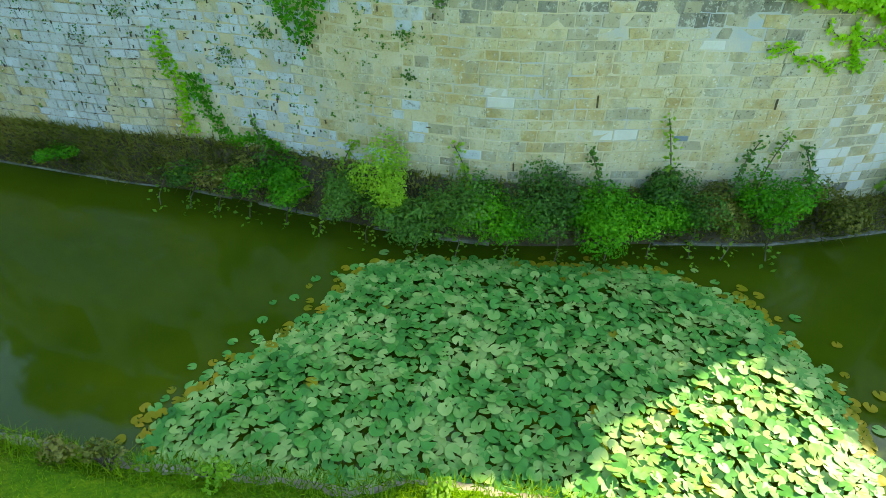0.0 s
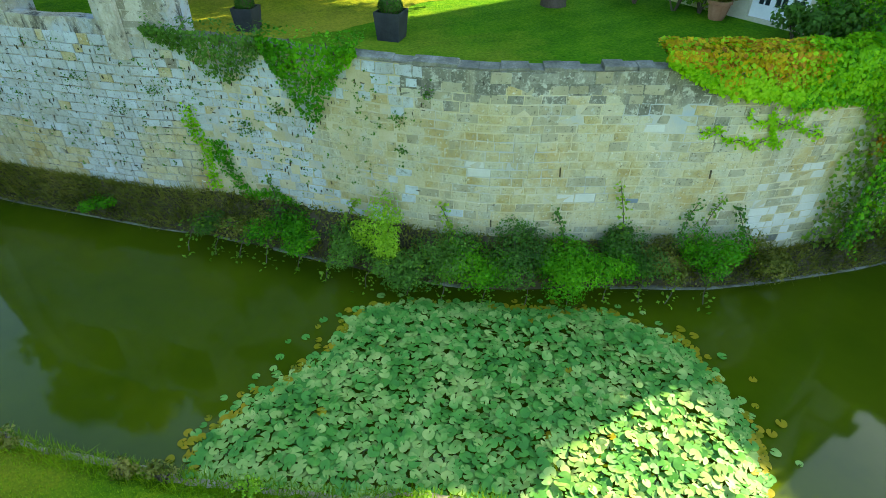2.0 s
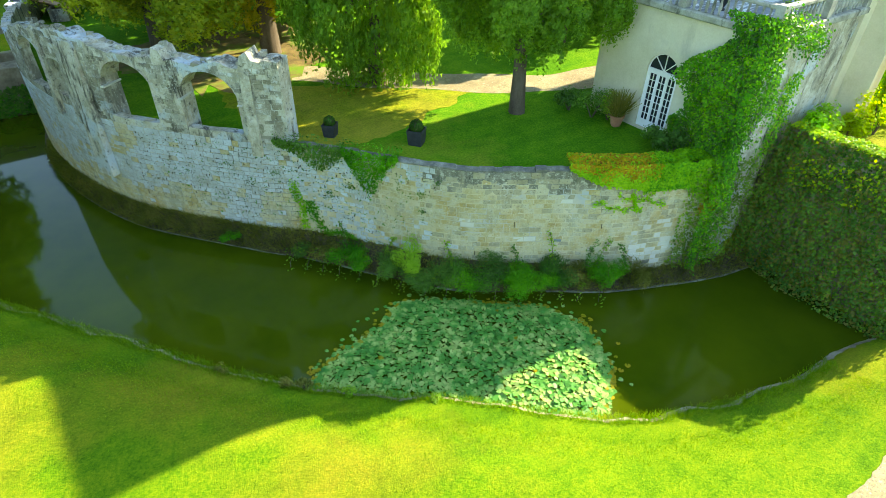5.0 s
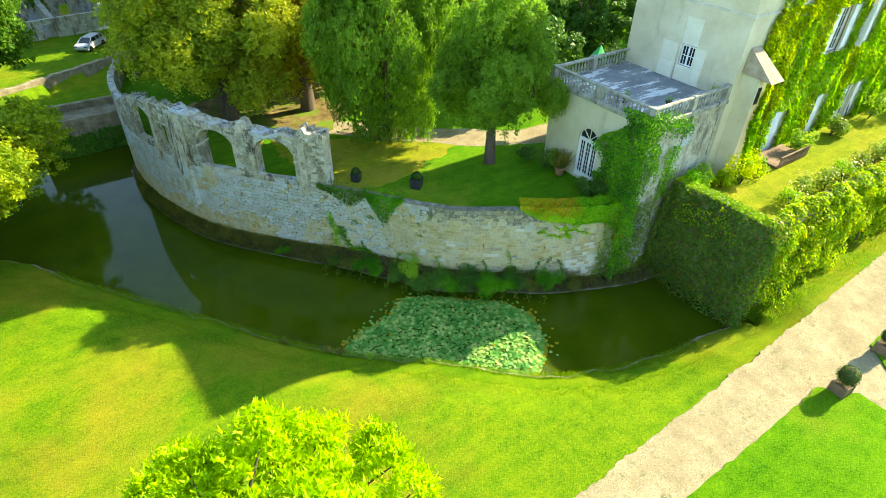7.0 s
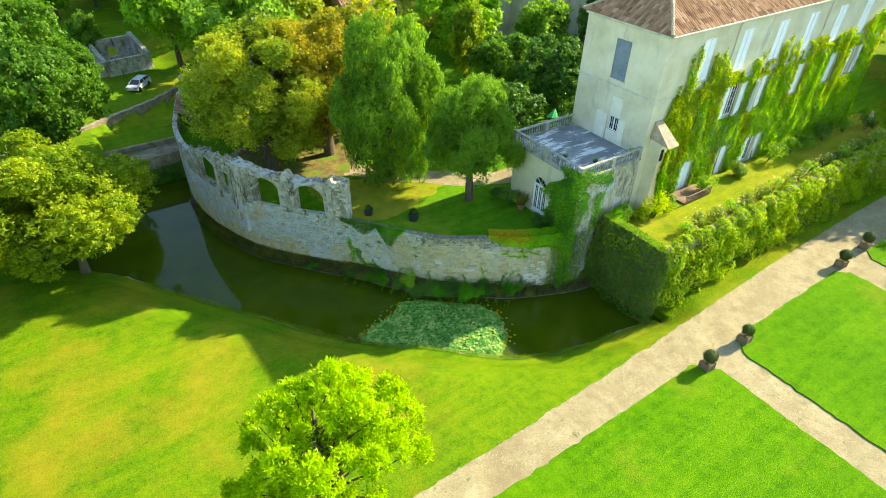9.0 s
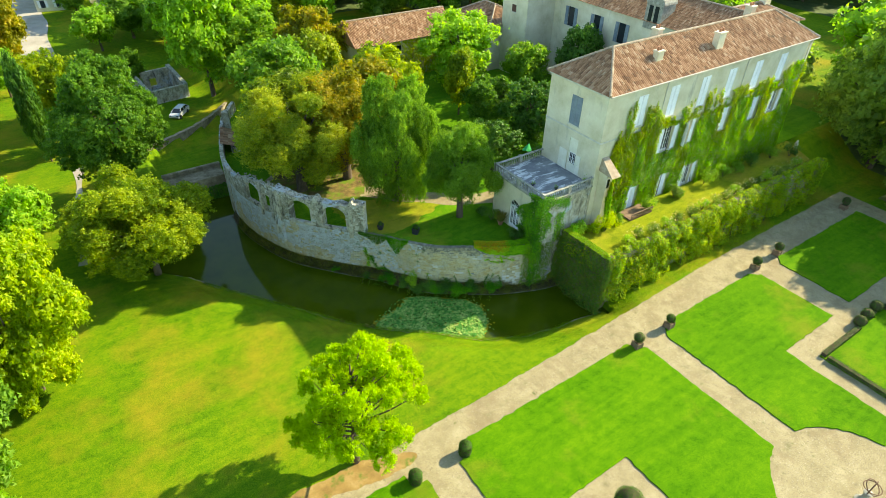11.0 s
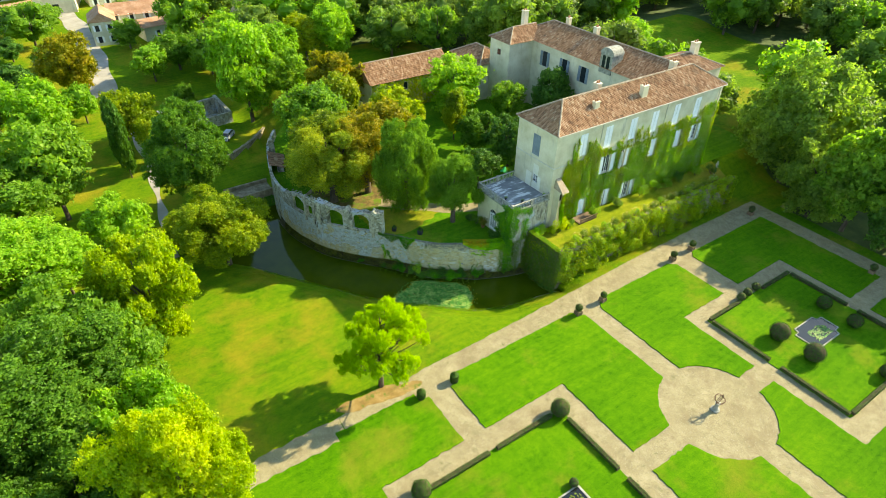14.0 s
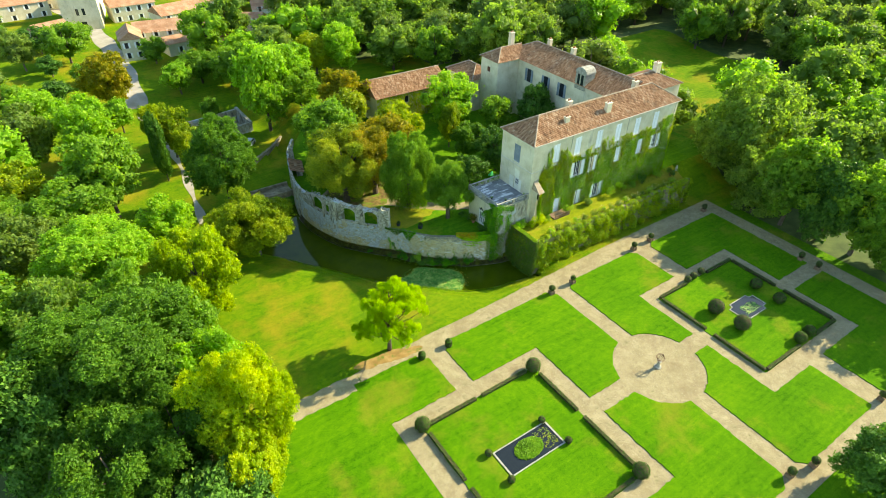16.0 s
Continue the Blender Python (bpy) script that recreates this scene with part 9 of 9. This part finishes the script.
def stone_shape(seed):
    """A hewn block with a slightly uneven, bevelled face: unit width and height, face towards +y."""
    r = np.random.default_rng(seed)
    j = lambda k: float(r.normal(0, k))
    back = [(-0.5 + j(0.02), -1.0, -0.5 + j(0.05)), (0.5 + j(0.02), -1.0, -0.5 + j(0.05)), (0.5 + j(0.015), -1.0, 0.5 + j(0.03)), (-0.5 + j(0.015), -1.0, 0.5 + j(0.03))]
    mid = [(x, -0.25, z) for x, _, z in back]
    face = [(x * 0.955 + j(0.016), 0.1 + j(0.1), z * 0.92 + j(0.03)) for x, _, z in back]
    return back + mid + face, [(4 + i, 4 + (i + 1) % 4, (i + 1) % 4, i) for i in range(4)] + [(8 + i, 8 + (i + 1) % 4, 4 + (i + 1) % 4, 4 + i) for i in range(4)] + [(11, 10, 9, 8)]


st_shapes = [stone_shape(k) for k in range(14)]
st_mesh = {}
heap = {}
singles = 0
z = 0.2
while z < 5.5:
    h = rs.uniform(0.2, 0.28)
    if z + h > 5.40:
        h = 5.52 - z
    s = S_ROOM + rs.uniform(0, 0.3)
    while s < 40:
        old = s > 13.2 + 0.3 * math.sin(z * 2)
        n = rs.uniform(0.22, 0.5) if old else rs.choice([0.3, 0.4, 0.52]) * rs.uniform(0.75, 1.25)
        c = s + n / 2
        gap = 0.026 if old else 0.022
        x, y = moat_wall.at(c, -0.012 + rs.normal(0, 0.008 if old else 0.004))
        x2, y2 = moat_wall.at(c, 1.0)
        x1, y1 = moat_wall.at(c, 0.0)
        a = math.atan2(y2 - y1, x2 - x1) - math.pi / 2
        p = rs.random()
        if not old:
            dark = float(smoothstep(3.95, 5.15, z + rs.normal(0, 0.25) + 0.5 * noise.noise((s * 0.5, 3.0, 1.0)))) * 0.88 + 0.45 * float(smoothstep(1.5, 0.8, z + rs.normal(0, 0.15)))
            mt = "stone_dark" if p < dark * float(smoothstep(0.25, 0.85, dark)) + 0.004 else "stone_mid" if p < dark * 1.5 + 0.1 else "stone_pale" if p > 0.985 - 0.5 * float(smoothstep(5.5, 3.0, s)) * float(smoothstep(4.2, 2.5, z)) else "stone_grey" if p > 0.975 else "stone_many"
        else:
            grey = 0.04 + 0.93 * float(smoothstep(-0.06, 0.10, noise.noise((s * 0.38, z * 0.42, 2.0)) + 0.12 * (z - 2.2) + 0.12 * noise.noise((s * 1.6, z * 1.6, 5.0))))
            mt = "stone_grey" if p < grey else "stone_many"
        if mt == "stone_dark":
            gap = 0.018
        m = Matrix.LocRotScale((x, y, z + h / 2), Euler((0, rs.normal(0, 0.012), a)), (n - gap, 0.026, h - gap - abs(rs.normal(0, 0.008))))
        k = int(rs.integers(0, 14))
        if singles < 300 and 7.0 < s < 12.6 and 1.5 < z < 4.9:
            singles += 1
            if (k, mt) not in st_mesh:
                st_mesh[k, mt] = Geo().add(*st_shapes[k]).mesh("stone", M["stone"] if mt == "stone_many" else M[mt])
            o = part("stone", st_mesh[k, mt], None, moat_wall_thing)
            o.matrix_basis = m
        else:
            vs, fs = st_shapes[k]
            heap.setdefault(mt, Geo()).add([m @ Vector(v) for v in vs], fs)
        s += n
    z += h
# open joints in the old face
joints = Geo()
for k in range(420):
    s, z = rs.uniform(13.0, 27.5), rs.uniform(1.6, 5.3)
    if rs.random() > smoothstep(-0.15, 0.2, noise.noise((s * 0.38, z * 0.42, 2.0)) + 0.12 * (z - 2.2)):
        continue
    x, y = moat_wall.at(s, 0.002)
    x2, y2 = moat_wall.at(s, 1.0)
    x1, y1 = moat_wall.at(s, 0.0)
    flat = rs.random() < 0.35
    joints.obox(pose(x, y, z, 0, rs.normal(0, 8), math.degrees(math.atan2(y2 - y1, x2 - x1)) - 90), rs.uniform(0.05, 0.12) if flat else rs.uniform(0.012, 0.028), 0.02, rs.uniform(0.012, 0.02) if flat else rs.uniform(0.05, 0.11))
part("open_joints", joints, M["soil"], moat_wall_thing, "dark open joints between the old stones", kind="stuff")
# rough courses of the arcade
z = 5.56
while z < 9.6:
    h = rs.uniform(0.16, 0.27)
    s = S_RUIN + rs.uniform(0, 0.2)
    while s < 38:
        n = rs.uniform(0.2, 0.5)
        c = s + n / 2
        if all(any(z0 <= q and z + h <= z1 + 0.03 for z0, z1 in ruin_spans(p)) for p in (s, c, s + n) for q in (z,)) and rs.random() < 0.85:
            x, y = moat_wall.at(c, -0.018 + rs.normal(0, 0.016))
            x2, y2 = moat_wall.at(c, 1.0)
            x1, y1 = moat_wall.at(c, 0.0)
            m = Matrix.LocRotScale((x, y, z + h / 2), Euler((0, rs.normal(0, 0.02), math.atan2(y2 - y1, x2 - x1) - math.pi / 2)), (n - 0.025, 0.04, h - 0.025))
            vs, fs = st_shapes[int(rs.integers(0, 14))]
            heap.setdefault("ruin_block", Geo()).add([m @ Vector(v) for v in vs], fs)
        s += n
    z += h
# loose stones along the broken top
for s in np.arange(S_RUIN + 0.2, 38, 0.33):
    if rs.random() < 0.75:
        x, y = moat_wall.at(s + rs.normal(0, 0.1), rs.uniform(-0.85, -0.15))
        h = rs.uniform(0.08, 0.2)
        m = Matrix.LocRotScale((x, y, ruin_spans(s)[-1][1] + h * 0.35), Euler((rs.normal(0, 0.15), rs.normal(0, 0.15), rs.uniform(0, 3))), (rs.uniform(0.16, 0.34), rs.uniform(0.14, 0.3), h))
        vs, fs = st_shapes[int(rs.integers(0, 14))]
        heap.setdefault("ruin_block", Geo()).add([m @ Vector((v[0], v[1] + 0.5, v[2])) for v in vs], fs)
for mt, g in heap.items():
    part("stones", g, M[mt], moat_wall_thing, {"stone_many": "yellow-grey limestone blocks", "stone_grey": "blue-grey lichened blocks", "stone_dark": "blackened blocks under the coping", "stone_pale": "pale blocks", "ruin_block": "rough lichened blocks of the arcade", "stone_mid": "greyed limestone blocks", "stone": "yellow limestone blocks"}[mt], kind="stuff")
# drain slots and a putlog hole
for s, z, w, h in ((9.7, 3.05, 0.035, 0.26), (6.0, 3.0, 0.035, 0.22), (11.3, 1.55, 0.035, 0.2)):
    x, y = moat_wall.at(s, 0.0)
    x2, y2 = moat_wall.at(s, 1.0)
    o = part("drain_slot", Geo().box(-w / 2, w / 2, -0.02, 0.016, -h / 2, h / 2), M["soil"], moat_wall_thing)
    o.matrix_basis = pose(x, y, z, 0, 4, math.degrees(math.atan2(y2 - y, x2 - x)) - 90)
x, y = moat_wall.at(7.75, 0.0)
x2, y2 = moat_wall.at(7.75, 1.0)
o = part("dark_block", Geo().box(-0.15, 0.15, -0.03, 0.012, -0.06, 0.06, 0.005), M["greyblue"], moat_wall_thing)
o.matrix_basis = pose(x, y, 2.2, 0, 0, math.degrees(math.atan2(y2 - y, x2 - x)) - 90)
